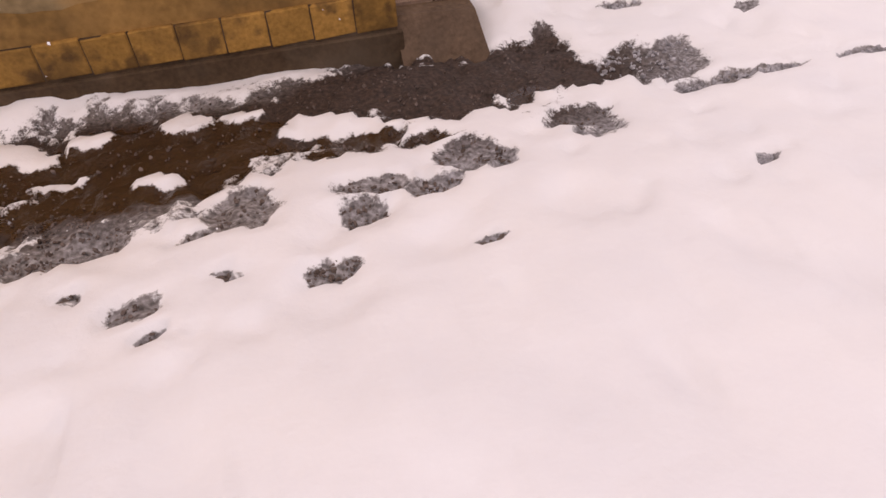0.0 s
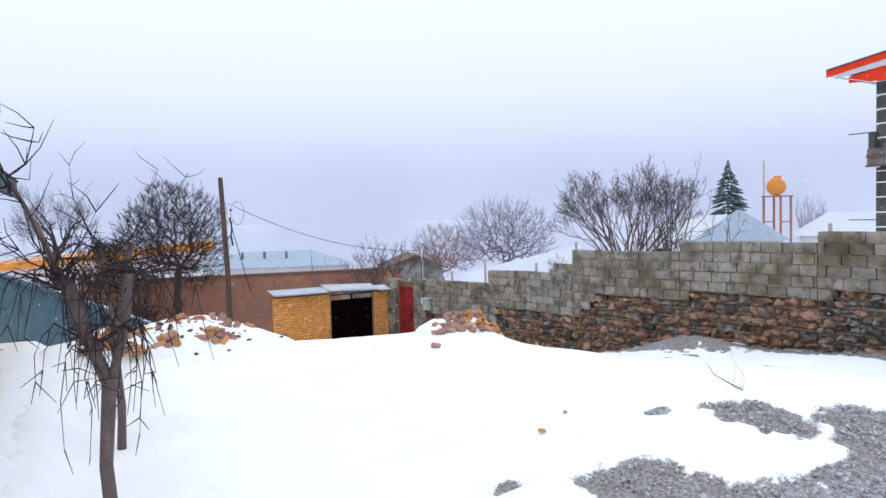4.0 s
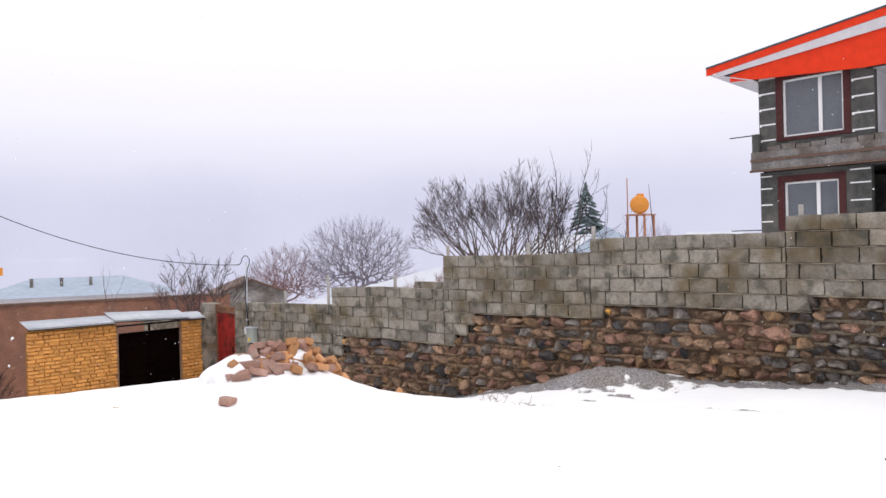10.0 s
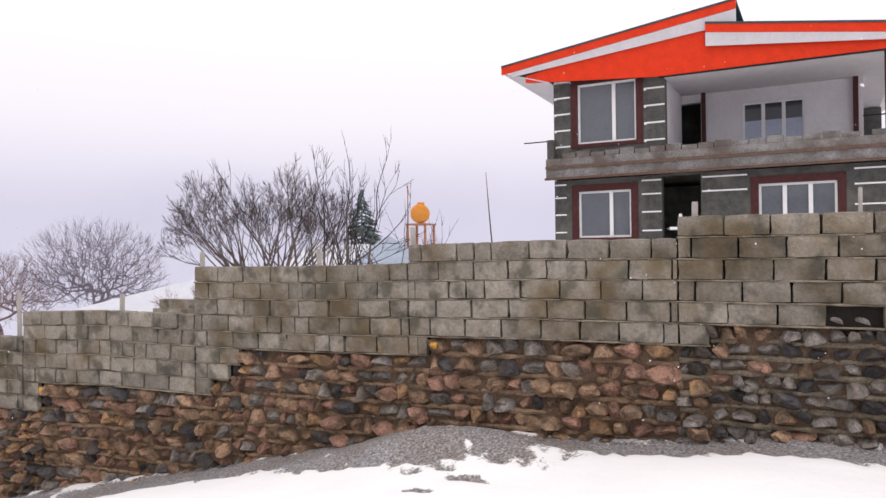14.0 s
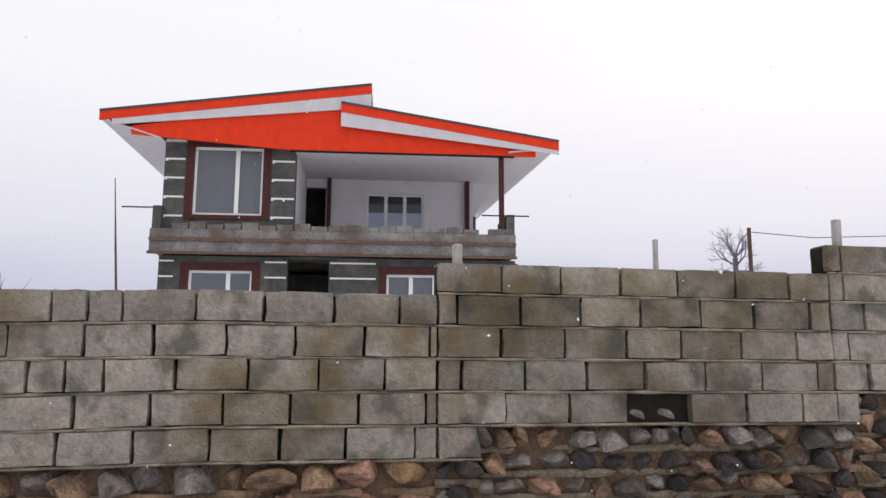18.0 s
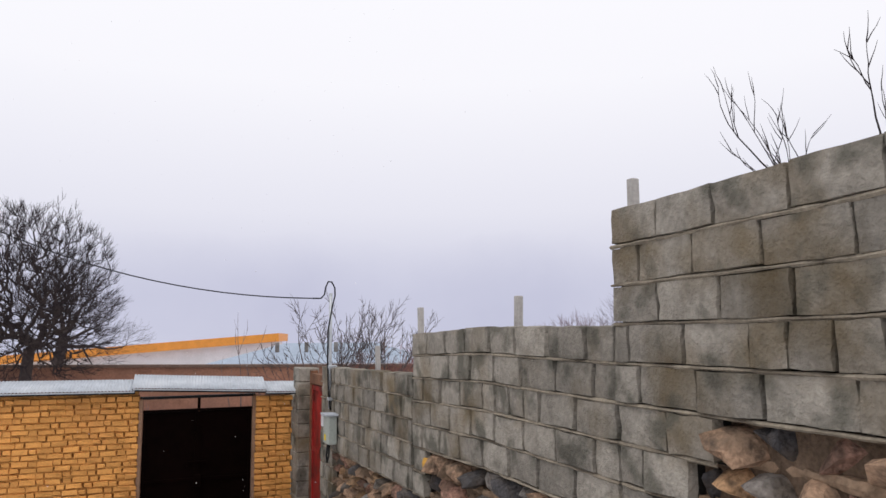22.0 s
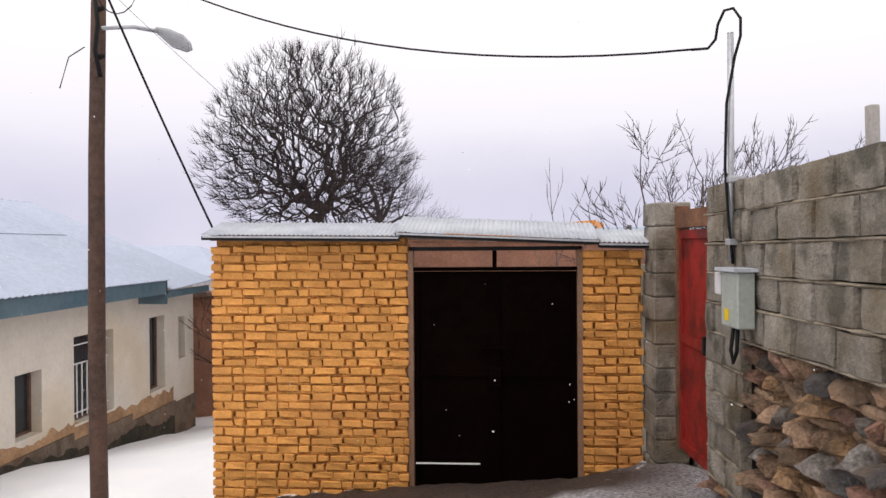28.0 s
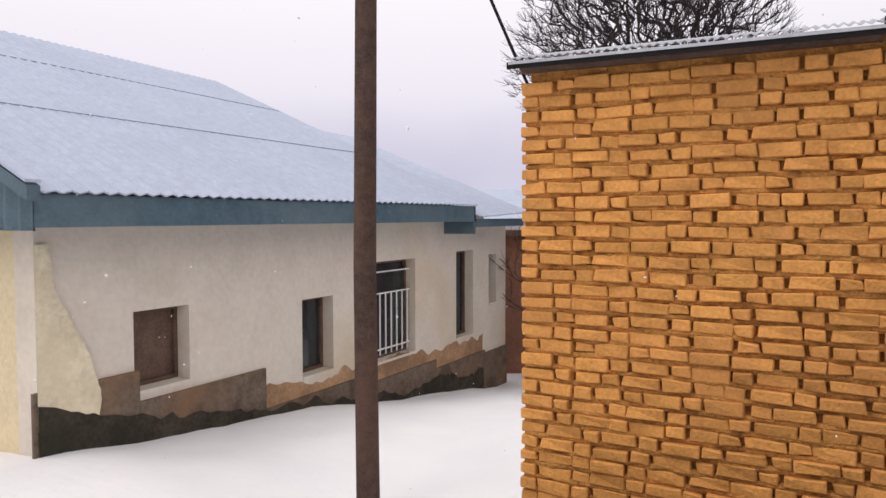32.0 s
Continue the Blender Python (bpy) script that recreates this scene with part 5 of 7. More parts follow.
# paved walk along the side wall, trodden snow on its outer half
walkway = empty("paved_walk", pose(1.38, 4.2, -0.75, 0, 0, -9.4), "narrow paved walk along the cream wall, half under snow", "walk", "", "structure")
walk_me = mesh("walk_slab", [Vector(p) for p in ((0.03, -0.35, -0.2), (0.62, -0.6, -0.2), (0.7, CL, -0.2), (0.03, CL, -0.2), (0.03, 0.1, 0.235), (0.58, 0.05, 0.22), (0.66, CL, 0.24), (0.03, CL, 0.24))],
               [(0, 3, 2, 1), (4, 5, 6, 7), (0, 1, 5, 4), (1, 2, 6, 5), (2, 3, 7, 6), (3, 0, 4, 7)])
put("walk_slab", walk_me, M_WETWALK, walkway)
walk_tile = rough_box(0.29, 0.29, 0.03, 0.004, 0.003, 77)
walk_tile.materials.append(M_WALKTILE)
for i in range(2):
    for j in range(1, 26):
        put("paving_tile", walk_tile, None, walkway, pose(0.19 + 0.3 * i, 0.08 + 0.3 * j, 0.243 - (0.02 * i if j < 1 else 0.0), random.uniform(-0.6, 0.6), random.uniform(-0.6, 0.6), random.uniform(-0.6, 0.6)))
sv, sf = [], []
for j in range(81):
    v = 0.25 + (CL + 0.6) * j / 80
    inner = 0.5 - 0.42 * smooth_step(0.3, 3.4, v) + 0.07 * noise.noise((v * 2.2, 3, 0)) + 0.04 * noise.noise((v * 8, 1, 0))
    for i in range(9):
        f = i / 8
        sv.append(Vector((inner + (1.12 - inner) * f, v, 0.25 + 0.035 * min(1, 4 * f) + 0.05 * f + 0.03 * noise.noise((f * 5, v * 5, 7)) + 0.02 * noise.noise((f * 11, v * 13, 2)) - 0.3 * smooth_step(0.9, 0.25, v) - 0.16 * smooth_step(0.7, 1.0, f))))
for j in range(80):
    for i in range(8):
        k = j * 9 + i
        sf.append((k, k + 1, k + 10, k + 9))
tagged(put("trodden_snow", mesh("trodden_snow", sv, sf, True), M_SNOW, None, pose(1.38, 4.2, -0.75, 0, 0, -9.4)), "trodden snow on the paved walk", "snow", "", "stuff")

annex = empty("ochre_annex", pose(2.75, 12.45, -0.8, 0, 0, -9.4), "low ochre annex with a dark sheet eave", "house")
part("wall", box(-4.0, 0.0, -0.3, 0.15, 2.2, 2.68), M_YELLOW, annex)
part("eave", boxes((-4.0, -0.25, 2.68, 0.6, 2.6, 2.8), (0.5, -0.25, 2.55, 0.6, 2.6, 2.68)), M_GREENSHEET, annex)
sheet_roof("roof", (0.62, -0.3, 2.82), (0.62, 2.7, 2.82), (-3.0, 2.7, 4.1), (-3.0, -0.3, 4.1), annex, M_GREENSHEET)


# ---- unfinished two-storey house with the red roof trim ----
# local x runs along the front, local y goes into the house
house = empty("two_storey_house", Matrix(((-0.073, 0.997, 0, 28.8), (-0.997, -0.073, 0, 11.92), (0, 0, 1, 0), (0, 0, 0, 1))), "unfinished two-storey block house with red and white roof trim", "house")


def front_holes(u0, u1, z0, z1, y0, y1, holes):
    some, u = [], u0
    for a, b, c, d in sorted(holes):
        if a > u:
            some.append((u, y0, z0, a, y1, z1))
        if c > z0:
            some.append((a, y0, z0, b, y1, c))
        if d < z1:
            some.append((a, y0, d, b, y1, z1))
        u = b
    if u < u1:
        some.append((u, y0, z0, u1, y1, z1))
    return welded(some)


part("upper_wall", front_holes(0.0, 3.22, 3.3, 5.52, 0.0, 0.25, ((0.72, 2.42, 3.68, 5.42),)), M_DARKBLOCK, house, "bare dark block wall")
part("lower_wall", front_holes(0.0, 8.8, -1.5, 2.65, 0.0, 0.25, ((0.72, 2.25, 0.95, 2.3), (3.1, 4.12, -1.0, 2.62), (5.55, 7.35, 0.9, 2.26))), M_DARKBLOCK, house, "bare dark block wall")
part("side_wall", box(0.0, 0.25, -1.5, 0.25, 8.0, 5.5), M_DARKBLOCK, house)
part("side_wall", box(8.55, 0.25, -1.5, 8.8, 7.75, 2.65), M_DARKBLOCK, house)
part("back_wall", box(0.25, 7.75, -1.5, 8.8, 8.0, 5.28), M_DARKBLOCK, house)
part("terrace_back_wall", front_holes(2.6, 8.05, 3.3, 5.3, 2.6, 2.8, ((3.1, 3.78, 3.3, 5.05), (4.95, 6.6, 3.3, 4.9))), M_WHITEWALL, house, "white plastered terrace wall")
part("terrace_side_wall", box(2.97, 0.25, 3.3, 3.22, 2.6, 5.3), M_WHITEWALL, house)
part("terrace_side_wall", box(7.85, 2.8, 3.3, 8.05, 7.75, 5.3), M_WHITEWALL, house)
part("inner_wall", box(0.3, 4.2, 3.3, 7.85, 4.3, 5.3), M_DARKBLOCK, house)
part("inner_wall", box(0.3, 3.5, -1.5, 8.5, 3.6, 2.6), M_DARKBLOCK, house)
part("slab", box(-0.18, -0.25, 2.72, 8.78, 8.0, 3.28, 0.01), M_SLAB, house, "raw concrete floor slab edge")
part("slab_form_board", box(-0.18, -0.3, 2.98, 8.78, -0.25, 3.06), M_BROWNFRAME, house, "timber formwork board")
part("slab_form_board", box(-0.2, -0.32, 2.66, 8.8, -0.2, 2.72), M_BROWNFRAME, house, "timber formwork board")
for x0, y0, x1, y1, z1 in ((-0.15, -0.22, 0.05, 0.3, 3.85), (8.55, -0.22, 8.76, 1.2, 3.8), (8.1, -0.22, 8.55, -0.04, 3.42)):
    part("parapet", box(x0, y0, 3.28, x1, y1, z1, 0.008), M_DARKBLOCK, house)
for i in range(1, 19):
    part("parapet_block", box(i * 0.42 - 0.1, -0.22, 3.28, i * 0.42 + 0.29, -0.03, 3.4 + 0.03 * ((i * 7) % 3), 0.008), M_SLAB, house)
part("column", boxes((8.38, -0.2, 3.28, 8.5, -0.08, 5.42)), M_MAROON, house, "dark steel column")
part("column", boxes((7.8, 2.45, 3.28, 7.93, 2.58, 5.3)), M_MAROON, house, "dark steel column")
part("column", boxes((3.82, 2.42, 3.28, 3.93, 2.56, 5.3)), M_MAROON, house, "dark steel column")
part("steel_bar", boxes((7.9, -0.4, 3.72, 9.1, -0.37, 3.75)), M_BLACK, house)
part("white_strip", boxes((3.55, -0.06, 1.0, 3.63, -0.03, 1.55), (3.3, -0.065, 1.12, 3.95, -0.035, 1.2)), M_WINFRAME, house, "loose white strips nailed across the doorway")
for z in (4.55, 1.55):
    part("steel_bar", boxes((-1.0, 0.1, z - 0.7, 0.0, 0.13, z - 0.67)), M_BLACK, house)
for k, (a, b, c, d, y) in enumerate(((0.72, 2.42, 3.68, 5.42, 0.06), (0.72, 2.25, 0.95, 2.3, 0.06), (5.55, 7.35, 0.9, 2.26, 0.06), (4.95, 6.6, 3.3, 4.9, 2.66))):
    w = new("window")
    w.parent = house
    part("pane", box(a + 0.05, y + 0.05, c + 0.05, b - 0.05, y + 0.06, d - 0.05), M_GREYGLASS if k < 3 else M_DARKGLASS, w)
    lines = [(a, y, c, a + 0.06, y + 0.05, d), (b - 0.06, y, c, b, y + 0.05, d), (a + 0.06, y, c, b - 0.06, y + 0.05, c + 0.06), (a + 0.06, y, d - 0.06, b - 0.06, y + 0.05, d)]
    mid = (0.62,) if k < 2 else (0.34, 0.67)
    lines += [(a + (b - a) * q - 0.05, y - 0.005, c + 0.06, a + (b - a) * q + 0.05, y + 0.045, d - 0.06) for q in mid]
    part("frame", boxes(*lines), M_WINFRAME, w)
    if k < 3:
        g = 0.19
        part("surround", boxes((a - g, -0.03, c - g * 0.6, a, 0.02, d + g), (b, -0.03, c - g * 0.6, b + g, 0.02, d + g), (a, -0.03, d, b, 0.02, d + g), (a, -0.03, c - g * 0.6, b, 0.02, c)), M_MAROON, w, "dark maroon tile surround")
    else:
        part("blue_film", box(a + 0.06, y + 0.035, c + 0.06, b - 0.06, y + 0.045, c + (d - c) * 0.66), M_BLUEROOF, w, "pale blue protective film")
stripe_z = [3.62 + 0.48 * i for i in range(5)]
for u0, u1 in ((0.02, 0.5), (2.64, 3.2)):
    for z in stripe_z:
        part("white_stripe", boxes((u0, -0.015, z, u1, 0.01, z + 0.045), (u0, -0.015, z - 0.03, u0 + 0.06, 0.01, z)), M_WINFRAME, house, "white gypsum stripe")
for u0, u1 in ((0.02, 0.36), (2.55, 3.08), (4.15, 5.28), (7.72, 8.75)):
    for z in (0.6, 1.1, 1.62, 2.12, 2.5):
        if not (u0 == 4.15 and z in (0.6, 1.62)):
            part("white_stripe", boxes((u0, -0.015, z, u1, 0.01, z + 0.04)), M_WINFRAME, house, "white gypsum stripe")
part("room_ceiling", box(0.0, 0.0, 5.5, 3.2, 8.3, 5.56), M_WHITETRIM, house, "white sheet soffit")
part("terrace_ceiling", box(3.22, -0.22, 5.3, 8.75, 8.3, 5.36), M_WHITETRIM, house, "white sheet soffit")
part("soffit_edge", box(3.1, -0.34, 5.275, 8.75, -0.22, 5.3), M_BLACK, house, "dark edge strip under the red gable")


def slab_between(p, q, y0, y1, z_drop, in_a=0.0, in_b=0.0):
    """A sloping slab from p to q (u, z), y0 to y1 deep, z_drop thick; in_a and in_b draw its far corners in."""
    (a, za), (b, zb) = p, q
    v = [(a, y0, za), (b, y0, zb), (b + in_b, y1, zb), (a + in_a, y1, za), (a, y0, za - z_drop), (b, y0, zb - z_drop), (b + in_b, y1, zb - z_drop), (a + in_a, y1, za - z_drop)]
    return [Vector(x) for x in v], [(0, 1, 2, 3), (4, 7, 6, 5), (0, 4, 5, 1), (1, 5, 6, 2), (2, 6, 7, 3), (3, 7, 4, 0)]


def roof_side(tip, top, y0, y1, fade):
    """Red roof edge, the white band under it and the roof sheet of one slope."""
    put("roof", mesh("roof", *slab_between(tip, top, y0 - 0.02, y1, 0.05, -0.3 if fade < 0 else 0.0, 0.0 if fade < 0 else -0.85)), M_GREENSHEET, house, None, "dark roof sheet edge")
    put("red_fascia", mesh("red_fascia", *slab_between((tip[0], tip[1] - 0.052), (top[0], top[1] - 0.052), y0, y0 + 0.05, 0.22)), M_REDTRIM, house)
    (a, za), (b, zb) = (tip[0], tip[1] - 0.275), (top[0], top[1] - 0.275)
    if fade < 0:  # the white band runs out towards the tip
        a, za = a + 0.3, za + (zb - za) * 0.3 / (b - a)
    drop = (0.14, 0.36) if fade < 0 else (0.36, 0.1)
    v = [(a, y0 + 0.012, za), (b, y0 + 0.012, zb), (b, y0 + 0.05, zb), (a, y0 + 0.05, za), (a, y0 + 0.012, za - drop[0]), (b, y0 + 0.012, zb - drop[1]), (b, y0 + 0.05, zb - drop[1]), (a, y0 + 0.05, za - drop[0])]
    put("white_fascia", mesh("white_fascia", [Vector(x) for x in v], [(0, 1, 2, 3), (4, 7, 6, 5), (0, 4, 5, 1), (1, 5, 6, 2), (2, 6, 7, 3), (3, 7, 4, 0)]), M_WHITETRIM, house)


roof_side((-1.5, 6.18), (5.1, 7.08), -0.4, 8.4, -1)
roof_side((4.35, 6.56), (9.88, 5.72), -0.46, 10.3, 1)
gable = [(-0.75, 5.6), (3.2, 5.3), (9.3, 5.3), (9.3, 5.46), (4.8, 6.3), (4.8, 6.7), (-0.75, 5.8)]
gv = [Vector((u, y, z)) for y in (-0.33, -0.25) for u, z in gable]
put("red_gable", mesh("red_gable", gv, [tuple(range(7))[::-1], tuple(range(7, 14))] + [(i, (i + 1) % 7, (i + 1) % 7 + 7, i + 7) for i in range(7)]), M_REDTRIM, house, None, "red sheet gable")
put("side_soffit", mesh("side_soffit", *slab_between((-1.48, 5.98), (0.0, 5.52), -0.35, 8.3, 0.03, -0.3)), M_WHITETRIM, house)
put("side_soffit", mesh("side_soffit", *slab_between((8.6, 5.4), (9.86, 5.56), -0.4, 10.2, 0.03, 0.0, -0.85)), M_WHITETRIM, house)
for far in (-8.84, 0.56):
    put("verge", mesh("verge", *(slab_between((-4.15, 5.63), (far, 3.45), -0.38, -0.29, 0.1) if far > 0 else slab_between((far, 3.45), (-4.15, 5.63), -0.38, -0.29, 0.1))), M_BLUEFASCIA, low_house)
    put("verge_snow", mesh("verge_snow", *(slab_between((-4.15, 5.67), (far, 3.49), -0.39, -0.28, 0.02) if far > 0 else slab_between((far, 3.49), (-4.15, 5.67), -0.39, -0.28, 0.02))), M_BLUEROOF, low_house)


# ---- things of the yard ----
def strew(name, spots, kinds, material, label, size, count, seed, kind="stuff"):
    """Many small stones lying in patches, joined into one object."""
    rng = random.Random(seed)
    pool = []
    for s in range(5):
        me = stone_mesh(500 + s + seed, 9)
        pool.append(([v.co.copy() for v in me.vertices], [tuple(p.vertices) for p in me.polygons]))
    parts = []
    for _ in range(count):
        cx, cy, ax, ay, turn = rng.choice(spots)
        a, r = rng.uniform(0, 6.283), math.sqrt(rng.random()) * 1.05
        c, s = math.cos(radians(turn)), math.sin(radians(turn))
        u, w = ax * r * math.cos(a), ay * r * math.sin(a)
        x, y = cx + u * c - w * s, cy + u * s + w * c
        up, bare = relief(x, y)[:2]
        if bare < 0.56:
            continue
        k = rng.uniform(*size) * rng.choice((0.5, 0.8, 1.0, 1.3))
        m = pose(x, y, ground_at(x, y) + up + k * 0.12, rng.uniform(0, 360), rng.uniform(0, 360), rng.uniform(0, 360)) @ Matrix.Diagonal((k, k * 0.8, k * 0.6, 1))
        v, f = rng.choice(pool)
        parts.append(([m @ p for p in v], f))
    return tagged(put(name, mesh(name, *join(parts)), material), label, "gravel", "", kind)


strew("mud_clods", BARE[:3] + BARE[:6] + BARE[6:23], 5, M_CLOD, "grey-brown gravel and clods in the muddy strip", (0.012, 0.03), 2600, 3)
strew("gravel", BARE[23:30], 5, M_GRIT, "grey gravel in the bare patches", (0.015, 0.04), 1800, 4)
strew("lane_gravel", BARE[31:37] + BARE[31:36], 5, M_GRIT, "pale gravel along the foot of the wall", (0.02, 0.05), 2200, 5)

heap_kinds = [rough_box(0.205, 0.1, 0.06, 0.008, 0.006, 400 + k) for k in range(5)] + [rough_box(0.12, 0.1, 0.062, 0.012, 0.012, 420 + k) for k in range(3)]
for me in heap_kinds:
    me.materials.append(M_HEAPBRICK)
pink_kinds = [me.copy() for me in heap_kinds]
for me in pink_kinds:
    me.materials[0] = M_PINKBRICK


def brick_heap(cx, cy, rx, ry, h, count, seed, label, pink=0.45, sink=0.04):
    rng = random.Random(seed)
    heap = empty("brick_heap", pose(cx, cy, ground_at(cx, cy)), label, "brick heap")
    base = ground_at(cx, cy)
    layers = ((1.0, 0.55), (0.72, 0.28), (0.4, 0.12), (0.2, 0.05)) if h > 0.18 else ((1.0, 0.75), (0.55, 0.25))
    for level, (wide, share) in enumerate(layers):
        laid = []
        for _ in range(400):
            if len(laid) >= count * share:
                break
            a, r = rng.uniform(0, 6.283), math.sqrt(rng.random()) * wide
            x, y = rx * r * math.cos(a), ry * r * math.sin(a)
            if any(math.hypot(x - p, y - q) < 0.11 for p, q in laid):
                continue
            laid.append((x, y))
            z = ground_at(cx + x, cy + y) + relief(cx + x, cy + y)[0] - base + sink + 0.065 * level
            k = rng.uniform(0.85, 1.05)
            tilt = 24 if rng.random() < 0.55 else 60
            put("brick", rng.choice(pink_kinds if rng.random() < pink else heap_kinds), None, heap, pose(x, y, z, rng.uniform(-tilt, tilt), rng.uniform(-tilt, tilt), rng.uniform(0, 180)) @ Matrix.Diagonal((k, k, k * 1.3, 1)))
    return heap


def snow_cap(cx, cy, rx, ry, h, seed, label, lumps=7):
    """Snow caught on a heap: a few low lumps run together."""
    rng = random.Random(seed)
    blobs = [(rng.uniform(-0.6, 0.6) * rx, rng.uniform(-0.6, 0.6) * ry, rng.uniform(0.3, 0.6)) for _ in range(lumps)]
    n = 40
    verts, faces = [], []
    for j in range(n + 1):
        for i in range(n + 1):
            x, y = (2 * i / n - 1) * rx * 1.2, (2 * j / n - 1) * ry * 1.2
            z = max(0.0, max(1 - ((x - bx) / (rx * s)) ** 2 - ((y - by) / (ry * s)) ** 2 for bx, by, s in blobs))
            z = h * math.sqrt(z) + 0.05 * noise.noise((x * 4 + seed, y * 4, 0)) * (z > 0) - (0.12 if z <= 0 else 0.0)
            verts.append((cx + x, cy + y, ground_at(cx + x, cy + y) + z))
    for j in range(n):
        for i in range(n):
            a = j * (n + 1) + i
            faces.append((a, a + 1, a + n + 2, a + n + 1))
    return tagged(put("snow_drift", mesh("snow_drift", verts, faces, True), M_SNOW), label, "snow", "", "stuff")


snow_cap(10.05, 10.98, 0.8, 0.42, 0.17, 2, "snow caught between the heaped bricks", 8)
brick_heap(10.32, 10.9, 0.6, 0.36, 0.34, 66, 21, "heap of orange bricks half under snow", 0.12)
brick_heap(9.88, 11.0, 0.52, 0.3, 0.2, 44, 22, "pale pinkish broken bricks on the snowy heap", 0.95)
snow_cap(5.75, 12.4, 1.5, 0.95, 0.12, 8, "snow lying over the rubble pile", 22)
for k, (x, y, rx, ry, n) in enumerate(((6.33, 12.0, 0.22, 0.14, 16), (5.97, 11.68, 0.24, 0.14, 17), (5.25, 11.72, 0.18, 0.14, 9), (4.72, 12.05, 0.24, 0.12, 9), (4.38, 11.85, 0.22, 0.12, 9), (4.78, 11.6, 0.2, 0.1, 4),
                                       (5.58, 12.25, 0.2, 0.1, 4), (5.8, 12.1, 0.12, 0.1, 3), (5.05, 12.05, 0.2, 0.12, 4), (6.15, 12.2, 0.2, 0.1, 5), (6.7, 12.2, 0.14, 0.1, 3))):
    brick_heap(x, y, rx, ry, 0.15, n, 31 + k, "cluster of broken bricks sticking out of the snowy pile", 0.5, 0.1)
for k, (x, y, s) in enumerate(((8.3, 10.9, 0.07), (12.1, 9.3, 0.12), (6.69, 5.38, 0.06), (5.5, 4.5, 0.09), (10.9, 9.9, 0.12), (7.2, 5.6, 0.05), (8.9, 6.5, 0.045))):
    tagged(put("loose_brick", heap_kinds[5 + k % 3], None, None, pose(x, y, ground_at(x, y) + s * 0.16, 12 * k, 8, 50 * k) @ Matrix.Diagonal((s * 8, s * 8, s * 8, 1))), "broken brick lying in the snow", "brick", "loose bricks in the snow")


# grey and brown rubble showing through the snow of the pile
rng = random.Random(77)
bits, pool = [], []
for k in range(4):
    me = stone_mesh(560 + k, 9)
    pool.append(([v.co.copy() for v in me.vertices], [tuple(p.vertices) for p in me.polygons]))
for _ in range(85):
    x, y = rng.gauss(5.5, 0.75), rng.gauss(12.05, 0.35)
    k = rng.uniform(0.05, 0.16)
    m = pose(x, y, ground_at(x, y) + relief(x, y)[0] + 0.1 + k * 0.1, rng.uniform(-30, 30), rng.uniform(-30, 30), rng.uniform(0, 360)) @ Matrix.Diagonal((k, k * 0.7, k * 0.5, 1))
    v, f = rng.choice(pool)
    bits.append(([m @ p for p in v], f))
tagged(put("rubble", mesh("rubble", *join(bits)), M_STONES[1]), "stones and broken bricks half under the snow of the pile", "rubble", "", "stuff")
tagged(put("loose_brick", pink_kinds[6], None, None, pose(9.02, 10.22, ground_at(9.02, 10.22) + 0.04, 10, 4, 30) @ Matrix.Diagonal((1.3, 1.3, 1.3, 1))), "pale broken brick lying in the snow", "brick", "loose bricks in the snow")


# ---- bare trees ----
def grow(rng, p, way, length, radius, level, last, out, bend=0.18, kids=(3, 4), shrink=0.68, angle=(20, 48), inside=None, lift=0.06, droop=0.0, bare=0.35):
    """Adds a branch and all that grows from it to out: lists of tubes, limbs first, twigs second."""
    pts, radii, d = [p.copy()], [radius], way.normalized()
    steps = 4 if level < last else 3
    for i in range(steps):
        d = (d + Vector([rng.gauss(0, bend) for _ in range(3)]) + Vector((0, 0, lift - droop))).normalized()
        pts.append(pts[-1] + d * (length / steps))
        radii.append(radius * (1 - 0.5 * (i + 1) / steps) if level < last else radius * (1 - 0.75 * (i + 1) / steps))
    out[0 if level < 2 else 1].append(tube(pts, radii, 7 if level == 0 else (5 if level < 3 else 3), False))
    if level >= last or (inside and level > 1 and not inside(pts[-1])):
        return
    n = rng.randint(*kids)
    for k in range(n):
        f = 1.0 if k == 0 else rng.uniform(bare, 1.0)
        i = min(steps - 1, int(f * steps))
        q = pts[i].lerp(pts[i + 1], f * steps - i) if f < 1 else pts[-1]
        side = d.orthogonal().normalized()
        side.rotate(Matrix.Rotation(rng.uniform(0, 6.283), 3, d))
        a = radians(rng.uniform(*angle)) * (0.5 if k == 0 else 1.0)
        grow(rng, q, d * math.cos(a) + side * math.sin(a), length * shrink * rng.uniform(0.8, 1.15), max(0.0055, radii[min(i + 1, steps)] * (0.85 if k == 0 else 0.62)), level + 1, last, out, bend, kids, shrink, angle, inside, lift, droop, bare)


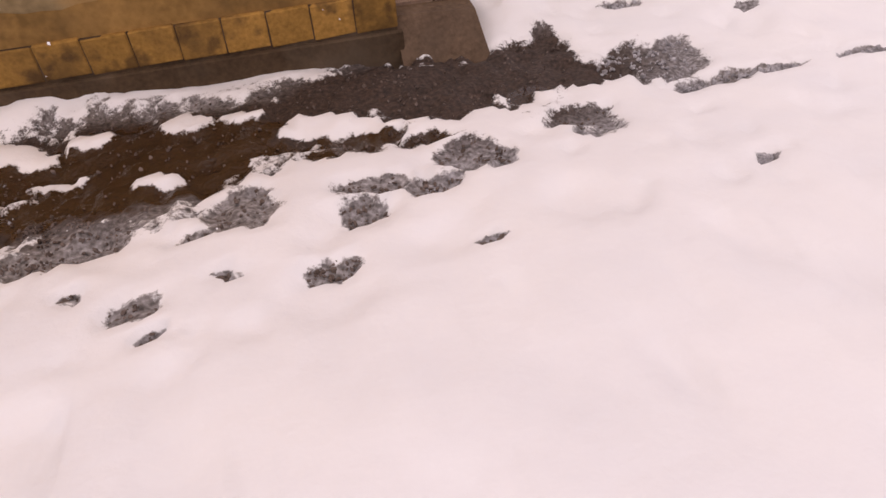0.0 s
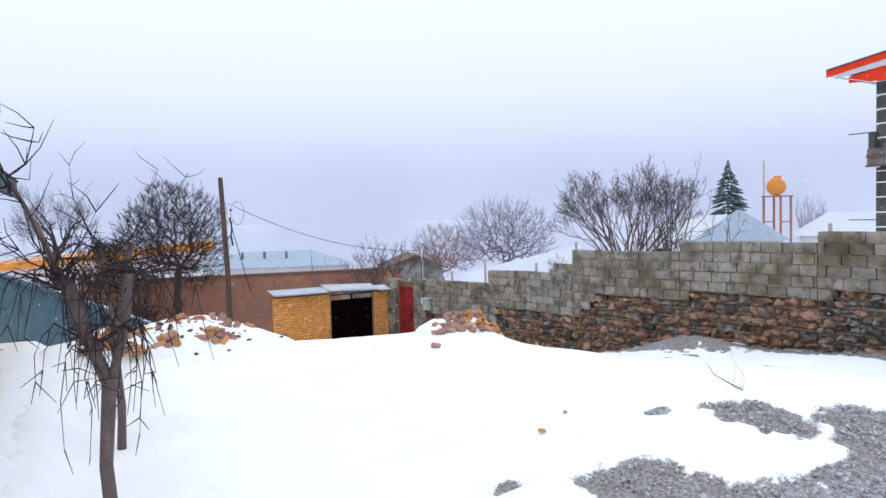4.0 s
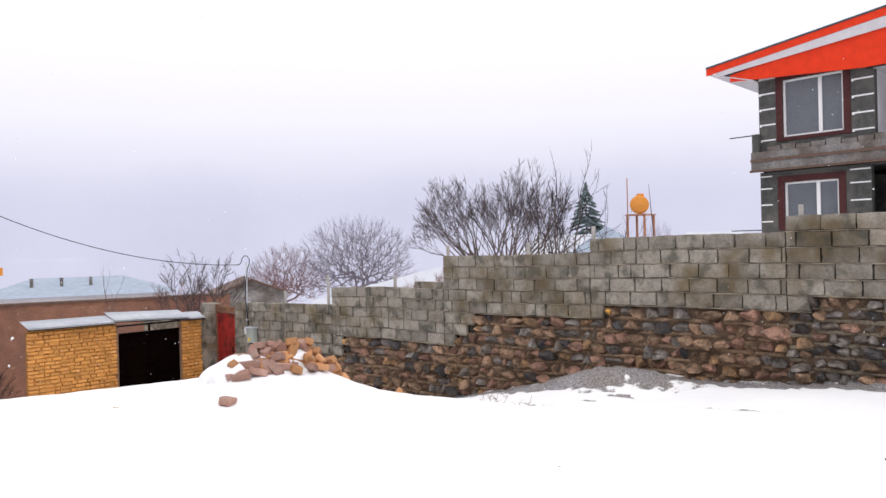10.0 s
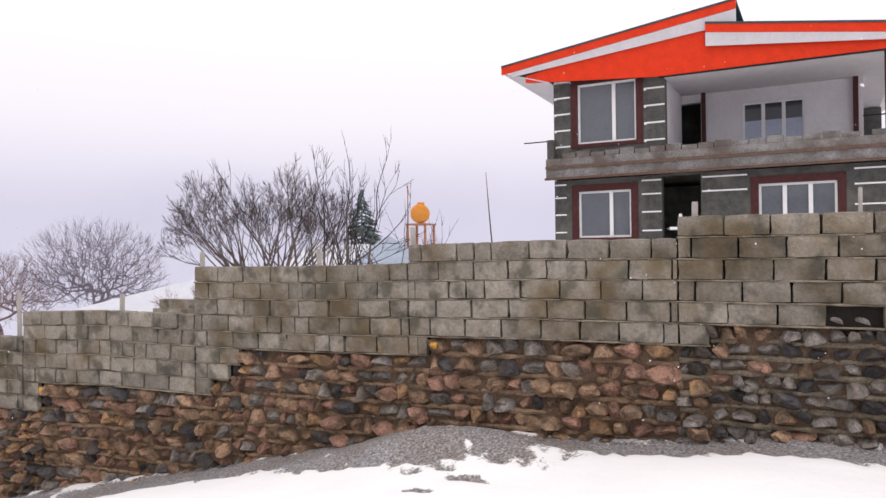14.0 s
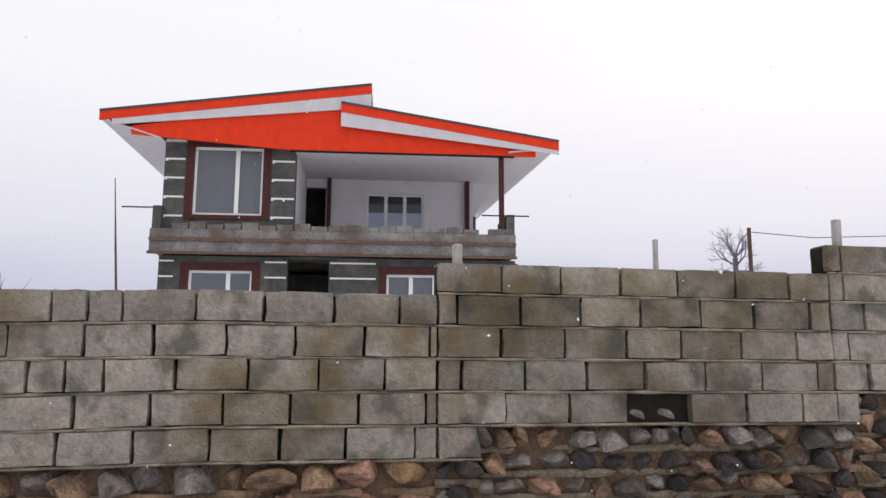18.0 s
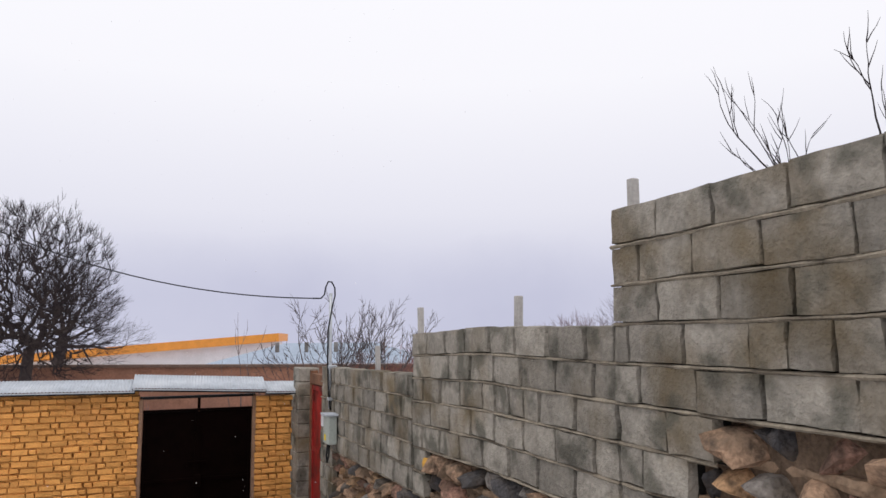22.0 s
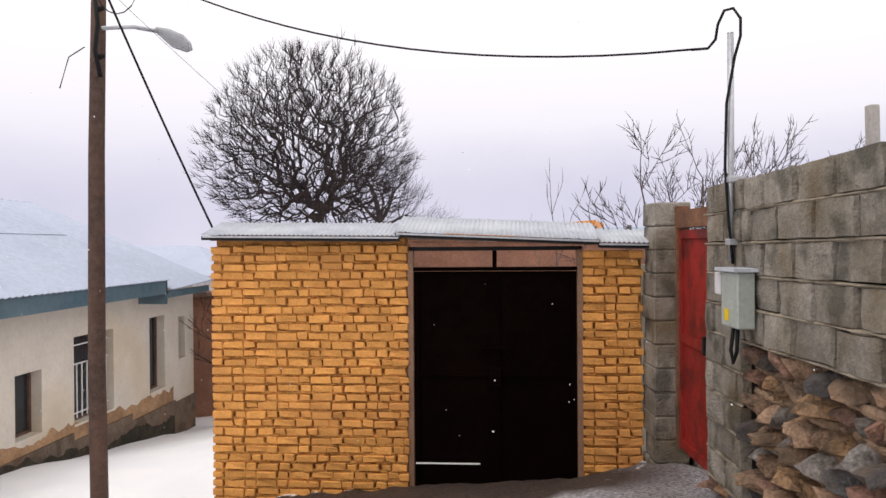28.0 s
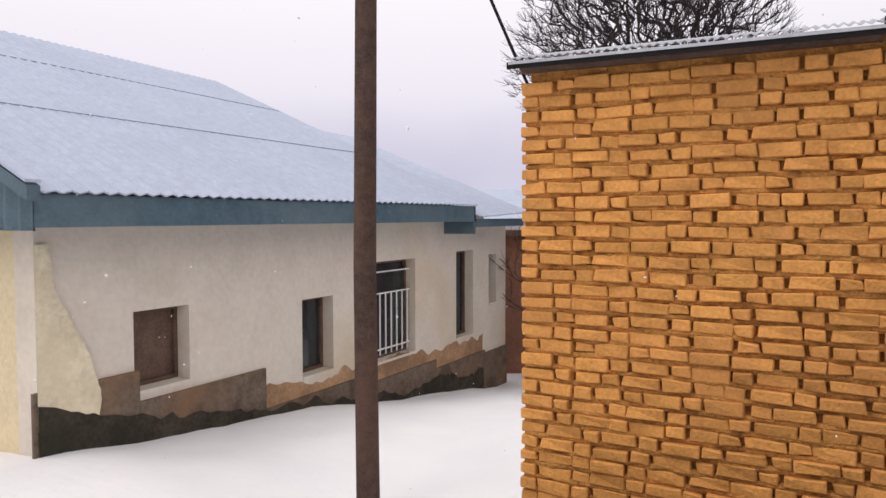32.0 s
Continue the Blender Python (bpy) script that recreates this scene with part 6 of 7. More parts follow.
def bare_tree(name, base, height, radius, last, seed, label, material, twig, kids=(3, 4), stems=1, spread=0.3, length=None, shrink=0.68, angle=(20, 48), inside=None, lift=0.06, droop=0.0, bare=0.35, brush=0):
    rng = random.Random(seed)
    out = ([], [])
    for s in range(stems):
        a = 6.283 * (s + rng.random() * 0.6) / stems
        lean = Vector((math.cos(a) * spread, math.sin(a) * spread, 1)) if stems > 1 else Vector((rng.uniform(-0.06, 0.06), rng.uniform(-0.06, 0.06), 1))
        grow(rng, Vector((0.1 * math.cos(a), 0.1 * math.sin(a), -0.3)) if stems > 1 else Vector((0, 0, -0.3)), lean, length or height * 0.34, radius, 0, last, out, 0.1, kids, shrink, angle, inside, lift, droop, bare)
    if brush:
        add_brush(rng, out[1], Vector((0, 0, height * 0.3)), brush, height * 0.22, height * 0.3)
    tree = empty(name, pose(*base), label, "tree")
    put("trunk", mesh("trunk", *join(out[0]), True), material, tree)
    if out[1]:
        put("crown", mesh("crown", *join(out[1])), twig, tree)
    return tree


def add_brush(rng, twigs, middle, count, size, inner):
    """Short forked end twigs on the tips of the twigs, pointing outward and a little up."""
    for v, f in rng.sample(twigs, len(twigs)):
        tip = (v[-1] + v[-2] + v[-3]) / 3
        away = tip - middle
        if away.length < inner:
            continue
        away.normalize()
        for _ in range(count):
            way = (away + Vector([rng.gauss(0, 0.45) for _ in range(3)]) + Vector((0, 0, 0.35))).normalized()
            reach = size * rng.uniform(0.16, 0.34)
            bend = Vector([rng.gauss(0, 0.06) for _ in range(3)]) * reach * 2
            twigs.append(tube([tip, tip + way * reach * 0.5 + bend, tip + way * reach + Vector((0, 0, reach * 0.2))], [0.005, 0.004, 0.002], 3, False))


def domed_tree(name, base, trunk, fork_r, limbs, length, last, seed, label, bark, twig, kids=(4, 5), low=-0.15, shrink=0.62, brush=0, inner=0.0):
    """A bare tree with a trunk line and limbs that radiate from its fork into a rounded crown."""
    rng = random.Random(seed)
    pts = [Vector(p) for p in trunk]
    out = ([tube(pts, [fork_r * (1.45 - 0.45 * k / (len(pts) - 1)) for k in range(len(pts))], 8, False)], [])
    for k in range(limbs):
        up = low + (1 - low) * (k + 0.5) / limbs
        a, flat = 2.399963 * k + rng.uniform(-0.3, 0.3), math.sqrt(max(0.0, 1 - up * up))
        way = Vector((math.cos(a) * flat, math.sin(a) * flat, up + 0.12))
        start = pts[-1].lerp(pts[-2], rng.uniform(0, 0.45) if up < 0.5 else 0.0)
        grow(rng, start, way, length * rng.uniform(0.88, 1.12), fork_r * 0.5, 1, last, out, 0.13, kids, shrink, (18, 52), None, 0.03, 0.0, 0.35)
    if brush:
        add_brush(rng, out[1], pts[-1] - Vector((0, 0, 0.6)), brush, length, inner)
    tree = empty(name, pose(*base), label, "tree")
    put("trunk", mesh("trunk", *join(out[0]), True), bark, tree)
    put("crown", mesh("crown", *join(out[1])), twig, tree)
    return tree


def crown_tree(name, base, trunk, trunk_r, middle, rx, rz, count, seed, label, bark, twig, low=-0.6, thin=0.0036, power=0.38, hollow=0.3, ragged=0.16, ends=3, reach=0.3):
    """A bare tree whose branches reach for points strewn through an uneven rounded crown; each branch is as thick as what it carries."""
    rng = random.Random(seed)
    mid, fork = np.array(middle), np.array(trunk[-1])
    goals = []
    while len(goals) < count:
        d = Vector([rng.gauss(0, 1) for _ in range(3)]).normalized()
        if d.z < low:
            continue
        r = (hollow ** 3 + (1 - hollow ** 3) * rng.random()) ** 0.4 * (1 + ragged * noise.noise(d * 2.3 + Vector((seed, 0, 0))) + 0.5 * ragged * noise.noise(d * 6.0 + Vector((0, seed, 0))))
        goals.append(mid + np.array((d.x * rx * r, d.y * rx * r, d.z * rz * r)))
    goals.sort(key=lambda g: float(np.linalg.norm(g - fork)))
    room = len(trunk) + 2 * count
    spots, lead, n = np.zeros((room, 3)), [-1] * room, 0
    for p in trunk:
        spots[n], lead[n] = p, n - 1
        n += 1
    root = n - 1
    for g in goals:
        way = g - spots[:n]
        far = np.linalg.norm(way, axis=1) + 1e-6
        out = spots[:n] - fork
        along = np.einsum("ij,ij->i", way, out) / (far * (np.linalg.norm(out, axis=1) + 0.05))
        cost = far * (1.45 - 0.55 * along)
        cost[:root] += 9.0
        k = int(np.argmin(cost))
        bend = np.array([rng.gauss(0, 0.035) for _ in range(3)]) * far[k] + np.array((0, 0, -0.04 * far[k]))
        spots[n], lead[n] = (spots[k] + g) / 2 + bend, k
        spots[n + 1], lead[n + 1] = g, n
        n += 2
    load = [1] * n
    for i in range(n - 1, 0, -1):
        load[lead[i]] += load[i]
    limbs, twigs = [], []
    for i in range(1, n):
        r0 = r1 = min(trunk_r, thin * load[i] ** power)
        if i <= root:
            r0 = r1 = trunk_r * (1.3 - 0.3 * i / root)
        (limbs if r0 > thin * 4 else twigs).append(tube([Vector(spots[lead[i]]), Vector(spots[i])], [r0, r1 * (0.9 if load[i] > 1 else 0.45)], 7 if r0 > 0.03 else (4 if r0 > thin * 2 else 3), False))
    for i in range(root + 1, n):
        if load[i] < 4:
            tip, away = Vector(spots[i]), (Vector(spots[i]) - Vector(trunk[-1])).normalized()
            for _ in range(ends):
                way = (away + Vector([rng.gauss(0, 0.42) for _ in range(3)]) + Vector((0, 0, 0.22))).normalized() * reach * rng.uniform(0.5, 1.1)
                twigs.append(tube([tip, tip + way * 0.55 + Vector([rng.gauss(0, 0.03) for _ in range(3)]) * reach, tip + way + Vector((0, 0, 0.08 * reach))], [thin, thin * 0.8, thin * 0.4], 3, False))
    tree = empty(name, pose(*base), label, "tree")
    put("trunk", mesh("trunk", *join(limbs), True), bark, tree)
    put("crown", mesh("crown", *join(twigs)), twig, tree)
    return tree


def ball(cx, cy, cz, rx, rz):
    return lambda p: ((p.x - cx) / rx) ** 2 + ((p.y - cy) / rx) ** 2 + ((p.z - cz) / rz) ** 2 < 1


crown_tree("round_tree", (9.88, 27.6, -4.6), ((0, 0, -0.3), (0.08, 0, 1.8), (0.0, 0, 3.2), (0.08, 0, 4.2)), 0.13, (-0.04, 0, 5.25), 1.92, 2.1, 3300, 11, "old bare tree with a dense round dark crown", M_DARKBARK, M_TWIG, -0.9, 0.004, hollow=0.4, ends=4, reach=0.24)
bare_tree("multi_stem_tree", (27.6, 21.6, -1.2), 5.2, 0.06, 5, 12, "bare many-stemmed tree spreading like a fan", M_BARK, M_KNOBTWIG, (3, 4), 17, 0.8, length=2.5, shrink=0.56, angle=(14, 40), inside=ball(0, 0, 2.5, 3.6, 2.9), lift=0.05, bare=0.5)
bare_tree("young_tree", (18.62, 13.86, -0.9), 3.0, 0.05, 4, 13, "bare young tree with pale knobbly twigs behind the wall", M_BARK, M_TWIG, (2, 3), 6, 0.38, length=1.6, shrink=0.6, angle=(16, 42), lift=0.08)
bare_tree("young_tree", (19.3, 13.3, -1.0), 3.2, 0.05, 4, 41, "bare young tree with pale knobbly twigs behind the wall", M_BARK, M_TWIG, (2, 3), 4, 0.2, length=1.75, shrink=0.6, angle=(14, 36), lift=0.1)
bare_tree("young_tree", (19.9, 12.9, -1.0), 2.4, 0.03, 3, 14, "bare young tree with pale knobbly twigs behind the wall", M_BARK, M_TWIG, (2, 3), 4, 0.45, length=1.35, shrink=0.6, angle=(18, 45), lift=0.06)
bare_tree("garden_tree", (15.95, 23.4, -3.2), 4.4, 0.04, 4, 15, "bare many-stemmed garden tree with knobbly twigs behind the red door", M_BARK, M_KNOBTWIG, (3, 5), 7, 0.25, length=2.25, shrink=0.5, angle=(20, 50), lift=0.07, bare=0.3)
bare_tree("sapling", (14.4, 25.1, -3.0), 3.3, 0.025, 3, 16, "thin bare sapling behind the gate", M_BARK, M_PALETWIG, (2, 3), 1, length=2.0, shrink=0.5, angle=(12, 28), lift=0.12)
# far trees and poplars carry the mist in their twig colours
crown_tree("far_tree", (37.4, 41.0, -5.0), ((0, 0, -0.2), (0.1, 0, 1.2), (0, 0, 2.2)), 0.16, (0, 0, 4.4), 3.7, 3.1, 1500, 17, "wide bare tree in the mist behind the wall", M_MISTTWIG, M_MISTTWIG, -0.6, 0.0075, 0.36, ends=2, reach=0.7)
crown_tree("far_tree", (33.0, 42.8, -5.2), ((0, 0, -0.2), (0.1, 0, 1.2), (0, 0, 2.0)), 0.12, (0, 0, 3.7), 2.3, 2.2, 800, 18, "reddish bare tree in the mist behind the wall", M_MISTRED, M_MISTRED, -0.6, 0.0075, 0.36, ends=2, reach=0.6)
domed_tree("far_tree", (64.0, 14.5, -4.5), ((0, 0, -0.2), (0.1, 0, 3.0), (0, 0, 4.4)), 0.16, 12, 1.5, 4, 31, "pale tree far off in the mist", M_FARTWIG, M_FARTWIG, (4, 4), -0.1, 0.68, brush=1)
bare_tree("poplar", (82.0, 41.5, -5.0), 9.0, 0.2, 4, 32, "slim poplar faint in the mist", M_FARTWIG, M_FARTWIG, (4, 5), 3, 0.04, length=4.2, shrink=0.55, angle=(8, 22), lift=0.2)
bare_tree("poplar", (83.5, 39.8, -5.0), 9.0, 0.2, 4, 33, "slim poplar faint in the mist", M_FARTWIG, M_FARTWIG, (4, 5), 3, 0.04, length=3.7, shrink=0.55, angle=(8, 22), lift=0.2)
bare_tree("reddish_shrub", (24.5, 33.0, -3.2), 4.0, 0.05, 4, 18, "reddish bare shrub with dry leaves", M_BARK, M_REDTWIG, (3, 4), 5, 0.5, length=1.6, shrink=0.66, angle=(16, 44))
bare_tree("reddish_shrub", (31.0, 28.0, -2.8), 3.0, 0.04, 4, 19, "reddish bare shrub with dry leaves", M_BARK, M_REDTWIG, (3, 4), 5, 0.6, length=1.1, shrink=0.66, angle=(16, 44))
bare_tree("garden_tree", (18.4, 28.6, -3.8), 4.2, 0.05, 5, 20, "bare tree behind the mud wall", M_BARK, M_REDTWIG, (3, 4), 4, 0.35, length=1.6, shrink=0.6, angle=(16, 42))
bare_tree("low_shrub", (11.4, 29.0, -4.2), 3.4, 0.035, 4, 23, "bare brush against the mud wall", M_BARK, M_TWIG, (3, 4), 8, 0.6, length=0.95, shrink=0.62, angle=(14, 40))
bare_tree("low_shrub", (8.6, 29.0, -4.2), 3.4, 0.035, 4, 24, "bare brush against the mud wall", M_BARK, M_TWIG, (3, 4), 11, 0.6, length=1.6, shrink=0.62, angle=(14, 40))
domed_tree("crooked_tree", (8.35, 45.0, -5.2), ((0, 0, -0.2), (0.2, 0, 2.4), (-0.1, 0, 4.0), (0.1, 0, 5.2)), 0.2, 8, 1.6, 5, 25, "crooked bare tree before the white building", M_DARKBARK, M_TWIG, (3, 4), -0.2, 0.66, brush=1)
bare_tree("garden_tree", (12.9, 30.6, -4.0), 4.0, 0.03, 4, 26, "bare tree behind the mud wall", M_BARK, M_PALETWIG, (3, 4), 3, 0.3, length=1.5, shrink=0.6, angle=(16, 42))


def weeping_tree(base, fork, limbs, seed, label, shoots=True, twigs=46, leaves=0):
    """A pollarded street tree: thin trunk, thick stubs, hanging twigs and a few long shoots."""
    rng = random.Random(seed)
    tree = empty("weeping_tree", pose(*base), label, "tree")
    trunk = [(0, 0, -0.1), (0.02, 0.0, fork * 0.3), (-0.01, 0.01, fork * 0.65), (0.02, 0.0, fork)]
    tube_part("trunk", trunk, [0.042, 0.036, 0.032, 0.036], M_BARK, tree, 8)
    hanging, ends = [], []
    for tip, r, *begin in limbs:
        root = Vector(begin[0]) if begin else Vector((0.02, 0, fork - 0.04))
        mid = root.lerp(Vector(tip), 0.5) + Vector([rng.uniform(-0.03, 0.03) for _ in range(3)])
        tube_part("limb", [root, mid, tip], [r, r * 0.95, r * (0.7 if begin else 1.15)], M_BARK, tree, 7)
        if begin:
            continue
        ends += [Vector(tip), Vector(tip), mid]
    for _ in range(twigs):
        p = rng.choice(ends) + Vector([rng.gauss(0, 0.04) for _ in range(3)])
        a, out = rng.uniform(0, 6.283), rng.uniform(0.08, 0.34)
        pts = [p]
        drop = rng.uniform(0.12, 0.55)
        for i in range(1, 6):
            f = i / 5
            pts.append(p + Vector((math.cos(a) * out * math.sqrt(f), math.sin(a) * out * math.sqrt(f), 0.12 * math.sin(f * 2.4) - drop * f * f)) + Vector([rng.gauss(0, 0.015) for _ in range(3)]))
        hanging.append(tube(pts, [0.0055, 0.005, 0.004, 0.003, 0.0025, 0.0015], 3, False))
        for _ in range(3):
            q = rng.choice(pts[2:])
            hanging.append(tube([q, q + Vector((rng.uniform(-0.1, 0.1), rng.uniform(-0.1, 0.1), rng.uniform(-0.16, 0.02)))], [0.0035, 0.0015], 3, False))
    if shoots:
        for p, tips in shoots:
            for tip in tips:
                p0, q = Vector(p), Vector(tip)
                bow = Vector((rng.uniform(-0.08, 0.08), rng.uniform(-0.08, 0.08), -0.1))
                line = [p0.lerp(q, i / 7) + bow * math.sin(math.pi * i / 7) + Vector([rng.gauss(0, 0.012) for _ in range(3)]) for i in range(8)]
                hanging.append(tube(line, [0.008 - 0.0009 * i for i in range(8)], 4, False))
                for _ in range(9):
                    s = rng.choice(line[2:])
                    e = s + Vector((rng.uniform(-0.2, 0.16), rng.uniform(-0.18, 0.18), rng.uniform(0.0, 0.26)))
                    hanging.append(tube([s, s.lerp(e, 0.5) + Vector([rng.gauss(0, 0.02) for _ in range(3)]), e], [0.004, 0.003, 0.0015], 3, False))
    put("hanging_crown", mesh("hanging_crown", *join(hanging)), M_TWIG, tree)
    if leaves:
        some = []
        for _ in range(leaves):
            p = Vector((rng.gauss(-0.1, 0.16), rng.gauss(0, 0.16), fork + rng.uniform(0.1, 0.5)))
            u, w = Vector([rng.gauss(0, 0.02) for _ in range(3)]), Vector([rng.gauss(0, 0.02) for _ in range(3)])
            some.append(([p, p + u, p + u + w, p + w], [(0, 1, 2, 3)]))
        put("withered_foliage", mesh("withered_foliage", *join(some)), M_LEAF, tree, None, "withered brown leaves")
    return tree


weeping_tree((3.1, 4.69, ground_at(3.1, 4.69)), 1.23, (((-0.14, 0.1, 1.72), 0.034), ((0.11, -0.08, 1.74), 0.024), ((-0.34, 0.22, 2.2), 0.015, (-0.14, 0.1, 1.68))), 41, "small pollarded weeping tree standing in the snow",
             (((-0.34, 0.22, 2.18), ((-0.47, 0.32, 2.62), (-0.22, 0.15, 2.45), (-0.52, 0.3, 2.42))), ((-0.14, 0.1, 1.72), ((-0.32, 0.05, 2.1), (0.0, 0.12, 2.05), (-0.4, 0.2, 1.95)))), 72)
weeping_tree((3.81, 7.91, ground_at(3.81, 7.91)), 1.3, (((-0.12, 0.1, 1.85), 0.035), ((0.15, -0.05, 1.9), 0.03), ((0.0, 0.2, 1.7), 0.03)), 42, "small weeping tree with withered leaves in the snow", (((0, 0, 1.8), ((-0.3, 0.2, 2.6), (0.45, 0.2, 2.6), (0.7, 0.1, 2.5))),), 60, 160)
weeping_tree((4.34, 10.79, ground_at(4.34, 10.79)), 1.25, (((-0.1, 0.1, 1.75), 0.033), ((0.12, 0.05, 1.8), 0.03)), 43, "small weeping tree with withered leaves by the rubble", (((0, 0, 1.7), ((-0.3, 0.1, 2.4), (0.3, 0.2, 2.3))),), 50, 140)


def weed(x, y, h, seed, label="thin dry weed stalks in the snow"):
    rng = random.Random(seed)
    some = []
    for _ in range(5):
        p = Vector((rng.uniform(-0.05, 0.05), rng.uniform(-0.05, 0.05), -0.03))
        q = p + Vector((rng.uniform(-0.5, 0.5) * h, rng.uniform(-0.5, 0.5) * h, h * rng.uniform(0.4, 1)))
        mid = p.lerp(q, 0.5) + Vector((rng.uniform(-0.04, 0.04), rng.uniform(-0.04, 0.04), 0.03))
        some.append(tube([p, mid, q], [0.004, 0.003, 0.0015], 3, False))
        for _ in range(3):
            s = mid.lerp(q, rng.random())
            some.append(tube([s, s + Vector((rng.uniform(-0.08, 0.08), rng.uniform(-0.08, 0.08), rng.uniform(0.01, 0.08)))], [0.0025, 0.001], 3, False))
    return tagged(put("dry_weed", mesh("dry_weed", *join(some)), M_REDTWIG, None, pose(x, y, ground_at(x, y))), label, "weed", "dry weeds in the snow")


for k, (x, y, h) in enumerate(((2.75, 4.6, 0.32), (11.3, 8.9, 0.22), (11.6, 8.7, 0.2))):
    weed(x, y, h, 61 + k)
# a broken dry stalk leaning over the snow, with thin side shoots
STALKS = (((0.0, 0.01), (-0.09, 0.06), (-0.18, 0.11), (-0.26, 0.16), (-0.27, 0.19), (-0.31, 0.25)), ((0.0, 0.01), (0.02, 0.07), (0.02, 0.14), (-0.0, 0.18), (-0.05, 0.25), (-0.07, 0.31)), ((-0.0, 0.01), (-0.02, 0.06), (-0.06, 0.12), (-0.06, 0.15)), ((-0.08, 0.06), (-0.07, 0.15), (-0.06, 0.24)), ((-0.15, 0.0), (-0.13, 0.04), (-0.11, 0.1)), ((-0.1, 0.06), (-0.04, 0.01), (-0.01, 0.0)), ((0.0, 0.01), (0.01, 0.0), (0.01, 0.0)), ((-0.03, 0.02), (-0.04, 0.05), (-0.05, 0.07)), ((-0.03, 0.03), (-0.01, 0.04)))
shoots = []
for k, line in enumerate(STALKS):
    pts = [Vector((0.69 * a, -0.72 * a + 0.05 * math.sin(2.1 * k) * b, b - 0.01)) for a, b in line]
    thick = 0.0055 if k == 0 else 0.0022
    shoots.append(tube(pts, [thick * (1 - 0.6 * i / (len(pts) - 1)) for i in range(len(pts))], 4, False))
tagged(put("dry_weed", mesh("dry_weed", *join(shoots)), M_TWIG, None, pose(8.44, 4.56, ground_at(8.44, 4.56) + 0.01)), "broken leaning dry stalk with thin side shoots", "weed", "dry weeds in the snow")

# ---- short posts on the block wall ----
for x, y, z0, z1, w in ((15.13, 9.9, 0.35, 0.84, 0.05), (15.13, 12.9, 0.1, 0.6, 0.05), (15.13, 11.12, 0.2, 0.62, 0.05), (15.12, 14.3, -0.5, 0.05, 0.05), (15.1, 16.3, -0.7, 0.05, 0.05),
                        (15.12, 6.95, 0.4, 1.0, 0.055), (15.12, 5.6, 0.6, 1.07, 0.03), (15.12, 4.24, 0.7, 1.25, 0.05), (15.1, 17.84, -0.9, -0.33, 0.05), (15.3, 5.2, 0.3, 0.85, 0.015), (15.12, 2.6, 0.9, 1.4, 0.05)):
    post = part("fence_post", box(-w / 2, -w / 2, 0, w / 2, w / 2, z1 - z0 + 0.25, 0.005), mat("grey_post", (0.4, 0.38, 0.36), 0.9, 0.2, 8.0, 0.3) if "grey_post" not in bpy.data.materials else bpy.data.materials["grey_post"], None)
    post.matrix_basis = pose(x, y, z0 - 0.25, 0, 1.5 * math.sin(y), 6)
    tagged(post, "short grey post standing behind the block wall", "post", "posts along the wall")
chip = put("yellow_stone", stone_kinds[3].copy(), M_YELSTONE, None, pose(14.97, 9.6, -0.44, 10, 20, 0) @ Matrix.Diagonal((0.1, 0.1, 0.08, 1)))
tagged(chip, "small bright yellow stone set in the wall", "stone")
chip = put("yellow_stone", stone_kinds[5].copy(), M_YELSTONE, None, pose(14.9, 15.56, -1.3, 10, 20, 0) @ Matrix.Diagonal((0.11, 0.11, 0.12, 1)))
tagged(chip, "small bright yellow stone set in the wall", "stone")
brick_heap(14.1, 2.9, 0.5, 0.9, 0.75, 60, 71, "heap of orange bricks against the field stone wall", 0.05)

# ---- what stands behind: mud wall, roofs, tank, far buildings ----
mud = empty("mud_wall", pose(0, 0, 0), "reddish mud-rendered yard wall with a dark coping", "wall", "", "structure")
put("wall_body", mesh("wall_body", [Vector(p) for p in ((7.3, 29.6, -5.6), (20.8, 29.6, -5.6), (20.8, 29.95, -5.6), (7.3, 29.95, -5.6), (7.3, 29.6, -0.84), (20.8, 29.6, -1.1), (20.8, 29.95, -1.1), (7.3, 29.95, -0.84))],
                      [(0, 3, 2, 1), (4, 5, 6, 7), (0, 1, 5, 4), (1, 2, 6, 5), (2, 3, 7, 6), (3, 0, 4, 7)]), M_MUDWALL, mud)
put("coping", mesh("coping", [Vector(p) for p in ((7.25, 29.54, -0.836), (20.85, 29.54, -1.096), (20.85, 30.02, -1.096), (7.25, 30.02, -0.836), (7.25, 29.54, -0.77), (20.85, 29.54, -1.03), (20.85, 30.02, -1.03), (7.25, 30.02, -0.77))],
                   [(0, 3, 2, 1), (4, 5, 6, 7), (0, 1, 5, 4), (1, 2, 6, 5), (2, 3, 7, 6), (3, 0, 4, 7)]), M_BROWNFRAME, mud)


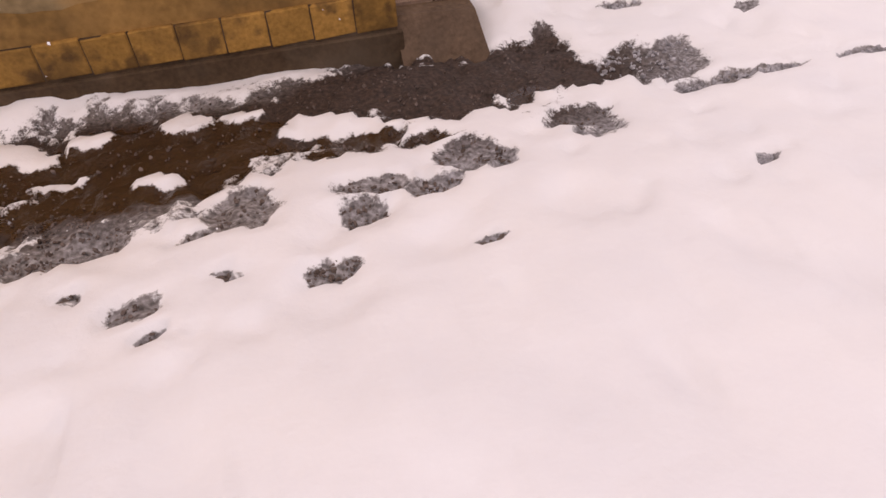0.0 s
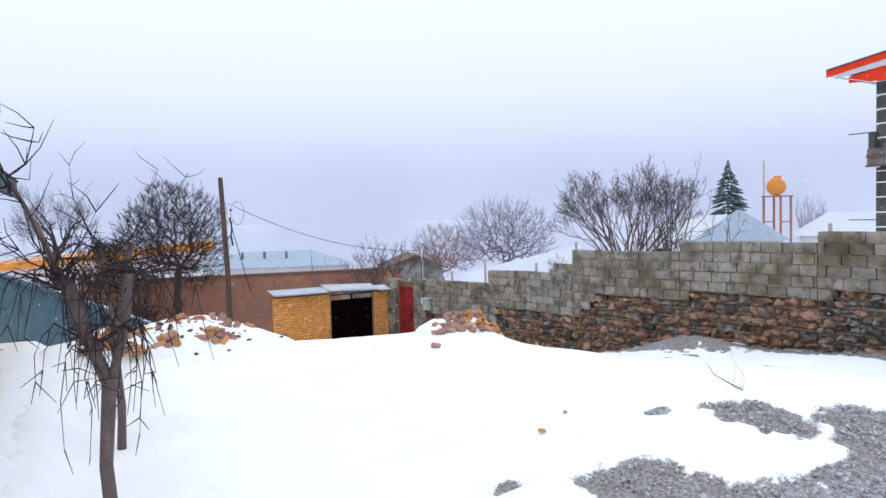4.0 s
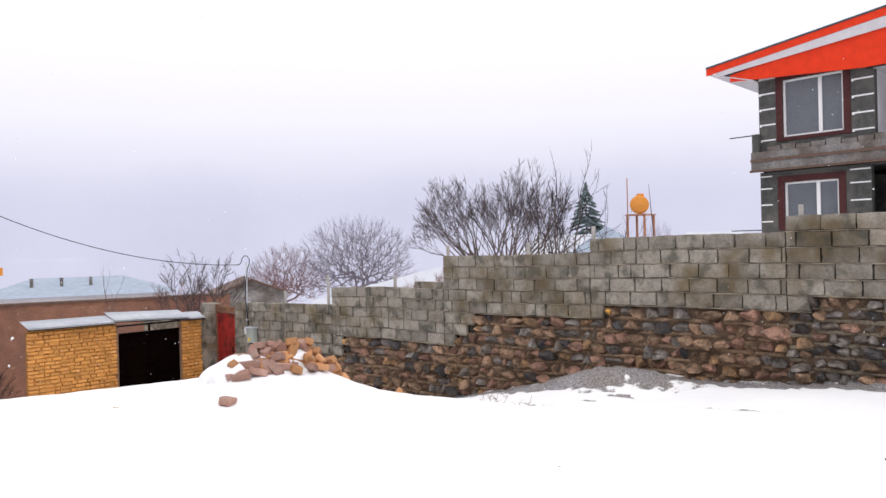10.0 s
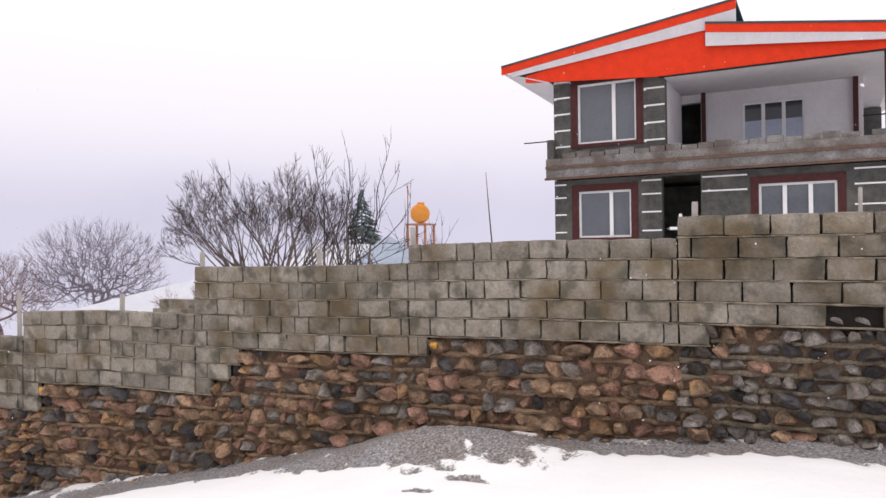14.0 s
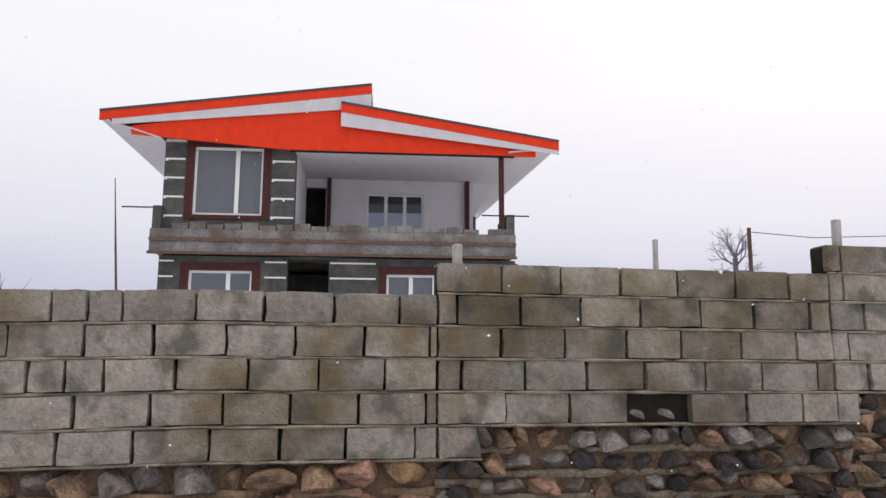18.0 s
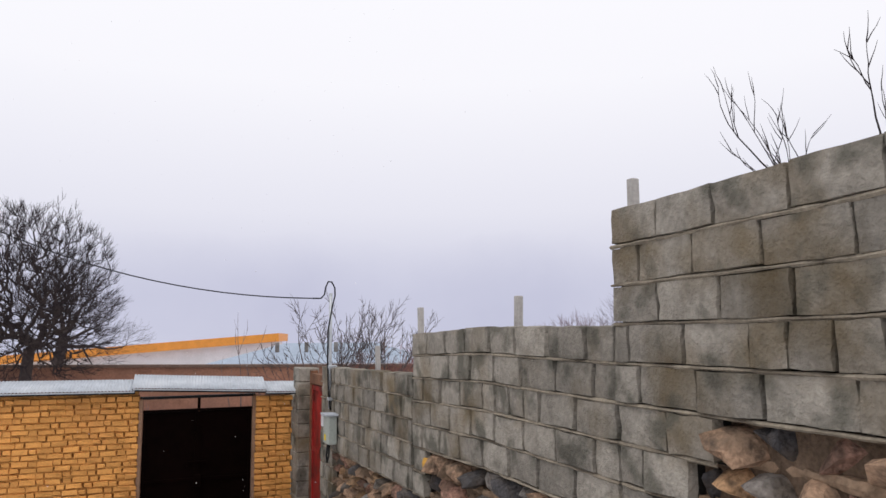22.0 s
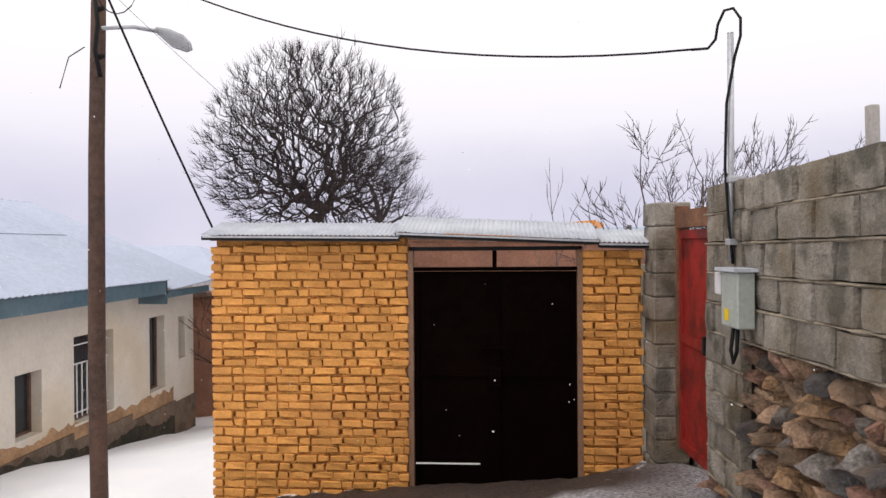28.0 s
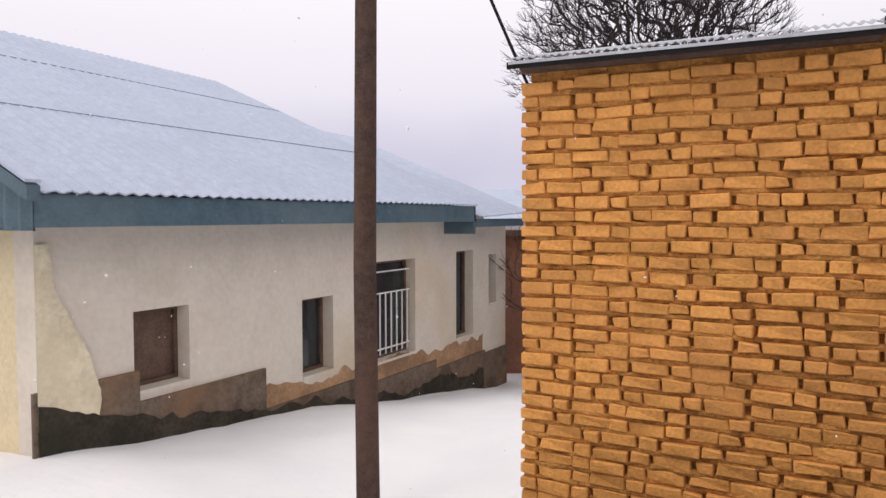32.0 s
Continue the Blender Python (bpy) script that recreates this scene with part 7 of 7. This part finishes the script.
def hip_house(name, m, w, d, wall_h, rise, label, roof_mat, wall_mat, ridge=0.4, chimneys=0):
    """A plain house: walls, a hip roof, chimneys. Its middle at m, its foot at z = 0."""
    thing = empty(name, m, label, "house")
    part("wall", box(-w / 2, -d / 2, 0, w / 2, d / 2, wall_h), wall_mat, thing)
    o, r = 0.3, w * ridge / 2
    v = [(-w / 2 - o, -d / 2 - o, wall_h), (w / 2 + o, -d / 2 - o, wall_h), (w / 2 + o, d / 2 + o, wall_h), (-w / 2 - o, d / 2 + o, wall_h), (-r, 0, wall_h + rise), (r, 0, wall_h + rise)]
    put("roof", mesh("roof", [Vector(p) for p in v], [(0, 1, 5, 4), (1, 2, 5), (2, 3, 4, 5), (3, 0, 4), (0, 3, 2, 1)]), roof_mat, thing)
    for k in range(chimneys):
        part("chimney", box(-r + 1.2 * k, -d / 4 - 0.08, wall_h + rise * 0.3, -r + 1.2 * k + 0.14, -d / 4 + 0.06, wall_h + rise + 0.04, 0.01), M_SLAB, thing)
    for k in range(3):
        win = part("window", box(-w / 3 + k * w / 3 - 0.4, -d / 2 - 0.03, wall_h * 0.4, -w / 3 + k * w / 3 + 0.4, -d / 2 + 0.02, wall_h * 0.8), M_DARKGLASS, thing)
    return thing


hip_house("flat_roofed_house", pose(19.2, 40.4, -4.68, 0, 0, -22), 7.8, 6.0, 3.5, 0.75, "house with a pale snow-dusted sheet roof and chimneys", M_HIPROOF, M_WHITEWALL, 0.5, 3)
hip_house("hip_roof_house", pose(36.4, 21.6, -2.6, 0, 0, -58), 3.9, 3.6, 2.45, 1.5, "small house with a pale blue hip roof", M_HIPROOF, M_WHITEWALL, 0.05)
hip_house("snow_roof_house", pose(40.5, 26.6, -2.8, 0, 0, -58), 6.0, 4.0, 2.5, 1.4, "house with a snow-covered roof", M_MISTROOF, M_WHITEWALL, 0.5)
hip_house("snow_roof_house", pose(47.0, 20.6, -2.8, 0, 0, -60), 6.0, 5.0, 2.6, 1.3, "low house with a snow-covered roof", M_MISTROOF, M_WHITEWALL, 0.5)
hip_house("snow_roof_house", pose(2.6, 35.0, -5.0), 6.4, 4.2, 3.2, 0.8, "low house with a blue snow-dusted roof down the alley", M_BLUEROOF, M_WHITEWALL, 0.6)
slope = empty("snow_roof_shed", pose(0, 0, 0), "low shed under a long snowy roof slope", "house")
ROOF = ((31.0, 37.6, -2.3), (33.6, 29.8, -0.42), (31.2, 28.2, -1.9), (28.9, 36.0, -3.2))
box_faces = [(0, 1, 2, 3), (7, 6, 5, 4), (0, 4, 5, 1), (1, 5, 6, 2), (2, 6, 7, 3), (3, 7, 4, 0)]
put("roof", mesh("roof", [Vector(p) for p in ROOF] + [Vector(p) - Vector((0, 0, 0.12)) for p in ROOF], box_faces), M_MISTROOF, slope)
put("wall", mesh("wall", [Vector(p) - Vector((0, 0, 0.13)) for p in ROOF] + [Vector((p[0], p[1], -6.0)) for p in ROOF], box_faces), M_WHITEWALL, slope)


def gable_house(name, m, w, d, wall_h, rise, label, wall_mat, roof_mat):
    """A plain gabled shed, its gable facing -y."""
    thing = empty(name, m, label, "house")
    put("wall", mesh("wall", [Vector(p) for p in ((-w / 2, 0, 0), (w / 2, 0, 0), (w / 2, 0, wall_h), (0, 0, wall_h + rise), (-w / 2, 0, wall_h), (-w / 2, d, 0), (w / 2, d, 0), (w / 2, d, wall_h), (0, d, wall_h + rise), (-w / 2, d, wall_h))],
                     [(0, 1, 2, 3, 4), (9, 8, 7, 6, 5), (1, 6, 7, 2), (0, 4, 9, 5), (2, 7, 8, 3), (3, 8, 9, 4)]), wall_mat, thing)
    for s in (-1, 1):
        v = [(s * (w / 2 + 0.25), -0.2, wall_h - 0.1), (0, -0.2, wall_h + rise + 0.02), (0, d + 0.2, wall_h + rise + 0.02), (s * (w / 2 + 0.25), d + 0.2, wall_h - 0.1)]
        v = v + [(x, y, z + 0.08) for x, y, z in v]
        put("roof", mesh("roof", [Vector(p) for p in v], [(0, 1, 2, 3), (4, 7, 6, 5), (0, 4, 5, 1), (1, 5, 6, 2), (2, 6, 7, 3), (3, 7, 4, 0)]), roof_mat, thing)
    return thing


gable_house("gable_shed", pose(23.1, 31.7, -4.0, 0, 0, -28), 2.9, 4.0, 2.75, 0.55, "grey block shed with a dark gable roof", M_SLAB, M_BROWNFRAME)
gable_house("beige_house", pose(36.0, 2.3, -1.6, 0, 0, 78), 8.0, 5.0, 3.2, 1.6, "beige house gable beyond the unfinished house", M_BEIGE, M_SLAB)

white = empty("white_building", pose(9.0, 49.8, -5.0, 0, 0, -12.5), "white building with a slanted orange fascia", "building")
part("wall", box(-14, 0, 0, 9.0, 6.0, 3.25), M_WHITEWALL, white)
put("fascia", mesh("fascia", *slab_between((-6.0, 3.9), (9.3, 5.05), -0.4, 6.2, 0.42)), M_ORANGE, white, None, "orange fascia")
put("gable_wall", mesh("gable_wall", *slab_between((-6.0, 3.5), (9.0, 4.6), 0.01, 5.9, 1.0)), M_WHITEWALL, white)
put("fascia", mesh("fascia", *slab_between((-14.3, 3.3), (-6.0, 3.88), -0.4, 6.2, 0.3)), M_ORANGE, white, None, "orange fascia")
for u in (-11, -7.6, -4.2, -0.8, 2.6):
    win = part("window", box(u, -0.05, 1.4, u + 1.5, 0.03, 2.9), M_GREYGLASS, white)
    part("window_frame", boxes((u - 0.08, -0.08, 1.3, u, 0.02, 3.0), (u + 1.5, -0.08, 1.3, u + 1.58, 0.02, 3.0), (u + 0.7, -0.08, 1.4, u + 0.78, 0.02, 2.9)), M_BROWNFRAME, win)
    part("pilaster", box(u + 2.1, -0.1, 0, u + 2.7, 0.02, 3.25), M_BROWNFRAME, white)

tower = empty("water_tank_tower", pose(41.9, 22.6, -2.0), "orange water tank on a tall steel stand", "water tank")
tv, tf = tube([(-0.62, -0.25, 4.62), (-0.58, -0.23, 4.62), (-0.35, -0.14, 4.62), (0.55, 0.22, 4.62), (0.6, 0.24, 4.62)], [0.4, 0.5, 0.5, 0.42, 0.3], 18)
put("tank", mesh("tank", tv, tf, True), M_ORANGE, tower)
tv, tf = tube([(0.1, 0.04, 5.1), (0.1, 0.04, 5.25)], 0.2, 12)
put("tank_lid", mesh("tank_lid", tv, tf, True), M_ORANGE, tower)
M_STAND = mat("rusty_orange_steel", (0.42, 0.2, 0.12), 0.7, 0.2, 6.0, 0.1)
for x in (-0.55, 0.55):
    for y in (-0.5, 0.5):
        part("leg", box(x - 0.05, y - 0.05, 0, x + 0.05, y + 0.05, 4.05), M_STAND, tower)
part("platform", boxes((-0.65, -0.6, 4.05, 0.65, 0.6, 4.12)), M_STAND, tower)
for z in (1.2, 2.6):
    for y in (-0.5, 0.5):
        part("brace", box(-0.55, y - 0.03, z, 0.55, y + 0.03, z + 0.07), M_STAND, tower)
tube_part("mast", [(-0.7, 0.4, 3.0), (-0.7, 0.4, 6.1)], 0.03, M_STAND, tower, 5)


def conifer(base, height, radius, seed, label):
    rng = random.Random(seed)
    tree = empty("fir_tree", pose(*base), label, "tree")
    tube_part("trunk", [(0, 0, -0.3), (0, 0, height)], [0.16, 0.02], M_BARK, tree, 6)
    some = []
    for k in range(26):
        f = k / 25
        z, r = height * (0.1 + 0.88 * f), radius * (1 - f) ** 0.85 + 0.08
        for j in range(8):
            a = rng.uniform(0, 6.283)
            q = Vector((math.cos(a) * r * rng.uniform(0.7, 1.1), math.sin(a) * r * rng.uniform(0.7, 1.1), z - 0.12 * r + rng.uniform(-0.1, 0.1)))
            p = Vector((0, 0, z + 0.12))
            some.append(tube([p, p.lerp(q, 0.5) + Vector((0, 0, 0.05)), q], [0.03, 0.12 * (1 - f) + 0.05, 0.015], 4, False))
            for s in (-1, 1):
                m = p.lerp(q, 0.6)
                some.append(tube([m, m + Vector((-math.sin(a) * s * r * 0.3, math.cos(a) * s * r * 0.3, -0.08)) + (q - p) * 0.2], [0.07, 0.015], 3, False))
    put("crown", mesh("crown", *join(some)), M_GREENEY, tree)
    return tree


conifer((52.8, 32.5, -1.4), 6.6, 2.4, 81, "fir tree standing over the far roofs, haze in its needle colour")


far_pole = empty("utility_pole", pose(35.0, -7.7, -1.2), "distant utility pole with a wire beyond the block wall", "pole")
tube_part("post", [(0, 0, 0), (0, 0, 6.25)], [0.1, 0.08], M_WOODPOLE, far_pole, 6)
tube_part("wire", [(0, 0, 6.1), (0.5, -3.0, 6.05), (1.5, -9.0, 6.5)], 0.015, M_BLACK, far_pole, 4)
domed_tree("far_tree", (37.0, -8.3, -1.2), ((0, 0, 0), (0, 0, 3.4), (0, 0, 5.4)), 0.1, 10, 0.6, 4, 27, "snowy round tree far beyond the block wall, mist in its colour", M_MISTTWIG, M_MISTTWIG, (4, 4), -0.1, 0.66)
stalk = empty("dead_stalk", pose(15.6, 9.15, 0.3), "single thin leaning dry stalk behind the wall", "weed")
tube_part("stem", [(0.05, -0.02, -0.3), (0.02, 0.0, 0.3), (-0.02, 0.02, 0.7), (-0.03, 0.05, 1.15)], [0.011, 0.009, 0.007, 0.003], M_BARK, stalk, 5)

# wet flakes hanging in the air of the yard and the lane, clear of the line that is walked
WALKED = ((0.0, 0.0), (3.4, 2.1), (7.4, 6.1), (10.6, 7.8), (13.4, 11.0), (13.2, 14.2), (12.2, 16.9))


def near_walk(x, y):
    best = 99.0
    for (ax, ay), (bx, by) in zip(WALKED, WALKED[1:]):
        dx, dy = bx - ax, by - ay
        f = min(1.0, max(0.0, ((x - ax) * dx + (y - ay) * dy) / (dx * dx + dy * dy)))
        best = min(best, math.hypot(x - ax - f * dx, y - ay - f * dy))
    return best


rng = random.Random(321)
flakes = []
for _ in range(5200):
    x, y, z = rng.uniform(-1, 16), rng.uniform(1, 22), rng.uniform(-3.2, 4.0)
    if near_walk(x, y) < 1.3 or z < ground_at(x, y) + 0.1 or (x > 14.4 and z < 1.4):
        continue
    r = rng.choice((0.003, 0.004, 0.005, 0.007))
    way = Vector([rng.gauss(0, 1) for _ in range(3)]).normalized() * r
    side = way.orthogonal().normalized() * r * 0.8
    third = way.cross(side).normalized() * r * 0.9
    p = Vector((x, y, z))
    flakes.append(([p + way * 1.4, p + side, p + third, p - side, p - third, p - way], [(0, 1, 2), (0, 2, 3), (0, 3, 4), (0, 4, 1), (5, 2, 1), (5, 3, 2), (5, 4, 3), (5, 1, 4)]))
tagged(put("falling_snow", mesh("falling_snow", *join(flakes)), M_SNOW), "sparse wet snowflakes falling over the yard", "snowfall", "", "stuff")

# misty hills far round the village: glowing ring, haze painted in, thinning upward
hill_v, hill_f = [], []
HN = 96
for i in range(HN):
    a = 2 * math.pi * i / HN
    top = 18.0
    for z in (-14.0, -3.0, top * 0.5, top):
        hill_v.append(Vector((10 + 88 * math.cos(a), 12 + 88 * math.sin(a), z)))
for i in range(HN):
    for k in range(3):
        a, b = 4 * i + k, 4 * ((i + 1) % HN) + k
        hill_f.append((a, b, b + 1, a + 1))
m_mist = bpy.data.materials.new("glowing_mist_backdrop")
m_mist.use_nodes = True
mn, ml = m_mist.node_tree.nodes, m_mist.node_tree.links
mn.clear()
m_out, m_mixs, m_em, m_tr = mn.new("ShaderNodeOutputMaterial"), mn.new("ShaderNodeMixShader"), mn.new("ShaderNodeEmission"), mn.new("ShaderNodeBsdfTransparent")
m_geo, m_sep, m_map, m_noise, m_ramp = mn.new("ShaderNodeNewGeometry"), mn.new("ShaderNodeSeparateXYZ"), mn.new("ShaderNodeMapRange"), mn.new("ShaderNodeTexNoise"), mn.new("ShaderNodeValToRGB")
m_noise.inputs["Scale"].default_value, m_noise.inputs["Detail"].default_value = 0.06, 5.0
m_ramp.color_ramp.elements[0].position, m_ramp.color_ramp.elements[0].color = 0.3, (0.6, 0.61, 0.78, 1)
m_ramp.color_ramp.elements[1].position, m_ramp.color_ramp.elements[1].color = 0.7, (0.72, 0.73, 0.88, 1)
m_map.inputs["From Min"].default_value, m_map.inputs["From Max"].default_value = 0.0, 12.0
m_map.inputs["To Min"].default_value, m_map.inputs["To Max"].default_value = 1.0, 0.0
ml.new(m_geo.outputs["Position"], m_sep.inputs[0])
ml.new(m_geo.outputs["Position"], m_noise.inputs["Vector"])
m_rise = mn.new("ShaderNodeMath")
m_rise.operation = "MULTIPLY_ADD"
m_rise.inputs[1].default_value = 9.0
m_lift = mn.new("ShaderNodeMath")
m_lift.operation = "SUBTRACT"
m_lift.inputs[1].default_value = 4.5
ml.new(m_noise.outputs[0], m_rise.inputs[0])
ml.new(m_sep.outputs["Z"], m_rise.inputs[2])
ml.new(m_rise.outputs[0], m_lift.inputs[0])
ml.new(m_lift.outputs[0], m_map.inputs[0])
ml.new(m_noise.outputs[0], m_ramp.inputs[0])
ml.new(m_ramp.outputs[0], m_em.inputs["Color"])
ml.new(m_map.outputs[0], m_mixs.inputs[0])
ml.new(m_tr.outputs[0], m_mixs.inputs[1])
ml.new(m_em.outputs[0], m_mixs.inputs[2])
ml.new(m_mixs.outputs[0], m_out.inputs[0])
tagged(put("backdrop", mesh("backdrop", hill_v, hill_f, True), m_mist), "hills lost in snow mist, painted on a glowing ring", "hills", "", "structure")
